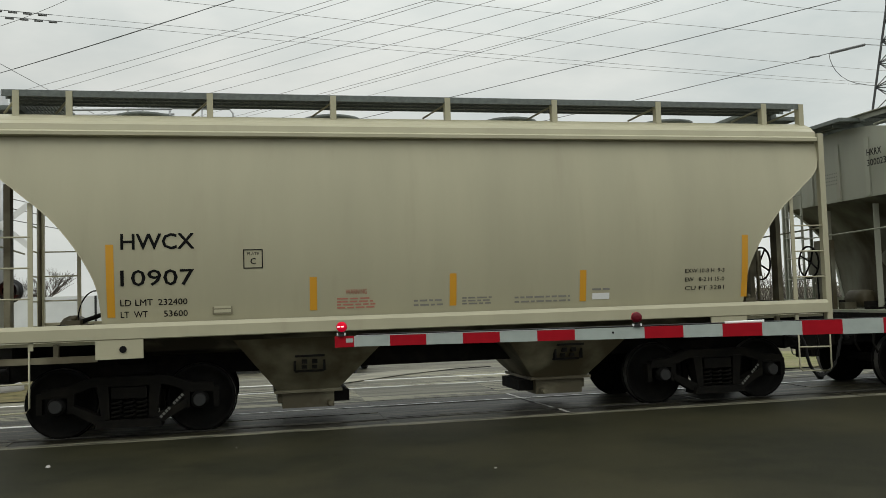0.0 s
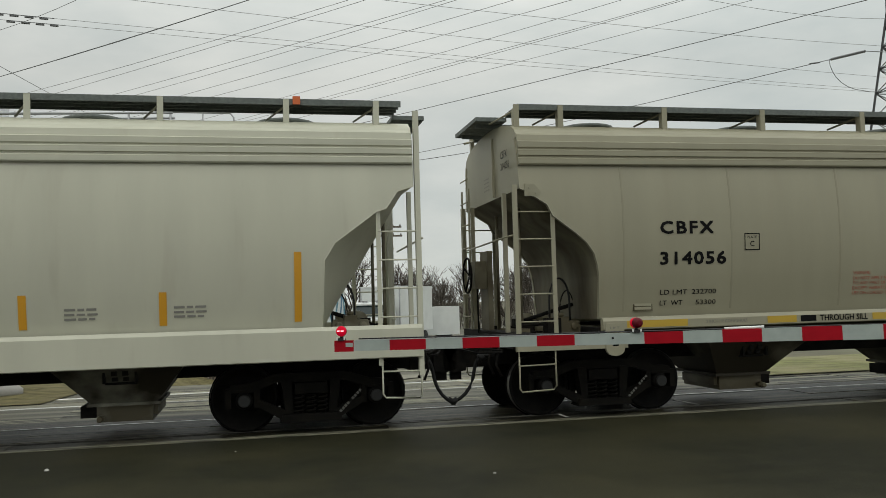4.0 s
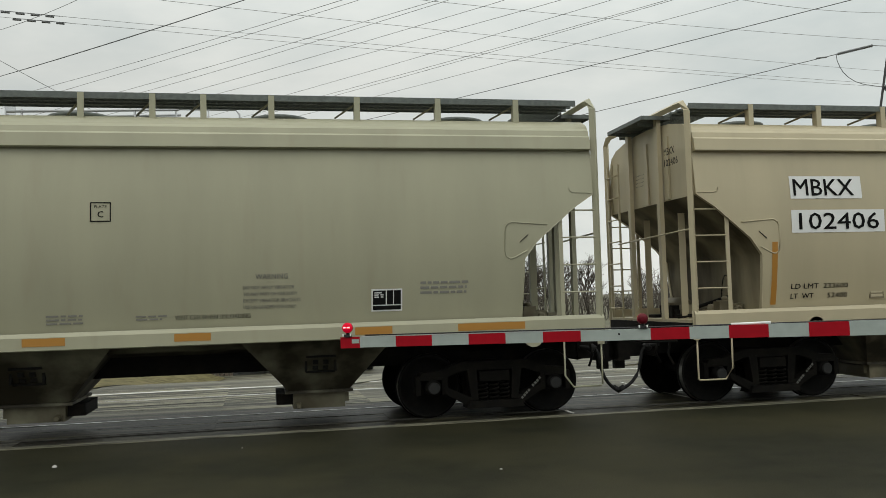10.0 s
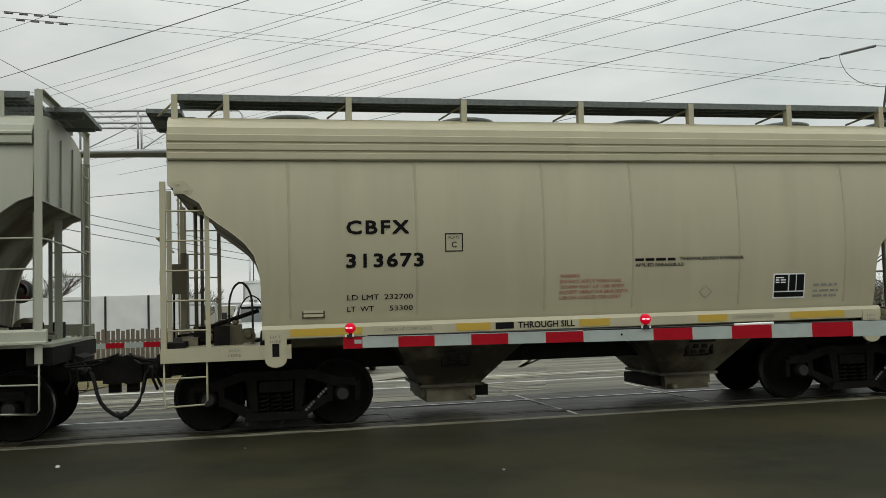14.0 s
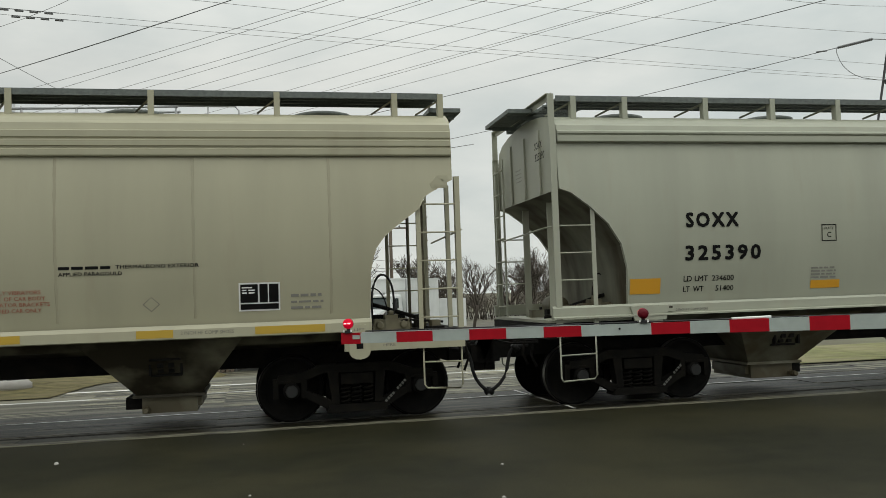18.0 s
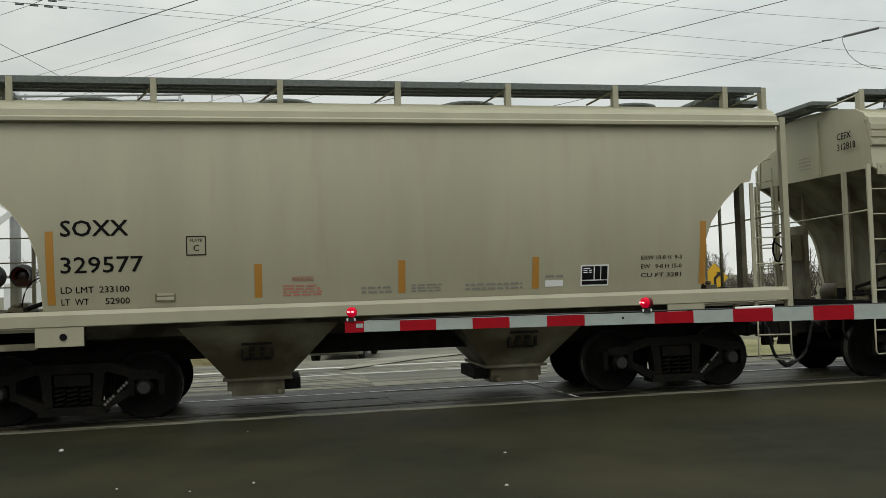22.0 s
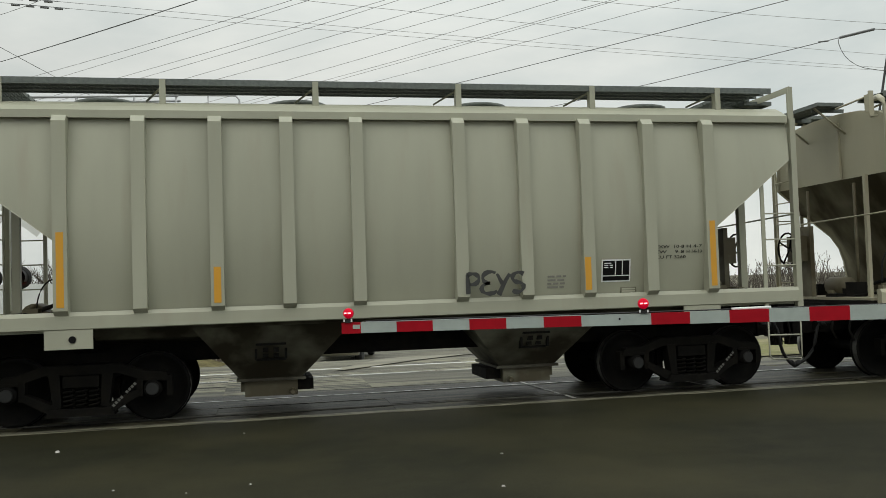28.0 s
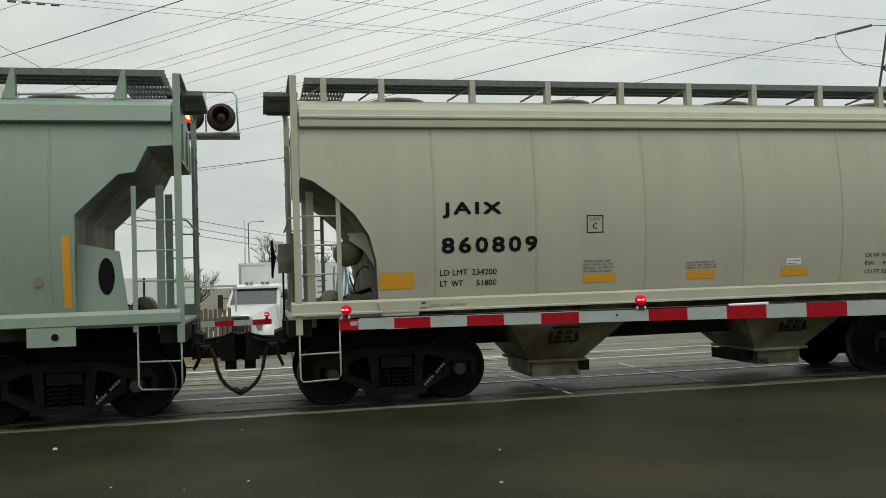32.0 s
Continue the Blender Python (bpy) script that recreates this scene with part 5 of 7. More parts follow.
def letter_green(car):
    words("reporting_mark", "HKRX", -4.24, 2.50, 0.82, 0.22, BLACK, car, bold=0.014, spacing=1.15)
    words("car_number", "300899", -4.25, 2.03, 1.32, 0.22, BLACK, car, bold=0.014, spacing=1.1)
    tare(car, -3.79, 1.64, "234700", "51300", 0.82, 0.08)
    plate_box(car, -2.48, 2.26)
    for x, z0, z1 in ((-4.46, 1.53, 2.46), (-2.15, 1.53, 1.99), (-0.14, 1.54, 1.99), (2.17, 1.54, 1.99), (4.41, 1.52, 2.43)):
        part("reflector_strip", patch(x, x + 0.095, z0, z1), AMBER, car, "amber reflective strip")
    for x in (-1.18, 1.26):
        sign = part("prohibition_sign", Shape().turned([(0.165, -side_y(2.37) - 0.012), (0.165, -side_y(2.37) - 0.004)], centre=(x, 0, 2.37), n=28), WHITE, car, "white round no-hammering sign with red ring")
        ring = [(x + 0.15 * math.cos(a), -side_y(2.37) - 0.014, 2.37 + 0.15 * math.sin(a)) for a in [k * math.tau / 28 for k in range(28)]]
        part("red_ring", Shape().tube(ring, 0.014, 5, closed=True).tube([(x - 0.11, -side_y(2.37) - 0.016, 2.48), (x + 0.11, -side_y(2.37) - 0.016, 2.26)], 0.009, 5), SPRAY_RED, sign)
        part("hammer_mark", Shape().tube([(x - 0.09, -side_y(2.37) - 0.015, 2.29), (x + 0.06, -side_y(2.37) - 0.015, 2.42)], 0.008, 5).tube([(x + 0.01, -side_y(2.37) - 0.015, 2.46), (x + 0.09, -side_y(2.37) - 0.015, 2.37)], 0.012, 5), BLACK, sign)
    capacity(car, 2.95, 1.84, (("EX W 10-8", "H  9-1"), ("EW   9-4", "H 15-2"), ("CU FT 3282", "")), 0.60, 0.11, 0.055)
    part("instruction_text", bars(0.05, 0.40, 1.60, 2.02, 6, 0.2, 5), FAINT, car)
    warning(car, 0.85, 1.68, 0.50, 0.26, FAINT)
    part("instruction_text", bars(1.50, 1.92, 1.70, 1.84, 3, 0.2, 6), FAINT, car)
    part("builder_badge", Shape().turned([(0.06, -side_y(1.85) - 0.010), (0.06, -side_y(1.85) - 0.004)], centre=(4.12, 0, 1.85), n=14), FAINT, car)
    small_box(car, -4.25, 1.70, 0.28, 0.14)


def wave(x0, x1, z, amp, n, seed, jag=0.6):
    """Loose lettering-like strokes for a scrawl."""
    rnd = random.Random(seed)
    out = []
    step = (x1 - x0) / n
    for k in range(n):
        x = x0 + step * k
        st = []
        ph = rnd.uniform(0, 6)
        for i in range(9):
            a = i / 8
            st.append((x + step * (0.15 + 0.8 * a + 0.3 * jag * math.sin(ph + a * 5)), z + amp * math.sin(ph + a * rnd.uniform(4.5, 6.5)) + rnd.uniform(-0.02, 0.02)))
        out.append(st)
    return out


DIMS_B = (("EX W 10-8", "H  8-9"), ("EW     8-6", "H 14-11"), ("CU FT 3282", ""))
# kind, brake end, middle of the car along the train, paint
CARS = (
    ("round", "right", 2.59, (0.395, 0.370, 0.256, 1), "tan-grey covered hopper car with round-cut ends, lettered HWCX 10907"),
    ("seamed", "left", 15.565, (0.320, 0.330, 0.268, 1), "light grey covered hopper car with weld seams, lettered HKRX 300023"),
    ("deep", "left", 28.56, (0.491, 0.485, 0.391, 1), "clean pale grey covered hopper car with deep sill, SHPX 433809"),
    ("grooved", "left", 41.55, (0.290, 0.273, 0.194, 1), "grimy tan covered hopper car with grooved eave, lettered CBFX 314056"),
    ("round", "right", 54.52, (0.340, 0.313, 0.216, 1), "tan covered hopper car with round-cut ends, lettered CBFX 307453"),
    ("grooved", "right", 67.53, (0.355, 0.327, 0.229, 1), "tan covered hopper car, spray-painted blue and red, lettered CEFX 311536"),
    ("angled", "left", 80.535, (0.357, 0.345, 0.244, 1), "grey-tan covered hopper car with angled ends, lettered CBFX 314755"),
    ("angled", "right", 93.57, (0.440, 0.382, 0.255, 1), "sun-bleached tan covered hopper car with white labels, lettered MBKX 102406"),
    ("seamed", "left", 106.535, (0.340, 0.348, 0.278, 1), "light grey covered hopper car with weld seams, lettered HKRX 300249"),
    ("grooved", "left", 119.54, (0.391, 0.361, 0.249, 1), "tan covered hopper car with grooved eave, lettered CBFX 313673"),
    ("deep_piped", "right", 132.54, (0.375, 0.365, 0.262, 1), "tan-grey covered hopper car with black scrawl, lettered CEFX 310780"),
    ("grooved", "left", 145.385, (0.375, 0.358, 0.255, 1), "tan-grey covered hopper car with grooved eave, lettered CEFX 312561"),
    ("seamed", "right", 158.32, (0.338, 0.348, 0.276, 1), "light grey covered hopper car with weld seams, lettered SOXX 325390"),
    ("round_notched", "left", 171.255, (0.335, 0.316, 0.226, 1), "tan-grey covered hopper car with round-cut ends, lettered HWCX 8237"),
    ("round_notched", "left", 184.155, (0.349, 0.329, 0.233, 1), "tan-grey covered hopper car with round-cut ends, lettered SOXX 329577"),
    ("grooved", "left", 197.235, (0.391, 0.372, 0.265, 1), "tan-grey covered hopper car with red-stained warning, lettered CEFX 312818"),
    ("angled", "left", 210.33, (0.360, 0.348, 0.249, 1), "grey-tan covered hopper car with white labels, lettered MBKX 102459"),
    ("grooved", "left", 223.34, (0.404, 0.381, 0.276, 1), "tan-grey covered hopper car with black scrawls, lettered CBFX 314088"),
    ("flat", "right", 236.3, (0.348, 0.348, 0.269, 1), "grey exterior-post covered hopper car with straight sloped ends"),
    ("deep_short", "left", 249.33, (0.367, 0.344, 0.249, 1), "tan-grey covered hopper car with faint scrawl, lettered CEFX 319605"),
    ("green", "left", 262.235, (0.222, 0.292, 0.238, 1), "pale green covered hopper car with red hammer signs, lettered HKRX 300899"),
    ("seamed", "left", 275.27, (0.378, 0.376, 0.293, 1), "light grey covered hopper car with weld seams, lettered JAIX 860809"),
)
PROTOTYPES = {}
TRAIN = []
for kind_name, brake_end, middle, paint, label in CARS:
    key = (kind_name, brake_end)
    if key not in PROTOTYPES:
        PROTOTYPES[key] = build_car(kind_name, brake_end)
    c = copy_thing(PROTOTYPES[key], pose(middle, TRACK_Y, 0))
    tagged(c, label, "rail car", "hopper cars of the train")
    c["middle"] = middle
    TRAIN.append((c, paint))
for proto in PROTOTYPES.values():
    for o in [*proto.children_recursive, proto]:
        bpy.data.objects.remove(o)

c = [t[0] for t in TRAIN]
letter_round(c[0], "HWCX", "10907", "232400", "53600", ew="8-2 H 15-0", stencil=False)
letter_seamed(c[1], "HKRX", "300023", "234100", "51900", DIMS_B)
plate_box(c[2], -2.12, 2.26)
plate_box(c[10], -2.20, 2.37)
plate_box(c[19], -1.93, 2.32)
letter_deep(c[2], "SHPX", "433809", "233000", "53000", -4.0, yellow=False, lbs="LBS")
letter_grooved(c[3], "CBFX", "314056", "232700", "53300", -3.64)
letter_round(c[4], "CBFX", "307453", "232700", "53300", strip=BROWN_AMBER)
letter_grooved(c[5], "CEFX", "311536", "232400", "53600", -3.67)
letter_angled(c[6], "CBFX", "314755", "231900", "54100", label=False, strips=False)
letter_angled(c[7], "MBKX", "102406", "233600", "52400", strip=BROWN_AMBER)
letter_seamed(c[8], "HKRX", "300249", "234500", "51500", DIMS_B, 3)
letter_grooved(c[9], "CBFX", "313673", "232700", "53300", -3.45)
letter_deep(c[10], "CEFX", "310780", "232600", "53400", -3.98, w=1.20, rise=0.095)
letter_grooved(c[11], "CEFX", "312561", "232700", "53300", -3.67)
letter_seamed(c[12], "SOXX", "325390", "234600", "51400", DIMS_B, 5, 2.03)
placard(c[12], 2.95, 1.56, 0.39, 0.28)
letter_round(c[13], "HWCX", "8237", "232500", "53500", strip=BROWN_AMBER)
letter_round(c[14], "SOXX", "329577", "233100", "52900", ex="10-8 H  9-3", ew="9-8 H 15-0", strip=BROWN_AMBER)
letter_grooved(c[15], "CEFX", "312818", "232700", "53300", -3.77, red=RUSTY)
letter_angled(c[16], "MBKX", "102459", "233600", "52400", strip=BROWN_AMBER)
letter_grooved(c[17], "CBFX", "314088", "232300", "53700", -3.71)
for x, z1 in ((-4.42, 2.50), (-2.53, 2.02), (2.50, 2.02), (4.42, 2.50)):
    part("reflector_strip", flat_patch(x - 0.045, x + 0.045, 1.56, z1, -1.670), AMBER, c[18], "amber reflective strip")
placard(c[18], 2.75, 1.66, 0.44, 0.32)
capacity(c[18], 3.58, 1.97, (("EXW  10-8", "H 4-7"), ("EW    9-8", "H 14-10"), ("CU FT 3260", "")), 0.70, 0.075, 0.045)
part("instruction_text", bars(1.95, 2.25, 1.60, 1.80, 4, 0.2, 8), FAINT, c[18])
small_box(c[18], 3.05, 1.50, 0.24, 0.08)
letter_deep(c[19], "CEFX", "319605", "233400", "52600", -3.62, h=0.23, w=1.07, up=0.055, bold=0.012)
for k, line in enumerate(("CLOSE AND LOCK HATCH", "COVERS BEFORE MOVING")):
    words("instruction_text", line, -0.28, 1.69 - 0.08 * k, 0.64, 0.05, FAINT, c[19], bold=0.01)
faded = part("faded_panel", patch(-3.66, -2.53, 1.95, 2.78, 0.003, 3), PAINT, c[19], "square of yellowed older paint")
letter_green(c[20])
letter_seamed(c[21], "JAIX", "860809", "234200", "51800", DIMS_B, 7)

def end_marks(car, mark, number, e, y=-0.72, z=3.62, size=1.0):
    """The mark and number on the end wall that faces the oncoming side."""
    for text, w, zz in ((mark, 0.34, z + 0.17), (number, 0.44, z)):
        me = lettering(text, 0.11 * size, w * size, BLACK, 0.012)
        part("end_mark", me, BLACK, car, at=pose(-e - 0.036, y, zz, 0, 0, -90))
    me = lettering("IIIIIII", 0.02, 0.30, FAINT, 0.05)
    for k in range(4):
        part("end_text", me, FAINT, car, at=pose(-e - 0.006, 0.25, z - 0.06 * k, 0, 0, -90))


for i, mark, number, e in ((1, "HKRX", "300023", 5.70), (2, "SHPX", "433809", 5.75), (3, "CBFX", "314056", 5.74), (5, "CEFX", "311536", 5.74), (6, "CBFX", "314755", 5.77), (7, "MBKX", "102406", 5.77),
                           (8, "HKRX", "300249", 5.70), (9, "CBFX", "313673", 5.74), (11, "CEFX", "312561", 5.74), (12, "SOXX", "325390", 5.70), (13, "HWCX", "8237", 5.80), (14, "SOXX", "329577", 5.80),
                           (15, "CEFX", "312818", 5.74), (16, "MBKX", "102459", 5.77), (17, "CBFX", "314088", 5.74), (20, "HKRX", "300899", 5.76), (21, "JAIX", "860809", 5.70)):
    end_marks(c[i], mark, number, e + (0.0 if i in (2, 3, 5, 9, 11, 13, 14, 15, 17) else 0.03), -0.82 if i in (2, 3, 5, 9, 11, 15, 17) else -0.98 if i in (13, 14) else -0.86, 3.84 if i in (13, 14) else 3.62)

# the weld seams of one round-ended car
for x in (-3.3, -1.95, -0.61, 0.73, 2.10, 3.46, 4.42):
    seam = Shape()
    rows_ = [[seam.bm.verts.new((x + o, -side_y(z) - d, z)) for o, d in ((-0.026, 0.0), (-0.011, 0.004), (0.011, 0.004), (0.026, 0.0))] for z in (1.5, 1.9, 2.3, 2.7, 3.1, 3.5, 3.88)]
    for a_, b_ in zip(rows_, rows_[1:]):
        for k in range(3):
            seam.bm.faces.new((a_[k], a_[k + 1], b_[k + 1], b_[k]))
    part("weld_seam", seam, SEAM, c[4])
# one car's seams are ground smooth
for o in [o for o in c[12].children if o.name.startswith("weld_seam")]:
    bpy.data.objects.remove(o)
# spray paint
GREY_TAG, BLACK_TAG = "grey spray-painted strokes", "black spray-painted strokes"
scrawl("scrawl", tag_strokes("kanebcs", -2.32, -1.36, 1.60, 0.32, 1) + tag_strokes("nokobse", -2.28, -1.42, 1.64, 0.26, 2), 0.055, SPRAY_BLUE, c[5], "blue-grey spray-painted strokes")
scrawl("scrawl", tag_strokes("canykob", -2.30, -1.40, 1.46, 0.16, 3), 0.028, SPRAY_BLUE, c[5], "blue-grey spray-painted strokes")
scrawl("scrawl", tag_strokes("<eaisk", -2.38, -1.30, 1.58, 0.36, 4), 0.026, SPRAY, c[5], BLACK_TAG)
scrawl("scrawl", tag_strokes("npbce", -1.35, -0.30, 1.55, 0.34, 5), 0.022, SPRAY_GREY, c[5], GREY_TAG)
scrawl("scrawl", tag_strokes("nw", -1.32, -0.9, 1.58, 0.34, 6) + [[(-1.3, 1.50), (-0.9, 1.62), (-0.5, 1.50), (-0.2, 1.58)], [(-0.05, 1.93), (0.18, 1.80), (0.1, 1.90)]], 0.026, SPRAY, c[5], BLACK_TAG)
scrawl("scrawl", tag_strokes("dlky", 0.81, 1.85, 1.70, 0.22, 7) + tag_strokes("dtbs", 0.95, 1.98, 1.47, 0.21, 8), 0.032, SPRAY, c[5], BLACK_TAG)
scrawl("red_figure", [[(-4.32, 2.10), (-4.25, 2.12), (-4.24, 1.82)], [(-4.04, 2.09), (-3.86, 2.10), (-3.88, 1.83), (-4.05, 1.82), (-4.04, 2.11)], [(-3.74, 2.08), (-3.56, 2.09), (-3.58, 1.85), (-3.75, 1.84), (-3.74, 2.10)],
                       [(-3.46, 1.97), (-3.14, 1.98)], [(-3.26, 2.08), (-3.13, 1.98), (-3.25, 1.88)]], 0.05, SPRAY_RED, c[5], "red spray-painted figures and arrow")
scrawl("scrawl", tag_strokes("alkomz", -2.12, -0.92, 1.64, 0.30, 9), 0.038, SPRAY, c[17], BLACK_TAG)
scrawl("scrawl", [[(-2.0, 1.70), (-2.32, 1.65), (-2.2, 1.72)], [(-2.32, 1.65), (-2.15, 1.60)], [(-1.98, 1.60), (-1.5, 1.66), (-1.2, 1.60), (-0.92, 1.53)], arc(-0.80, 1.86, 0.02, 0.02, 0, 360, 8), arc(-0.80, 1.76, 0.02, 0.02, 0, 360, 8)], 0.026, SPRAY, c[17], BLACK_TAG)
scrawl("scrawl", tag_strokes("komdb", -0.65, 0.42, 1.63, 0.26, 10) + tag_strokes("ntnkst", -0.55, 0.38, 1.47, 0.20, 11) + [[(-0.55, 1.60), (-0.88, 1.47), (-0.62, 1.49)], [(-0.88, 1.47), (-0.72, 1.60)]], 0.030, SPRAY, c[17], BLACK_TAG)
scrawl("scrawl", tag_strokes("pobk", 0.62, 1.36, 1.56, 0.22, 12), 0.018, SPRAY_GREY, c[17], GREY_TAG)
scrawl("scrawl", [[(0.55, 1.76), (0.95, 1.68), (1.36, 1.58)], [(0.62, 1.60), (1.0, 1.68), (1.40, 1.78)]], 0.030, SPRAY, c[17], BLACK_TAG)
scrawl("scrawl", [[(1.55, 1.66), (1.65, 1.74), (1.75, 1.66), (1.65, 1.58), (1.55, 1.66)], [(1.75, 1.68), (1.85, 1.74)]] + tag_strokes("anoc", 1.85, 2.45, 1.66, 0.13, 13), 0.014, SPRAY_GREY, c[17], GREY_TAG)
scrawl("scrawl", tag_strokes("canys", 3.42, 4.22, 1.68, 0.24, 31) + [arc(3.86, 2.03, 0.07, 0.06, 0, 360, 10), arc(4.30, 1.84, 0.015, 0.015, 0, 360, 6), arc(4.30, 1.74, 0.015, 0.015, 0, 360, 6)], 0.020, SPRAY, c[17], BLACK_TAG)
scrawl("scrawl", tag_strokes("pioboe", -1.17, -0.02, 1.45, 0.31, 14), 0.017, SPRAY, c[10], "thin black marker strokes")
scrawl("scrawl", tag_strokes("3o6", 0.13, 0.80, 1.47, 0.27, 15), 0.017, SPRAY, c[10], "thin black marker strokes")
FAINT_TAG = "faint brown spray-painted outline"
scrawl("scrawl", [[(-2.6, 1.43), (-2.54, 1.52), (-2.44, 1.73), (-2.49, 1.83), (-2.28, 1.84), (-2.09, 1.91), (-2.14, 1.79), (-2.07, 1.64), (-1.96, 1.55)],
                  [(-1.84, 1.89), (-1.82, 1.76)],
                  [(-1.87, 1.77), (-1.72, 1.83)],
                  [(-2.18, 1.46), (-2.12, 1.57), (-1.96, 1.46), (-1.75, 1.46), (-1.65, 1.58), (-1.58, 1.45)],
                  [(-1.4, 2.05), (-1.41, 1.91), (-1.33, 1.76), (-1.2, 1.62)],
                  [(-1.16, 1.54), (-1.2, 1.86), (-1.1, 1.9), (-1.08, 2.08), (-0.81, 2.08), (-0.8, 1.96), (-0.69, 1.78), (-0.55, 1.67), (-0.37, 1.56)],
                  [(-0.59, 1.78), (-0.54, 1.85), (-0.44, 1.86), (-0.37, 1.77), (-0.39, 1.69), (-0.3, 1.58), (-0.31, 1.49)],
                  [(-0.9, 1.54), (-0.82, 1.45), (-0.62, 1.45)],
                  [(0.42, 2.07), (0.44, 1.92), (0.37, 1.75), (0.4, 1.62), (0.33, 1.49), (0.11, 1.44), (0.06, 1.57), (0.16, 1.61), (0.42, 1.59)],
                  [(0.58, 1.52), (0.59, 1.95), (0.83, 2.0), (0.78, 1.84), (0.83, 1.66), (0.92, 1.55), (1.07, 1.5)],
                  [(1.04, 1.46), (1.07, 1.61), (1.22, 1.65), (1.39, 1.6), (1.5, 1.53), (1.65, 1.54)],
                  [(1.68, 1.6), (1.78, 1.56), (1.92, 1.7), (2.21, 1.65), (2.45, 1.69)]], 0.017, SPRAY_TAN, c[19], FAINT_TAG)
scrawl("scrawl", [[(-2.35, 1.18), (-2.11, 1.04), (-1.86, 1.14), (-1.61, 1.28)], [(-1.65, 1.28), (-1.47, 1.13), (-1.19, 1.09), (-0.9, 1.14)], [(0.44, 1.18), (0.79, 1.13), (1.09, 1.22)]], 0.013, SPRAY_TAN, c[19], FAINT_TAG, y=-1.606)
scrawl("scrawl", tag_strokes("peys", 0.72, 1.56, 1.56, 0.28, 16), 0.062, SPRAY, c[18], BLACK_TAG, y=-1.674)
scrawl("scrawl", tag_strokes("bky", -4.55, -4.24, 1.66, 0.12, 21), 0.018, SPRAY, c[6], "small black marker strokes")
scrawl("red_smear", [[(0.02, 1.82), (0.2, 1.80), (0.32, 1.79)]], 0.11, SPRAY_RED, c[15], "smear of red paint")
# a darker band along the lower side of one car
band = part("repainted_band", patch(-4.36, 4.36, 1.42, 2.77, 0.003, 6), PAINT, c[10], "duller grey lower side")

for car, paint in TRAIN:
    for o in car.children_recursive:
        o.color = paint
for o in c[10].children:
    if o.name.startswith("weld_seam"):
        o.color = (0.31, 0.30, 0.22, 1)
band.color = (0.310, 0.307, 0.228, 1)
faded.color = (0.372, 0.336, 0.226, 1)


# ---- ground, road and track ----
def ground_z(y):
    """The land is level by the track and falls by a metre beyond it."""
    if y < 19.4:
        return 0.0
    if y < 31.0:
        a = (y - 19.4) / 11.6
        return -1.05 * (a * a * (3 - 2 * a))
    return -1.05


ASPHALT = material("damp_asphalt", (0.0166, 0.0166, 0.0090), rough=0.65, spec=0.1, grain=0.25, scale=3.0, bump=0.4, bump_scale=55, stain=(0.034, 0.0310, 0.0155), stain_scale=0.45, stain_low=0.42, stain_high=0.72)
FAR_ASPHALT = material("worn_grey_asphalt", (0.050, 0.0465, 0.031), rough=0.55, spec=0.2, grain=0.4, scale=1.8, stretch=(0.16, 1.8, 1), bump=0.5, bump_scale=40, stain=(0.165, 0.154, 0.108), stain_scale=1.3, stain_low=0.42, stain_high=0.62)
# Crossing panels: shade under the train and sky sheen beyond are put into colour.
PANEL = material("wet_shaded_panel", (0.0130, 0.0118, 0.0070), rough=0.5, spec=0.16, grain=0.6, scale=3.0, stretch=(0.35, 3.2, 1), bump=0.8, bump_scale=30, stain=(0.085, 0.078, 0.048), stain_scale=2.8, stain_low=0.50, stain_high=0.64)
PALE_PANEL = material("sheen_streaked_panel", (0.018, 0.0165, 0.0105), rough=0.55, spec=0.18, grain=0.7, scale=3.0, stretch=(0.16, 3.4, 1), bump=0.8, bump_scale=30, stain=(0.24, 0.225, 0.155), stain_scale=2.4, stain_low=0.46, stain_high=0.57)
RAIL = material("polished_rail", (0.50, 0.50, 0.48), rough=0.3, metal=0.9, grain=0.25, scale=4, stretch=(0.5, 8, 8), stain=(0.10, 0.075, 0.05), stain_scale=2.5, stain_low=0.5, stain_high=0.7)
GRASS = material("winter_grass", (0.15, 0.15, 0.05), rough=0.9, grain=0.35, scale=2.5, bump=0.6, bump_scale=60, stain=(0.25, 0.22, 0.12), stain_scale=0.8)
FIELD = material("bare_verge", (0.095, 0.085, 0.052), rough=0.9, grain=0.3, scale=0.4, bump=0.5, bump_scale=30, stain=(0.12, 0.125, 0.07), stain_scale=0.2)
CONCRETE = material("pale_concrete", (0.36, 0.35, 0.33), rough=0.75, grain=0.15, scale=1.5, bump=0.2, bump_scale=80, stain=(0.24, 0.23, 0.21), stain_scale=0.8)
MEDIAN = material("worn_median_concrete", (0.20, 0.188, 0.14), rough=0.7, grain=0.25, scale=1.2, stretch=(0.3, 1.5, 1), bump=0.3, bump_scale=50, stain=(0.11, 0.102, 0.072), stain_scale=0.9)

YS = [-400, -60, -20, -5, 3, 8, 11.6, 14.7, 19.4] + [19.4 + 11.6 * k / 10 for k in range(1, 11)] + [45, 70, 120, 300, 900, 2600]


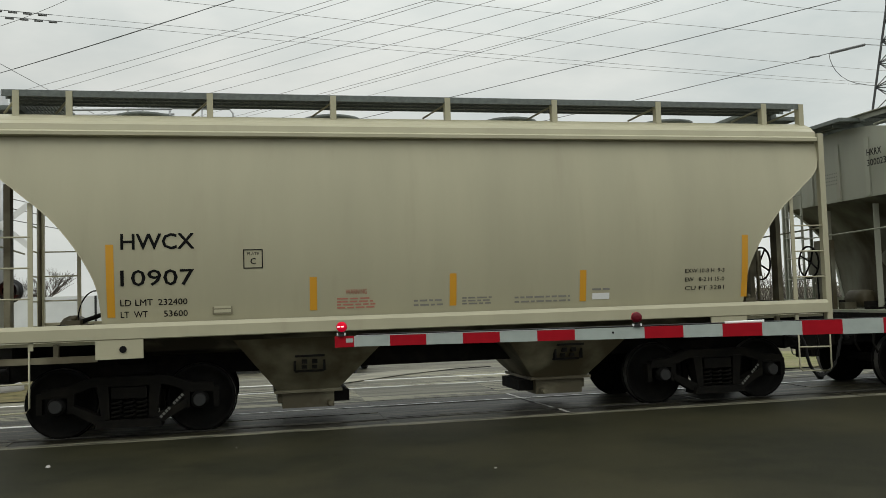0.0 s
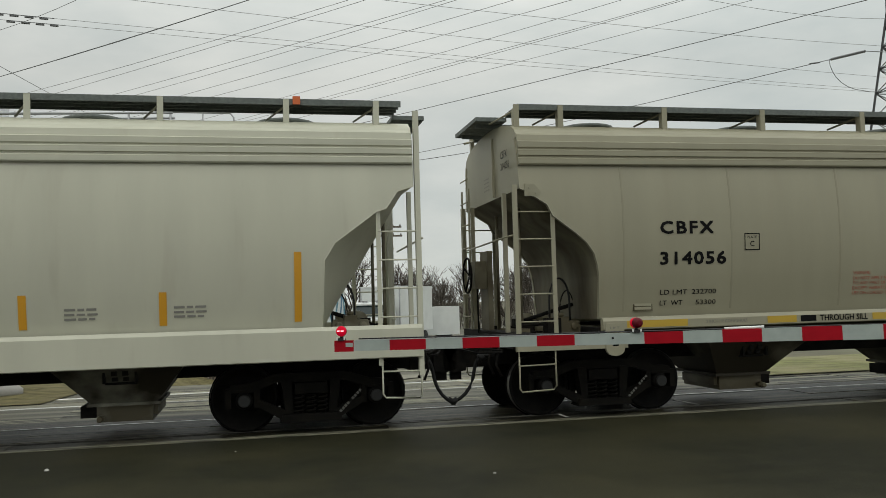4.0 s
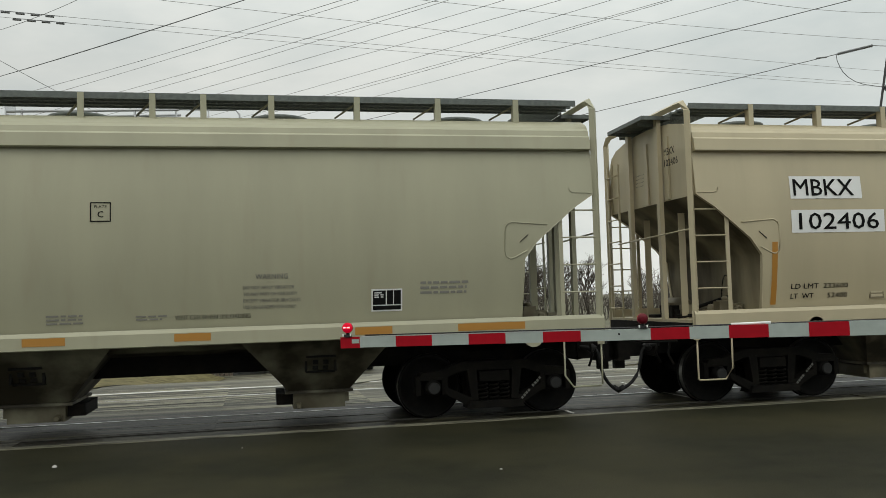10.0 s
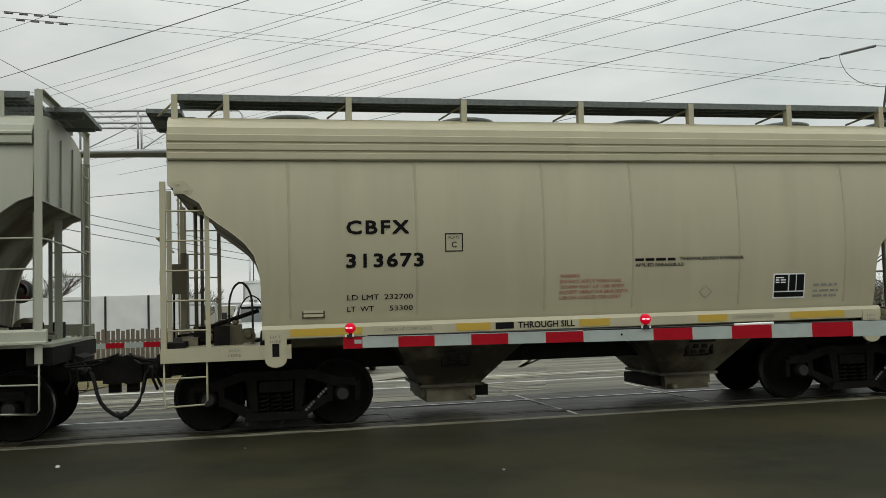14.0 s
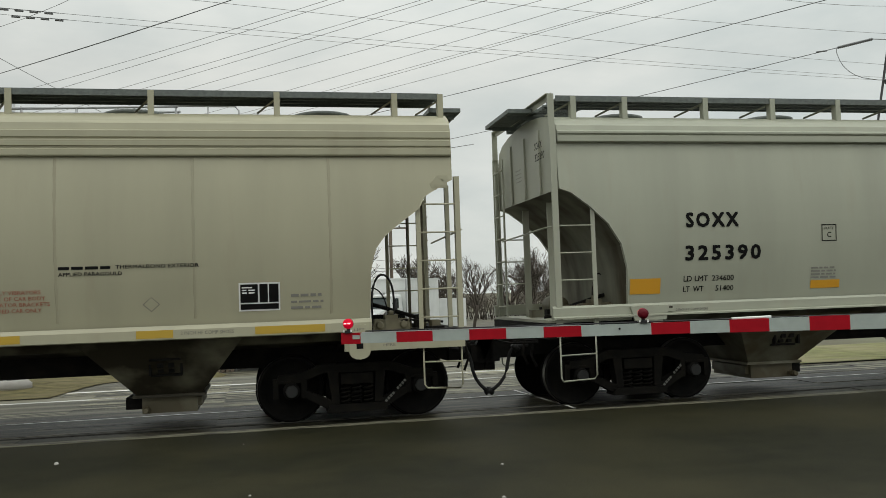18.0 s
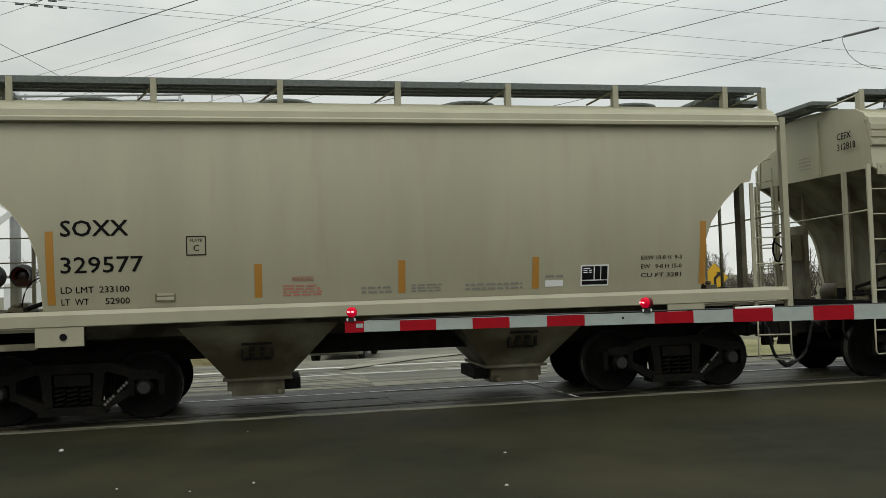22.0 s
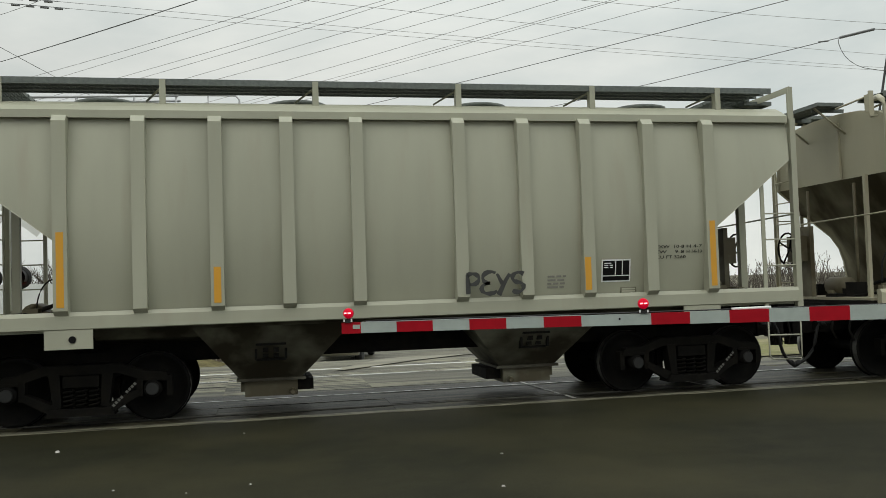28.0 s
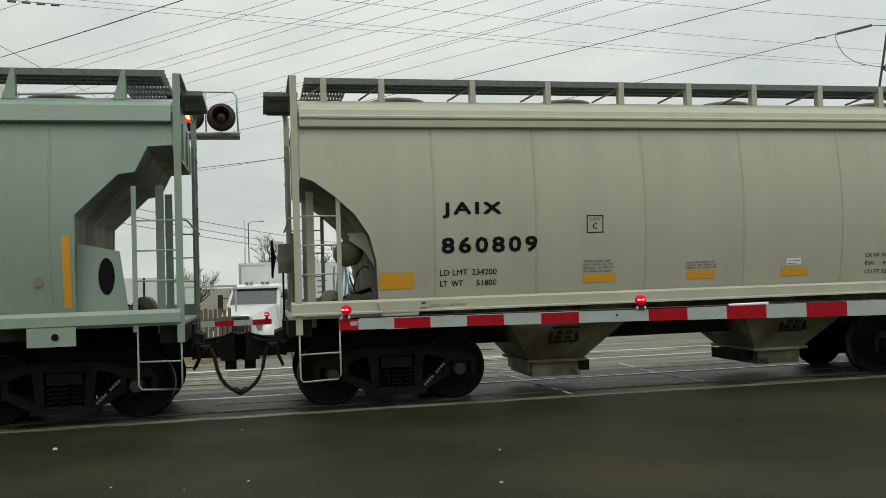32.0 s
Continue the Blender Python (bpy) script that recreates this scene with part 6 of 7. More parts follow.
def land(name, left, right, y0, y1, lift, mat, label, category):
    """A sheet that follows the land between two lines x = left(y), right(y)."""
    sh = Shape()
    ys = sorted({y0, y1, *[y for y in YS if y0 < y < y1]})
    vs = [[sh.bm.verts.new((x, y, ground_z(y) + lift)) for x in (left(y), (left(y) + right(y)) / 2, right(y))] for y in ys]
    for a, b in zip(vs, vs[1:]):
        for k in range(2):
            sh.bm.faces.new((a[k], a[k + 1], b[k + 1], b[k]))
    return solid(name, sh, mat, label, category, kind="structure")


land("ground", lambda y: -2600, lambda y: 2600, -400, 2600, -0.012, FIELD, "bare winter verge and fields", "ground")
SLANT = 0.344     # the road crosses the track at a slant
land("road", lambda y: -26 + SLANT * y, lambda y: 26 + SLANT * y, -60, 11.80, 0.0, ASPHALT, "dark damp asphalt road before the crossing", "road")
land("road_beyond", lambda y: -26 + SLANT * (y - 13), lambda y: 4.2 + SLANT * (y - 13), 14.72, 120, 0.0, FAR_ASPHALT, "worn grey asphalt road beyond the track", "road")
land("turning_lane", lambda y: 4.2 + SLANT * (y - 13), lambda y: 9.0 + SLANT * (y - 13), 14.72, 60, 0.004, FAR_ASPHALT, "worn grey asphalt lane beyond the track", "road")
land("median", lambda y: 1.3 + 0.55 * (y - 17.8), lambda y: 1.5 + 1.15 * (y - 17.8) if y < 21.5 else 5.75 + SLANT * (y - 21.5), 17.9, 60, 0.02, MEDIAN, "pale concrete median beyond the track", "median")
land("verge", lambda y: 9.3 + 0.55 * (y - 16.2), lambda y: 60 + y, 16.2, 30, 0.03, GRASS, "yellowish winter grass verge", "grass")
ROUGH = material("rough_winter_grass", (0.115, 0.100, 0.048), rough=0.95, spec=0.1, grain=0.45, scale=3.0, bump=0.9, bump_scale=25, stain=(0.16, 0.135, 0.075), stain_scale=1.4)
bank, bank_rows = Shape(), []
for k in range(19):
    y = 17.6 + 0.9 * k
    climb = min(1.0, max(0.0, (y - 19.4) / 9.0))
    edge = -3.9 + 0.16 * (y - 17.8)
    bank_rows.append([bank.bm.verts.new((edge - dx, y, ground_z(y) + 0.02 + h * climb)) for dx, h in ((0.0, 0.0), (0.7, 0.22), (1.7, 0.46), (3.2, 0.60), (60.0, 0.62))])
for p, q in zip(bank_rows, bank_rows[1:]):
    for k in range(4):
        bank.bm.faces.new((p[k + 1], p[k], q[k], q[k + 1])).smooth = True
solid("far_verge", bank, ROUGH, "rough brownish grass bank beside the far road", "grass", kind="structure")
land("kerb", lambda y: 9.0 + 0.55 * (y - 16.2), lambda y: 9.3 + 0.55 * (y - 16.2), 16.2, 30, 0.035, CONCRETE, "pale concrete kerb beside the grass", "kerb")

RAIL_SECTION = [(-0.075, -0.17), (0.075, -0.17), (0.075, -0.15), (0.012, -0.13), (0.012, -0.04), (0.037, -0.03), (0.037, 0.0), (0.030, 0.010), (-0.030, 0.010), (-0.037, 0.0), (-0.037, -0.03), (-0.012, -0.04), (-0.012, -0.13), (-0.075, -0.15)]
# near rail darkened by colour, to stand for the train's dark reflection
DARKENED_RAIL = material("train_reflection_rail", (0.030, 0.028, 0.022), rough=0.6, metal=0.2, grain=0.4, scale=3, stretch=(0.4, 8, 8), stain=(0.10, 0.095, 0.075), stain_scale=1.6, stain_low=0.55, stain_high=0.75)
# dark strips added beside the rails stand for the shaded flangeway grooves
GROOVE_SHADE = material("flangeway_shade", (0.0045, 0.0042, 0.0034), rough=0.8, spec=0.1, grain=0.4, scale=6, stretch=(0.5, 3, 3), bump=0.4, bump_scale=20)
for y in (TRACK_Y - 0.755, TRACK_Y + 0.755, 16.95, 18.46):
    for g in (-1, 1):
        solid("flangeway_filler", Shape().run([(y + g * 0.040, -0.1), (y + g * 0.085, -0.1), (y + g * 0.085, -0.001), (y + g * 0.065, -0.004), (y + g * 0.040, -0.004)], -40, 60), GROOVE_SHADE, "dark strip standing for shade in the groove beside a rail", "crossing", group="fillers beside the rails", kind="structure")
    solid("rail", Shape().run([(y + a, b) for a, b in RAIL_SECTION], -90, 140), DARKENED_RAIL if y < 13 else RAIL, "worn steel rail, bright along its head", "rail", group="rails of the crossing", kind="structure")

# crossing panels between and beside the rails
rnd = random.Random(3)
panel_bands = ((11.94, 12.345, 0.0), (12.525, 13.14, 0.004), (13.16, 13.855, 0.002), (14.035, 14.66, 0.0), (14.68, 15.30, 0.002), (15.32, 15.98, -0.002), (16.0, 16.86, 0.0), (17.04, 17.70, 0.0), (17.72, 18.37, 0.002), (18.55, 19.2, 0.0))
crossing = thing("crossing_surface", "wet dark crossing panels laid between the rails", "crossing", kind="structure")
for y0, y1, dz in panel_bands:
    x = -14.3
    # the darker copy under the train, the paler one beyond it
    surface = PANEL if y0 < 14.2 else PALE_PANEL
    me = Shape().box(0.001, 2.44 - 0.001, 0, y1 - y0, -0.12, 0.0).mesh("panel", surface)
    while x < 20:
        part("panel", me, surface, crossing, at=(x - 1.0, y0, dz + rnd.uniform(-0.004, 0.006)))
        x += 2.44
land("ballast", lambda y: -90, lambda y: 140, 11.82, 19.3, -0.006, material("dirty_ballast", (0.10, 0.095, 0.085), rough=0.85, grain=0.5, scale=18, bump=0.9, bump_scale=25, stain=(0.05, 0.047, 0.042), stain_scale=1.2), "dirty stone ballast", "ballast")

EDGE = material("worn_concrete_edge", (0.17, 0.160, 0.115), rough=0.6, grain=0.5, scale=3, stretch=(0.6, 6, 1), bump=0.8, bump_scale=30, stain=(0.022, 0.020, 0.013), stain_scale=2.2, stain_low=0.50, stain_high=0.64)
# pale filler in two joints of the panels
FILLER = material("worn_white_filler", (0.55, 0.55, 0.52), rough=0.7, grain=0.3, scale=6, bump=0.3, stain=(0.12, 0.12, 0.10), stain_scale=4, stain_low=0.5, stain_high=0.75)
for xj, yj0, yj1, dx in ((4.33, 12.52, 14.62, -0.10), (6.71, 12.52, 14.62, -0.10), (4.36, 11.96, 12.36, 0.0), (6.70, 15.0, 15.7, 0.0)):
    j = Shape()
    j.bm.faces.new([j.bm.verts.new(p) for p in ((xj - 0.028, yj0, 0.012), (xj + 0.028, yj0, 0.012), (xj + 0.028 + dx, yj1, 0.012), (xj - 0.028 + dx, yj1, 0.012))])
    part("joint_filler", j, FILLER, crossing)
# pale chips lying on the road
for px_, py_, size in ((-2.23, 10.28, 0.030), (2.30, 8.46, 0.016), (1.94, 7.12, 0.018), (-0.14, 7.93, 0.014), (-1.31, 8.10, 0.014), (-0.25, 10.77, 0.012), (-0.67, 7.78, 0.012)):
    chip = Shape()
    rc = random.Random(int(px_ * 100))
    ring = [[(size * rc.uniform(0.7, 1.2) * math.cos(a) * w, size * rc.uniform(0.7, 1.2) * math.sin(a) * w, z * size) for a in [k * math.tau / 7 for k in range(7)]] for w, z in ((1.0, 0.0), (0.9, 0.4), (0.4, 0.7))]
    solid("stone_chip", chip.loft(ring), CONCRETE, "small pale stone chip lying on the asphalt", "stone", at=(px_, py_, 0.0), group="stone chips on the road")
solid("edge_strip", Shape().box(-40, 60, 11.74, 11.93, -0.1, 0.006), EDGE, "pale worn edge strip along the crossing", "crossing", kind="structure")

# ---- near crossing gate ----
RED = material("red_reflective_sheet", (0.33, 0.004, 0.012), rough=0.7, spec=0.15, grain=0.08, scale=8, bump=0.02)
SILVER = material("white_reflective_sheet", (0.33, 0.375, 0.35), rough=0.6, grain=0.08, scale=8, bump=0.02)
ALU = material("dull_aluminium", (0.42, 0.43, 0.44), rough=0.45, metal=0.6, grain=0.1, scale=6)
LENS_ON = material("lit_red_lens", (0.50, 0.002, 0.022), rough=0.5, grain=0.0, bump=0.0, emit=0.55, spec=0.1)
LENS_OFF = material("dark_red_lens", (0.11, 0.003, 0.010), rough=0.45, spec=0.2, grain=0.0, bump=0.0)
GLINT = material("lamp_filament", (1.0, 0.36, 0.42), grain=0.0, bump=0.0, emit=1.6)
SIGNAL_BLACK = plain("matt_black_signal_paint", (0.010, 0.010, 0.011), 0.6)

gate_dir = math.degrees(math.atan2(-0.3253, 0.9456))
gate = thing("crossing_gate", "lowered crossing gate with red and white striped arm and red lamps", "crossing gate", at=pose(1.073, 9.753, 1.248, 0, -0.28, gate_dir))
S = 0.406
spans = [(-0.22, 0.0, RED, 0.062)] + [(k * S, k * S + S, SILVER if k % 2 == 0 else RED, 0.058) for k in range(6)] + [(6 * S, 7.82 * S, SILVER, 0.060)] \
    + [((7.82 + k) * S, (8.82 + k) * S, RED if k % 2 == 0 else SILVER, 0.062 + 0.003 * k) for k in range(12)]
for a, b, m, hh in spans:
    bar = Shape().box(a, b, -0.012, 0.016, -hh, hh)
    bar.box(a, b, 0.016, 0.05, -hh * 0.55, hh * 0.55)
    part("red_stripe" if m is RED else "white_stripe", bar, m, gate)
arm_end = (7.82 + 12) * S
part("arm_tube", Shape().box(2.3, arm_end, 0.05, 0.085, -0.045, 0.045), ALU, gate)
# an added strip for the highlight along the arm's top, and the lamps' cable
part("arm_edge", Shape().box(0.02, 6 * S, -0.014, 0.018, 0.0585, 0.066), ALU, gate)
part("lamp_cable", Shape().tube([(0.05, 0.03, 0.075), (3.0, 0.03, 0.072), (6.4, 0.03, 0.08)], 0.008, 5), SIGNAL_BLACK, gate)
part("tip_tag", Shape().box(-0.09, -0.01, -0.016, -0.012, -0.01, 0.035), SILVER, gate)


DRUMS = []      # lamp drums that flip between their lit and their dark side: drum, place, when lit first, for how long


def two_sided(shape, name, front, back, bulbs=0):
    """The mesh of a lamp drum: lit on the side towards -y, dark on the other."""
    me = shape.mesh(name, front)
    me.materials.append(back)
    if bulbs:
        me.materials.append(GLINT)
    for p in me.polygons:
        p.material_index = 2 if p.index >= len(me.polygons) - bulbs * 6 else 0 if p.center.y < 0.0 else 1
    return me


DRUM = two_sided(Shape().turned([(0.02, -0.062), (0.05, -0.05), (0.058, -0.02), (0.058, 0.0), (0.058, 0.02), (0.05, 0.05), (0.02, 0.062)], n=16)
                 .box(-0.037, -0.006, -0.0655, -0.045, -0.004, 0.012).box(0.006, 0.037, -0.0655, -0.045, -0.004, 0.012), "lens_drum", LENS_ON, LENS_OFF, 2)


def gate_lamp(parent, x, z, first=None):
    lamp = part("gate_lamp", Shape().box(x - 0.035, x + 0.035, -0.03, 0.05, z, z + 0.03).tube([(x, 0.015, z + 0.02), (x, 0.015, z + 0.06)], 0.02, 8), SIGNAL_BLACK, parent, "small red gate lamp")
    drum = part("lens_drum", DRUM, LENS_ON, lamp, at=(x, 0.01, z + 0.105))
    # two white bits stand for reflections at the lamp's base
    for dx in (-0.022, 0.022):
        part("foot", Shape().box(x + dx * 1.9 - 0.008, x + dx * 1.9 + 0.008, -0.04, -0.028, z + 0.012, z + 0.04), WHITE, lamp)
    if first is not None:
        DRUMS.append((drum, (x, 0.01, z + 0.105), first, 0.655))


gate_lamp(gate, -0.14, 0.06)
gate_lamp(gate, 7.82 * S - 0.075, 0.06, 0.595)
gate_lamp(gate, 6.4, 0.09, 0.0)
part("arm_label", Shape().tube([(9.9 * S, 0.03, 0.075), (10.9 * S, 0.03, 0.083)], 0.016, 6), WHITE, gate)
part("arm_bolt", Shape().turned([(0.012, -0.02), (0.012, -0.012)], centre=(7.0 * S, 0, 0.01), n=8), BLACK, gate)
foot = pose(1.073 + 0.9456 * (arm_end + 0.3), 9.753 - 0.3253 * (arm_end + 0.3), 0)
mast = thing("gate_mast", "grey steel gate mast with its machine housing", "crossing signal", at=foot)
part("mast_tube", Shape().tube([(0, 0.25, 0), (0, 0.25, 4.2)], 0.065, 12), ALU, mast)
part("base", Shape().box(-0.35, 0.35, -0.1, 0.6, 0.0, 0.12), CONCRETE, mast)
part("machine_housing", Shape().box(-0.22, 0.22, -0.12, 0.18, 0.9, 1.62), ALU, mast)
part("counterweight", Shape().box(0.22, 1.1, -0.1, -0.02, 1.15, 1.42), SIGNAL_BLACK, mast)
part("arm_bracket", Shape().box(-0.36, 0.0, -0.16, -0.03, 1.22, 1.36), ALU, mast)


# ---- signals beyond the track ----
far = thing("cantilever_signal", "grey steel cantilever with black flashing-light heads over the road", "crossing signal", at=(0, 20.0, 0))
part("mast_tube", Shape().tube([(-5.2, 0, ground_z(20)), (-5.2, 0, 6.4)], 0.11, 14), ALU, far)
part("base", Shape().turned([(0.4, -0.05), (0.4, 0.12), (0.3, 0.2)], centre=(-5.2, 0, 0), axis="z", n=14), CONCRETE, far)
for y in (-0.28, 0.28):
    for z0, z1, r in ((5.06, 5.12, 0.045), (5.70, 5.74, 0.03), (5.93, 6.02, 0.03)):
        part("chord", Shape().tube([(-5.2, y, z0), (-1.7, y, z1)], r, 8), ALU, far)
    for k, x in enumerate((-4.9, -3.8, -2.62, -1.75)):
        part("strut", Shape().tube([(x, y, 5.06), (x, y, 5.98)], 0.025, 6), ALU, far)
for a, b in ((-4.9, -3.8), (-3.8, -2.62), (-2.62, -1.75)):
    part("brace", Shape().tube([(a, -0.28, 5.08), (b, -0.28, 5.72)], 0.015, 5), ALU, far)
part("walk_grating", Shape().box(-5.0, -0.35, -0.28, 0.28, 5.06, 5.09), GALV, far)
part("cage_rail", Shape().tube([(-1.72, -0.2, 6.05), (-0.48, -0.2, 6.05), (-0.40, -0.2, 5.95), (-0.38, -0.2, 5.12)], 0.022, 6).tube([(-1.07, -0.2, 5.12), (-1.07, -0.2, 6.05)], 0.018, 6).tube([(-1.75, -0.24, 5.10), (-0.33, -0.24, 5.13)], 0.03, 6), ALU, far)


def flasher(parent, x, z, lit, y=-0.42, r=0.27):
    head = part("light_head", Shape().turned([(0.05, y + 0.22), (0.13, y + 0.20), (0.16, y + 0.02), (r, y + 0.01), (r, y - 0.01), (0.17, y - 0.015)], centre=(x, 0, z), n=24), SIGNAL_BLACK, parent, "black round flashing-light head")
    hood = Shape()
    ring = []
    for dy, rr in ((0.0, 0.175), (-0.30, 0.19)):
        ring.append([(x + rr * math.cos(a), y + dy, z + rr * math.sin(a)) for a in [math.radians(-30 + 240 * k / 14) for k in range(15)]])
    vs = [[hood.bm.verts.new(p) for p in rr_] for rr_ in ring]
    for k in range(14):
        hood.bm.faces.new((vs[0][k], vs[0][k + 1], vs[1][k + 1], vs[1][k]))
    part("hood", hood, SIGNAL_BLACK, head)
    drum = part("lens_drum", two_sided(Shape().turned([(0.01, -0.052), (0.05, -0.049), (0.085, -0.042), (0.145, -0.015), (0.15, 0.0), (0.145, 0.015), (0.08, 0.04), (0.01, 0.05)], n=22), "lens_drum", AMBER_RED, LENS_BLACK), AMBER_RED, head, at=(x, y - 0.08, z))
    drum.data.materials.append(LAMP_CORE)
    for p in drum.data.polygons:
        if p.center.y < -0.042:
            p.material_index = 2
    if lit is None:
        drum.matrix_basis = pose(x, y - 0.08, z, 0, 0, 180)
    else:
        DRUMS.append((drum, (x, y - 0.08, z), lit, 0.595))


AMBER_RED = material("lit_signal_lens", (0.9, 0.035, 0.025), rough=0.3, grain=0.0, bump=0.0, emit=1.0)
LAMP_CORE = material("lit_lamp_core", (1.0, 0.40, 0.12), rough=0.3, grain=0.0, bump=0.0, emit=2.2)
LENS_BLACK = plain("unlit_signal_lens", (0.02, 0.008, 0.008), 0.25)
flasher(far, -1.40, 5.45, 0.56, r=0.31)
flasher(far, -0.73, 5.44, -0.035, r=0.31)
for x in (-1.42, -0.74):
    part("head_bracket", Shape().tube([(x, -0.2, 5.12), (x, -0.2, 5.3), (x, -0.22, 5.5)], 0.025, 6), ALU, far)
for x, lit in ((-5.55, None), (-4.98, None)):
    flasher(far, x, 2.12, lit, y=-0.30, r=0.25)
part("head_arm", Shape().tube([(-5.6, -0.12, 2.12), (-4.9, -0.12, 2.12)], 0.035, 8), ALU, far)
for a in (-1, 1):
    part("crossbuck_board", Shape().prism([(-5.2 - 0.62 + 0.0, 3.5 - 0.42 * a), (-5.2 - 0.54, 3.5 - 0.52 * a), (-5.2 + 0.62, 3.5 + 0.42 * a), (-5.2 + 0.54, 3.5 + 0.52 * a)], -0.17 - 0.01 * a, -0.155 - 0.01 * a), WHITE, far)

far_gate = thing("crossing_gate", "lowered crossing gate beyond the track, with thin striped arm", "crossing gate", at=pose(-5.1, 20.9, 0.86, 0, -0.6, -11.5))
L = 5.45
n = 13
for k in range(n):
    part("red_stripe" if k % 2 == 0 else "white_stripe", Shape().box(L * k / n, L * (k + 1) / n, -0.01, 0.02, -0.06, 0.06), RED if k % 2 == 0 else SILVER, far_gate)
gate_lamp(far_gate, L - 0.1, 0.06)
gate_lamp(far_gate, 0.55 * L, 0.06, 0.595)
part("machine_housing", Shape().box(-0.5, -0.1, -0.2, 0.2, -1.0, 0.3), ALU, far_gate)


# ---- overhead lines ----
WIRE = plain("weathered_conductor", (0.20, 0.206, 0.212), 0.6)
WIRE_DARK = plain("dark_conductor", (0.12, 0.124, 0.128), 0.6)


def wire(a, b, ext0, ext1, sag, r, mat=WIRE):
    a, b = Vector(a), Vector(b)
    d = b - a
    p, q = a - d * ext0, b + d * ext1
    pts = []
    for k in range(15):
        t = k / 14
        m = p.lerp(q, t)
        s0 = ext0 / (1 + ext0 + ext1)
        s1 = (1 + ext0) / (1 + ext0 + ext1)
        m.z += sag * (t - s0) * (t - s1) * 4
        pts.append(m)
    solid("overhead_wire", Shape().tube(pts, r, 5), mat, "thin grey overhead power line", "power line", group="overhead power lines")


for a, b in (((-15.8, 57.45), (-9.98, 51.25)), ((-18.98, 69.07), (-0.96, 50.28)), ((-16.05, 71.71), (4.48, 49.69)), ((-14.47, 72.11), (5.74, 49.23)),
             ((-9.76, 71.65), (10.28, 48.65)), ((-3.82, 66.69), (10.94, 48.57)), ((-5.51, 72.57), (14.22, 48.15)), ((-3.3, 72.95), (17.55, 47.72)), ((2.64, 72.4), (20.56, 47.34)),
             ((5.46, 72.74), (23.95, 46.9)), ((6.4, 72.66), (24.29, 46.86)), ((8.51, 74.56), (27.98, 46.89))):
    wire((*a, 19), (*b, 19), 2.2 if a[0] > -15 else 1.0, 1.2, 1.0, 0.0155)
wire((10.41, 82.01, 19), (35.36, 45.44, 19), 1.2, 1.0, 1.0, 0.026, WIRE_DARK)
wire((12.45, 107.39, 19), (42.33, 56.55, 19), 0.8, 0.0, 1.0, 0.028, WIRE_DARK)
wire((-0.96, 50.28, 19), (-18.98, 69.07, 19), 0.9, 0.9, 0.5, 0.026, WIRE_DARK)
for a, b in (((-13.99, 69.78), (67.7, 83.35)), ((-13.7, 71.39), (68.66, 84.56)), ((-4.52, 65.61), (63.63, 78.23)), ((12.42, 62.83), (55.62, 68.17)), ((36.61, 59.73), (50.13, 61.27))):
    wire((*a, 24), (*b, 24), 0.6, 0.5, 1.0, 0.0165)
wire((-22.54, 81.98, 24), (-20.3, 93.12, 24), 3, 3, 0.5, 0.03)
wire((-8.2, 40, 6.0), (5.9, 68, 4.9), 0.3, 0.5, 0.6, 0.02)
wire((-8.2, 40, 5.6), (6.6, 68, 4.2), 0.3, 0.5, 0.6, 0.02)
wire((-8.4, 40, 5.2), (6.6, 68, 3.9), 0.3, 0.5, 0.6, 0.02)
wire((-9.9, 68, 10.2), (0.9, 68, 11.4), 0.4, 1.5, 0.3, 0.026, WIRE_DARK)

# vibration dampers clamped to two of the lines
for x0, y0, z0, x1, y1, z1 in ((-18.6, 69.01, 24.06, -14.6, 69.68, 24.01), (-18.2, 70.67, 24.05, -14.2, 71.31, 24.01)):
    dmp = Shape()
    for k in range(4):
        t = (k + 0.3) / 4
        p = Vector((x0 + (x1 - x0) * t, y0 + (y1 - y0) * t, z0 + (z1 - z0) * t))
        dmp.tube([p - Vector((0.30, 0.05, 0.10)), p + Vector((0.30, 0.05, -0.10))], 0.07, 6)
        dmp.tube([p, p - Vector((0, 0, 0.11))], 0.03, 5)
    dmp.tube([(x0, y0, z0), (x1, y1, z1)], 0.03, 5)
    solid("wire_spreader", dmp, WIRE_DARK, "dark clamps along an overhead line", "line fitting")

# ---- lattice tower and its insulator ----
TOWER = plain("galvanised_angle_steel", (0.055, 0.058, 0.062), 0.6)
tower = thing("transmission_tower", "grey lattice steel transmission tower", "pylon", at=(53.2, 61.0, ground_z(61)))
for sx in (-1, 1):
    for sy in (-1, 1):
        part("leg", Shape().tube([(sx * 4.3, sy * 4.3, 0), (sx * 1.1, sy * 1.1, 26), (sx * 0.9, sy * 0.9, 40)], 0.13, 4, smooth=False), TOWER, tower)
levels = [0, 4, 8, 11.5, 14.5, 17, 19.2, 21.2, 23, 24.6, 26, 28, 30, 32, 34]
half = lambda z: 4.3 - 3.2 * min(z, 26) / 26 - max(0, z - 26) * 0.2 / 14
for za, zb in zip(levels, levels[1:]):
    ha, hb = half(za), half(zb)
    for s in (-1, 1):
        for p, q in (((-ha, s * ha, za), (hb, s * hb, zb)), ((ha, s * ha, za), (-hb, s * hb, zb)), ((-hb, s * hb, zb), (hb, s * hb, zb)),
                     ((s * ha, -ha, za), (s * hb, hb, zb)), ((s * ha, ha, za), (s * hb, -hb, zb)), ((s * hb, -hb, zb), (s * hb, hb, zb))):
            part("brace", Shape().tube([p, q], 0.05, 4), TOWER, tower)
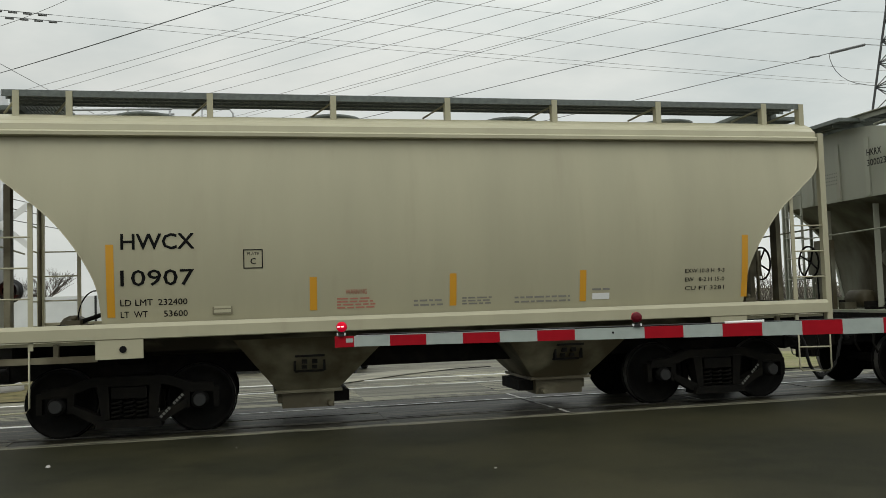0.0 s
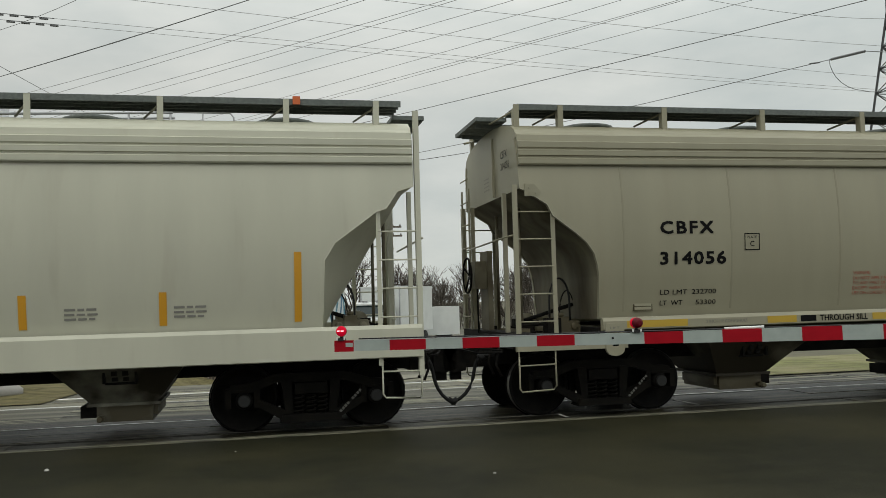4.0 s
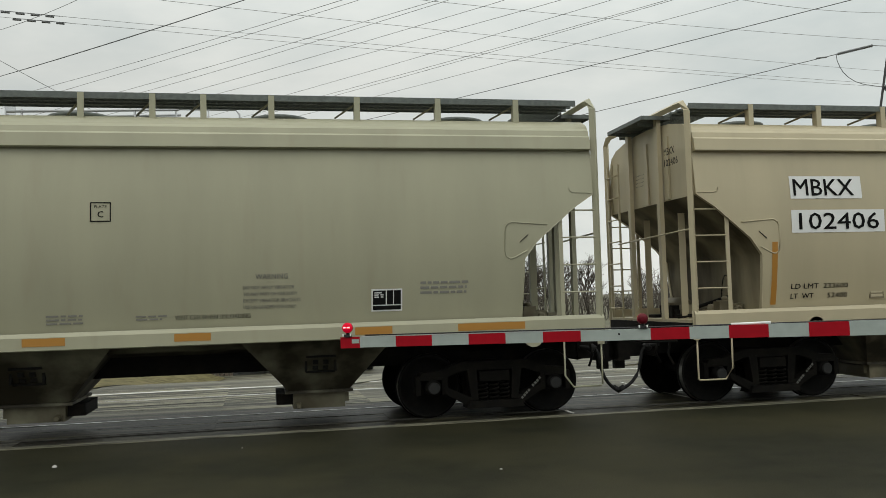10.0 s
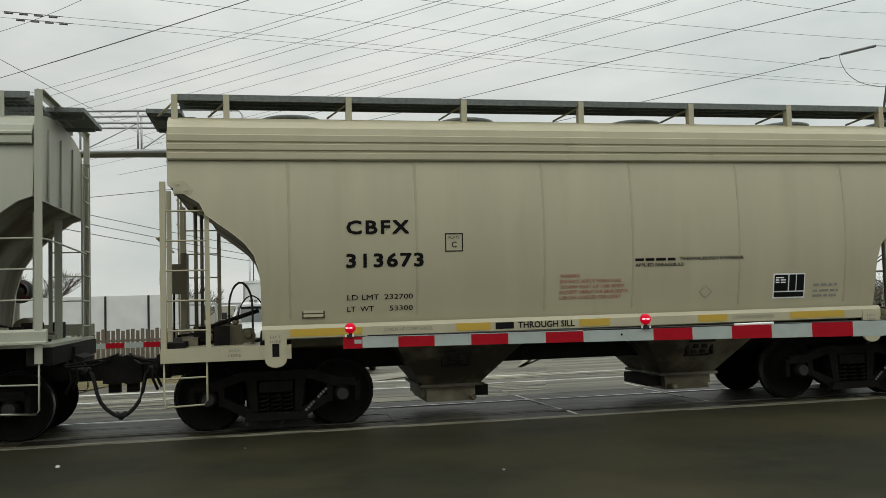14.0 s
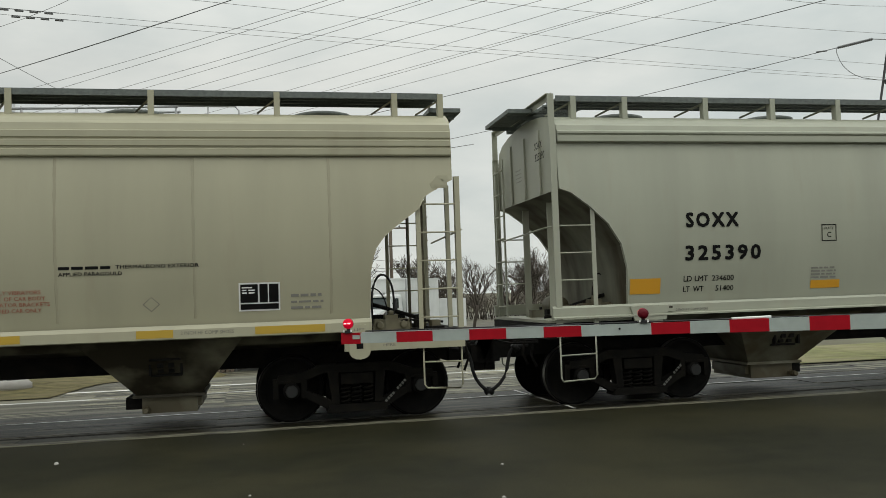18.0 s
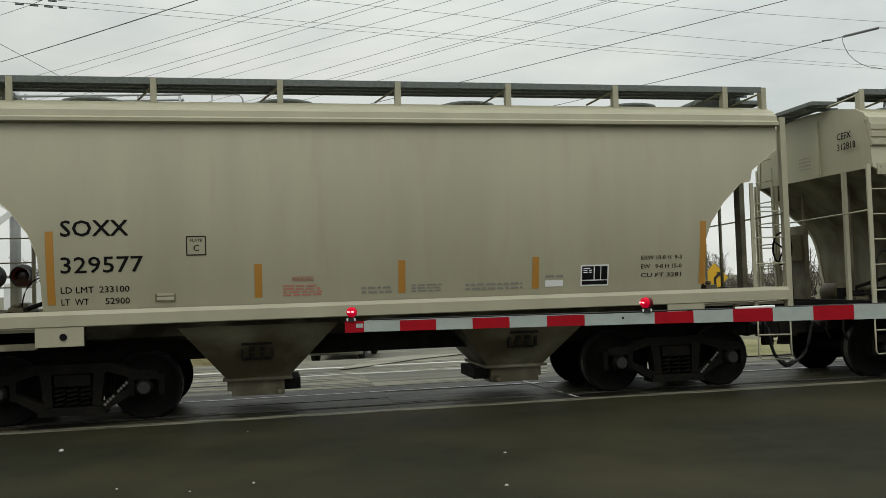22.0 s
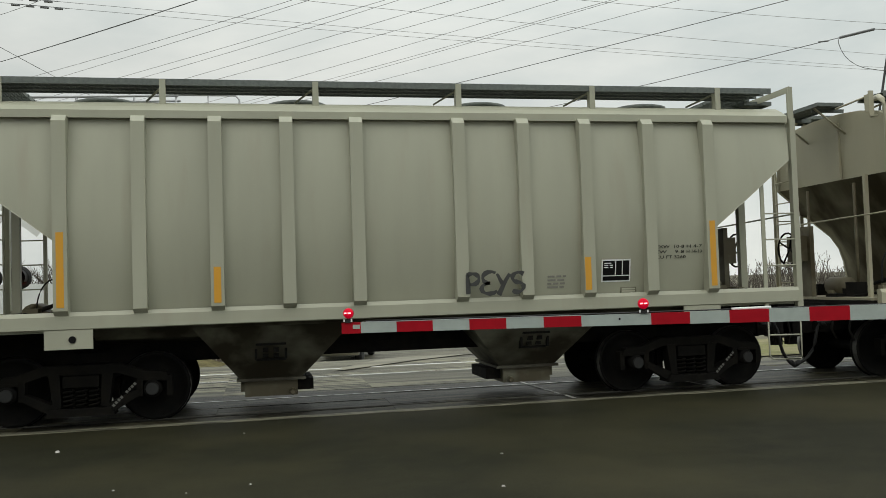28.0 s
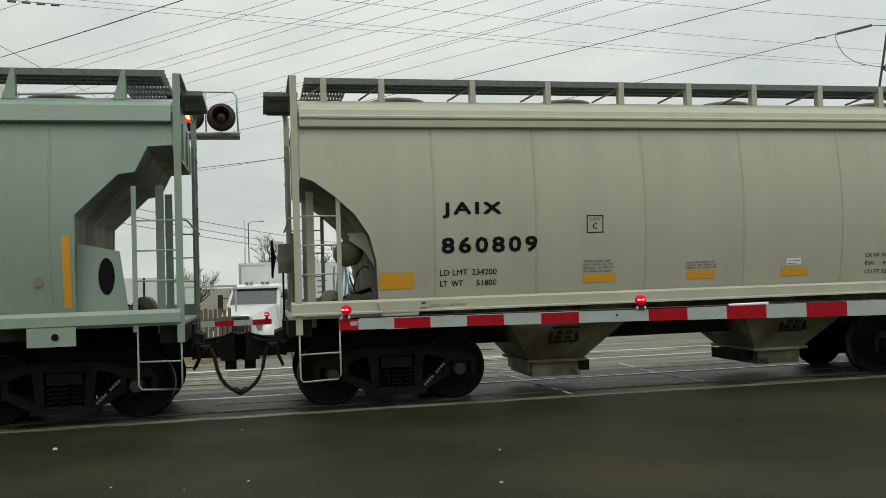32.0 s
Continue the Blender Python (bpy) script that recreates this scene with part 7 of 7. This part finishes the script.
ins = thing("insulator_string", "string of dark disc insulators at the wire's end", "insulator", at=(0, 0, 0))
p0, p1 = Vector((42.33, 56.55, 19.0)), Vector((45.9, 57.2, 19.95))
for k in range(18):
    p = p0.lerp(p1, (k + 0.5) / 18)
    part("disc", Shape().turned([(0.03, -0.05), (0.115, -0.005), (0.115, 0.02), (0.03, 0.05)], axis="x", n=10), WIRE_DARK, ins, at=(p.x, p.y, p.z))
part("link", Shape().tube([p0, p1, (51.45, 59.3, 20.6)], 0.03, 5), WIRE_DARK, ins)
part("jumper", Shape().tube([(42.2, 56.5, 19.0), (42.26, 56.53, 18.55), (42.5, 56.6, 18.1), (42.85, 56.7, 17.7), (43.35, 56.8, 17.35), (43.95, 56.9, 17.08), (44.7, 57.0, 16.9), (46.2, 57.2, 16.8), (48.6, 57.5, 17.0)], 0.024, 5), WIRE_DARK, ins)
part("clamp", Shape().tube([(40.4, 56.3, 18.55), (41.3, 56.4, 18.7)], 0.06, 5), WIRE_DARK, ins)


# ---- vehicles waiting beyond the track ----
CAB = material("white_cab_paint", (0.60, 0.62, 0.61), rough=0.3, grain=0.04, scale=2, bump=0.0)
BOX = material("white_van_body", (0.64, 0.66, 0.65), rough=0.5, grain=0.06, scale=1.5, bump=0.05)
GLASS = plain("dark_windscreen", (0.020, 0.034, 0.034), 0.12)
CHROME = plain("chrome", (0.6, 0.6, 0.6), 0.2, 1.0)
TYRE = plain("tyre_rubber", (0.012, 0.012, 0.012), 0.8)
TEAL = plain("teal_print", (0.02, 0.16, 0.24), 0.5)
BLUE = plain("blue_print", (0.03, 0.13, 0.24), 0.5)


def lorry(at, body_length, printed):
    """A bonneted lorry with a van body. Its nose points along -y; z = 0 is the road."""
    t = thing("truck", "white bonneted truck with a tall white van body", "truck", at=at)
    part("chassis", Shape().box(-0.45, 0.45, -2.6, body_length, 0.55, 0.85), TYRE, t)
    hood = Shape().loft([[(-0.95, -2.55, 0.75), (0.95, -2.55, 0.75), (0.62, -2.50, 1.62), (-0.62, -2.50, 1.62)], [(-1.12, -1.2, 0.75), (1.12, -1.2, 0.75), (0.85, -1.0, 1.88), (-0.85, -1.0, 1.88)], [(-1.15, -0.45, 0.75), (1.15, -0.45, 0.75), (1.0, -0.4, 1.98), (-1.0, -0.4, 1.98)]])
    part("hood", hood, CAB, t)
    for s in (-1, 1):
        part("fender", Shape().turned([(0.1, -0.22), (0.62, -0.2), (0.66, 0.0), (0.62, 0.2), (0.1, 0.22)], centre=(0, 0, 0), axis="x", n=18), CAB, t, at=(s * 0.98, -1.55, 0.62))
        part("headlight", Shape().box(s * 0.86 - 0.16, s * 0.86 + 0.16, -2.50, -2.30, 1.05, 1.25), CHROME, t)
        part("mirror", Shape().box(s * 1.42 - 0.09, s * 1.42 + 0.09, -0.55, -0.42, 1.75, 2.45).tube([(s * 1.15, -0.35, 2.3), (s * 1.4, -0.48, 2.3)], 0.025, 5), SIGNAL_BLACK, t)
        part("front_wheel", Shape().turned([(0.2, -0.15), (0.48, -0.15), (0.51, -0.1), (0.51, 0.1), (0.48, 0.15), (0.2, 0.15)], axis="x", n=20), TYRE, t, at=(s * 1.0, -1.55, 0.51))
        for y in (body_length - 2.6, body_length - 1.3):
            part("rear_wheel", Shape().turned([(0.2, -0.28), (0.48, -0.28), (0.51, -0.2), (0.51, 0.2), (0.48, 0.28), (0.2, 0.28)], axis="x", n=20), TYRE, t, at=(s * 0.98, y, 0.51))
        part("side_window", Shape().box(s * 1.16 - 0.01, s * 1.16 + 0.01, -0.05, 0.55, 2.0, 2.6), GLASS, t)
    grille = part("grille", Shape().box(-0.60, 0.60, -2.60, -2.50, 0.80, 1.58), SIGNAL_BLACK, t)
    for k in range(9):
        part("grille_bar", Shape().box(-0.56 + k * 0.135, -0.53 + k * 0.135, -2.63, -2.60, 0.82, 1.56), CHROME, grille)
    part("grille_surround", Shape().tube([(-0.62, -2.6, 0.8), (-0.62, -2.6, 1.55), (-0.55, -2.6, 1.62), (0.55, -2.6, 1.62), (0.62, -2.6, 1.55), (0.62, -2.6, 0.8)], 0.035, 6), CHROME, t)
    part("bumper", Shape().box(-1.18, 1.18, -2.72, -2.45, 0.35, 0.75), CAB, t)
    cab = Shape().loft([[(-1.15, -0.5, 0.75), (1.15, -0.5, 0.75), (1.15, 1.2, 0.75), (-1.15, 1.2, 0.75)], [(-1.15, -0.5, 1.98), (1.15, -0.5, 1.98), (1.15, 1.2, 1.98), (-1.15, 1.2, 1.98)],
                        [(-1.02, -0.12, 2.72), (1.02, -0.12, 2.72), (1.08, 1.2, 2.72), (-1.08, 1.2, 2.72)], [(-0.9, 0.1, 2.86), (0.9, 0.1, 2.86), (0.98, 1.2, 2.86), (-0.98, 1.2, 2.86)]])
    part("cab", cab, CAB, t)
    ws = Shape()
    ws.bm.faces.new([ws.bm.verts.new(p) for p in ((-1.0, -0.50, 2.03), (1.0, -0.50, 2.03), (0.93, -0.17, 2.66), (-0.93, -0.17, 2.66))])
    part("windscreen", ws, GLASS, t)
    part("sun_visor", Shape().prism([(-1.0, 2.68), (1.0, 2.68), (1.0, 2.76), (-1.0, 2.76)], -0.30, -0.08), CAB, t)
    for x in (-0.45, -0.25, 0.25, 0.45):
        part("roof_light", Shape().box(x - 0.06, x + 0.06, 0.0, 0.12, 2.86, 2.95), CHROME, t)
    body = part("van_body", Shape().box(-1.28, 1.28, 1.5, body_length, 1.0, 3.75), BOX, t)
    part("body_cap", Shape().box(-1.30, 1.30, 1.46, body_length + 0.02, 3.70, 3.80), BOX, body)
    part("corner_trim", Shape().box(1.24, 1.31, 1.45, 1.52, 1.0, 3.75).box(-1.31, -1.24, 1.45, 1.52, 1.0, 3.75), ALU, body)
    if printed:
        part("round_print", Shape().turned([(0.62, 1.287), (0.62, 1.292)], centre=(0, 3.6, 2.55), axis="x", n=26), TEAL, body)
        for k in range(4):
            part("print_line", Shape().box(1.284, 1.29, 4.8, 6.6 - 0.3 * (k % 2), 2.9 - k * 0.28, 2.98 - k * 0.28), TEAL, body)
        for k in range(5):
            y = body_length - 3.2 + k * 0.6
            fold = Shape()
            vs = [[fold.bm.verts.new((1.288, y + o + 0.45 * math.sin(z * 1.6 + k), z)) for o in (0, 0.34)] for z in np.linspace(1.05, 3.68, 9)]
            for a, b in zip(vs, vs[1:]):
                fold.bm.faces.new((a[0], a[1], b[1], b[0]))
            part("wave_print", fold, BLUE if k % 2 else TEAL, body)
    return t


lorry(pose(-0.12, 37.6, ground_z(38), 0, 0, -19), 11.5, True)
lorry(pose(6.6, 51.0, ground_z(51), 0, 0, -32), 7.0, False)

SILVER_PAINT = material("silver_grey_car_paint", (0.26, 0.275, 0.28), rough=0.35, grain=0.05, scale=2, bump=0.0)
pickup = thing("pickup_truck", "grey pickup truck waiting beyond the track", "car", at=pose(2.98, 33.6, ground_z(33.6), 0, 0, -14))
part("lower_body", Shape().loft([[(-0.90, -2.5, 0.32), (0.90, -2.5, 0.32), (0.92, 2.6, 0.36), (-0.92, 2.6, 0.36)], [(-0.98, -2.62, 0.75), (0.98, -2.62, 0.75), (0.98, 2.65, 0.75), (-0.98, 2.65, 0.75)], [(-0.92, -2.45, 1.12), (0.92, -2.45, 1.12), (0.94, 2.62, 1.15), (-0.94, 2.62, 1.15)]]), SILVER_PAINT, pickup)
part("cabin", Shape().loft([[(-0.90, -1.2, 1.12), (0.90, -1.2, 1.12), (0.90, 1.3, 1.12), (-0.90, 1.3, 1.12)], [(-0.72, -0.5, 1.82), (0.72, -0.5, 1.82), (0.74, 1.0, 1.82), (-0.74, 1.0, 1.82)]]), SILVER_PAINT, pickup)
wsp = Shape()
wsp.bm.faces.new([wsp.bm.verts.new(p) for p in ((-0.82, -1.16, 1.17), (0.82, -1.16, 1.17), (0.67, -0.56, 1.77), (-0.67, -0.56, 1.77))])
part("windscreen", wsp, GLASS, pickup, at=(0, -0.03, 0.01))
part("bumper", Shape().loft([[(-0.96, -2.62, 0.34), (0.96, -2.62, 0.34), (0.96, -2.4, 0.34), (-0.96, -2.4, 0.34)], [(-0.98, -2.74, 0.44), (0.98, -2.74, 0.44), (0.98, -2.4, 0.44), (-0.98, -2.4, 0.44)], [(-0.97, -2.72, 0.62), (0.97, -2.72, 0.62), (0.97, -2.4, 0.62), (-0.97, -2.4, 0.62)]]), CHROME, pickup)
part("plate_bar", Shape().box(-0.16, 0.16, -2.76, -2.74, 0.45, 0.58), SILVER, pickup)
part("grille", Shape().box(-0.55, 0.55, -2.66, -2.58, 0.66, 0.98), SIGNAL_BLACK, pickup)
for s in (-1, 1):
    part("headlight", Shape().box(s * 0.76 - 0.15, s * 0.76 + 0.15, -2.64, -2.5, 0.78, 0.96), CHROME, pickup)
    for y in (-1.65, 1.75):
        part("wheel", Shape().turned([(0.2, -0.12), (0.36, -0.12), (0.39, -0.08), (0.39, 0.08), (0.36, 0.12), (0.2, 0.12)], axis="x", n=18), TYRE, pickup, at=(s * 0.86, y, 0.39))

# ---- yard on the far side ----
trailer = thing("parked_trailer", "white box trailers parked behind a fence", "trailer", at=pose(-7.4, 44, ground_z(44), 0, 0, 4))
part("box_body", Shape().box(-4.5, 4.4, 0, 2.5, 0.9, 3.35), BOX, trailer)
part("end_frame", Shape().box(-0.05, 0.05, -0.03, 0.0, 0.9, 3.35).box(1.9, 2.0, -0.03, 0.0, 0.9, 3.35), SIGNAL_BLACK, trailer)
for x in (-3.5, -2.3, 3.3):
    part("wheel", Shape().turned([(0.2, -0.15), (0.5, -0.12), (0.5, 0.12), (0.2, 0.15)], n=18), TYRE, trailer, at=(x, 0.3, 0.5))
part("landing_leg", Shape().box(1.0, 1.15, 0.2, 0.35, 0, 0.9), ALU, trailer)
far_trailer = thing("parked_trailer", "long white trailer parked in the distance", "trailer", at=pose(8.6, 57, ground_z(57), 0, 0, 8))
part("box_body", Shape().box(0, 5.0, 0, 2.5, 0.55, 2.45), BOX, far_trailer)
for x in (0.8, 4.0):
    part("wheel", Shape().turned([(0.2, -0.15), (0.5, -0.12), (0.5, 0.12), (0.2, 0.15)], n=18), TYRE, far_trailer, at=(x, 0.3, 0.5))

WOOD = material("weathered_fence_board", (0.12, 0.095, 0.07), rough=0.8, grain=0.3, scale=8, stretch=(3, 3, 0.4), bump=0.3)
fence = thing("wooden_fence", "weathered brown board fence", "fence", at=(0, 34.5, ground_z(34.5)))
for k in range(34):
    x = -7.0 + k * 0.175
    part("board", Shape().box(x, x + 0.13, -0.01, 0.012, 0.05, 1.95 + 0.04 * math.sin(k * 2.3)), WOOD, fence)
for z in (0.5, 1.5):
    part("rail", Shape().box(-7.0, -1.05, 0.012, 0.06, z, z + 0.09), WOOD, fence)
rack = thing("steel_rack", "empty grey steel frame standing by the fence", "rack", at=(0, 36.2, ground_z(36.2)))
for x in (-2.95, -1.9, -0.95):
    part("upright", Shape().box(x - 0.04, x + 0.04, -0.04, 0.04, 0, 2.85), ALU, rack)
part("top_bar", Shape().box(-2.95, -0.95, -0.03, 0.03, 2.77, 2.85), ALU, rack)

pole = thing("utility_pole", "wooden utility pole with two crossarms", "utility pole", at=(10.35, 70, ground_z(70)))
part("pole_shaft", Shape().tube([(0, 0, 0), (0, 0, 9.6)], 0.14, 8), WOOD, pole)
for z, w in ((8.95, 1.4), (8.22, 1.45)):
    part("crossarm", Shape().box(-w, w, -0.2, -0.08, z - 0.06, z + 0.06), WOOD, pole)
    for x in (-w + 0.1, -w * 0.5, w * 0.5, w - 0.1):
        part("insulator", Shape().turned([(0.05, 0), (0.07, 0.08), (0.03, 0.16)], centre=(x, -0.14, z + 0.06), axis="z", n=7), WIRE_DARK, pole)
lamp_pole = thing("light_pole", "thin steel light pole in the distance", "light pole", at=(-0.9, 60, ground_z(60)))
part("pole_shaft", Shape().tube([(0, 0, 0), (0, 0, 7.2)], 0.06, 6).tube([(0.25, 0, 0), (0.25, 0, 7.0), (0.5, 0, 7.15), (1.3, 0, 7.15)], 0.04, 6), ALU, lamp_pole)
SIGN_YELLOW = plain("yellow_sign_sheet", (0.62, 0.36, 0.02), 0.5)
sign = thing("warning_sign", "yellow diamond warning sign on a post", "road sign", at=(15.9, 28.9, ground_z(28.9)))
part("post", Shape().box(-0.03, 0.03, 0, 0.05, 0, 3.0), ALU, sign)
part("sign_plate", Shape().prism([(-0.53, 2.55), (0, 2.02), (0.53, 2.55), (0, 3.08)], -0.02, -0.005), SIGN_YELLOW, sign)
part("sign_mark", Shape().prism([(-0.05, 2.28), (0.05, 2.28), (0.05, 2.50), (0.18, 2.62), (0.23, 2.57), (0.25, 2.76), (0.06, 2.74), (0.11, 2.69), (-0.05, 2.55)], -0.026, -0.021), SIGNAL_BLACK, sign)

# ---- bare trees ----
BARK = material("grey_brown_bark", (0.075, 0.062, 0.05), rough=0.9, grain=0.3, scale=10, bump=0.4)


def bare_tree(seed, height):
    rnd = random.Random(seed)
    t = thing("tree", "bare winter tree with grey-brown twigs", "tree")
    trunk, limbs, twigs = Shape(), Shape(), Shape()

    def grow(p, d, length, r, depth):
        pts = [p]
        for k in range(3):
            d = (d + Vector((rnd.uniform(-0.18, 0.18), rnd.uniform(-0.18, 0.18), rnd.uniform(-0.02, 0.14)))).normalized()
            pts.append(pts[-1] + d * length / 3)
        (trunk if depth == 0 else limbs if depth < 3 else twigs).tube(pts if depth < 5 else pts[::3], max(r, 0.010), 5 if depth < 2 else 3)
        if depth < 6:
            for k in range(rnd.choice((2, 3, 3)) if depth else 5):
                a = rnd.uniform(0, math.tau)
                spread = rnd.uniform(0.35, 0.8)
                nd = (d + Vector((math.cos(a), math.sin(a), 0.1)) * spread).normalized()
                grow(pts[rnd.choice((1, 2, 3)) if depth else rnd.choice((2, 3))], nd, length * rnd.uniform(0.62, 0.82), r * 0.6, depth + 1)

    grow(Vector((0, 0, 0)), Vector((0, 0, 1)), height * 0.34, height * 0.022, 0)
    part("trunk", trunk, BARK, t)
    part("branchwork", limbs, BARK, t)["kind"] = "stuff"
    part("twig_haze", twigs, BARK, t)["kind"] = "stuff"
    return t


trees = [bare_tree(s, 7.5) for s in (1, 2, 3)]
spots = [(-3.2, 46, 0.62, 0), (8.9, 78, 1.0, 1), (12.4, 74, 0.95, 2), (15.0, 80, 1.0, 0), (1.2, 72, 0.95, 1), (3.5, 80, 0.85, 2), (18.5, 62, 0.8, 0), (21, 66, 0.85, 1), (12.8, 62, 0.7, 2), (15.6, 64, 0.75, 1),
         (24, 75, 0.9, 2), (30, 85, 1.0, 0), (37, 95, 1.0, 1), (45, 100, 0.9, 2), (52, 95, 0.9, 0), (-16, 70, 0.9, 2), (6.2, 84, 0.9, 0)]
for i, (x, y, sc, k) in enumerate(spots):
    m = pose(x, y, ground_z(y) - 0.03, 0, 0, 67 * i)
    tr = copy_thing(trees[k], m)
    tr.scale = (sc, sc, sc)
    tagged(tr, group="bare trees beyond the track")
for t in trees:
    for o in [*t.children_recursive, t]:
        bpy.data.objects.remove(o)
shrub_rnd = random.Random(9)
hedge = Shape()
for k in range(1900):
    x = shrub_rnd.uniform(4, 95)
    y = 90 + shrub_rnd.uniform(-5, 5)
    hgt = shrub_rnd.uniform(2.6, 4.6) * (0.8 + 0.3 * math.sin(x * 0.45) + 0.15 * math.sin(x * 1.7))
    z = ground_z(y)
    tip = (x + shrub_rnd.uniform(-0.8, 0.8), y, z + hgt)
    knee = (x + shrub_rnd.uniform(-0.4, 0.4), y, z + hgt * 0.45)
    hedge.tube([(x, y, z), knee, tip], 0.035, 3)
    for j in range(4):
        u = shrub_rnd.uniform(0.2, 0.9)
        q = (knee[0] + (tip[0] - knee[0]) * u, y, knee[2] + (tip[2] - knee[2]) * u)
        hedge.tube([q, (q[0] + shrub_rnd.uniform(-0.7, 0.7), y + shrub_rnd.uniform(-0.3, 0.3), q[2] + shrub_rnd.uniform(0.1, 0.7))], 0.018, 3)
solid("far_scrub", hedge, BARK, "distant brown leafless scrub", "scrub", kind="stuff")


# ---- what moves ----
def motions():
    times = np.array([t for t, _ in ROLLED])
    dist = np.array([d for _, d in ROLLED])
    turns = [k / 15 for k in range(0, 481)]
    rolled = np.interp(turns, times, dist)
    for car, _ in TRAIN:
        middle = car["middle"]
        walk(car, [(t, pose(middle - d, TRACK_Y, 0)) for t, d in ROLLED])
        for w in car.children_recursive:
            if w.name.startswith("wheelset"):
                x = w.location.x
                walk(w, [(t, pose(x, 0, 0.457, 0, math.degrees(-d / 0.457), 0)) for t, d in zip(turns, rolled)])
    # the flashing lamps: each drum shows its lit side, then turns half round
    for drum, place, first, lit_for in DRUMS:
        rows, turn, t = [], 180.0, first
        events = []
        while t < 32.2:
            events += [t, t + lit_for]
            t += 1.191
        if events[0] <= 0.06:
            turn = 0.0 if first <= 0.06 else turn
            events = events[1:]
        rows.append((0.0, pose(*place, 0, 0, turn)))
        for e in events:
            if 0.07 < e < 31.9:
                for k in range(4):
                    rows.append((e - 0.05 + k / 60, pose(*place, 0, 0, turn + 60 * k)))
                turn += 180
        rows.append((32.0, pose(*place, 0, 0, turn)))
        walk(drum, rows)


motions()
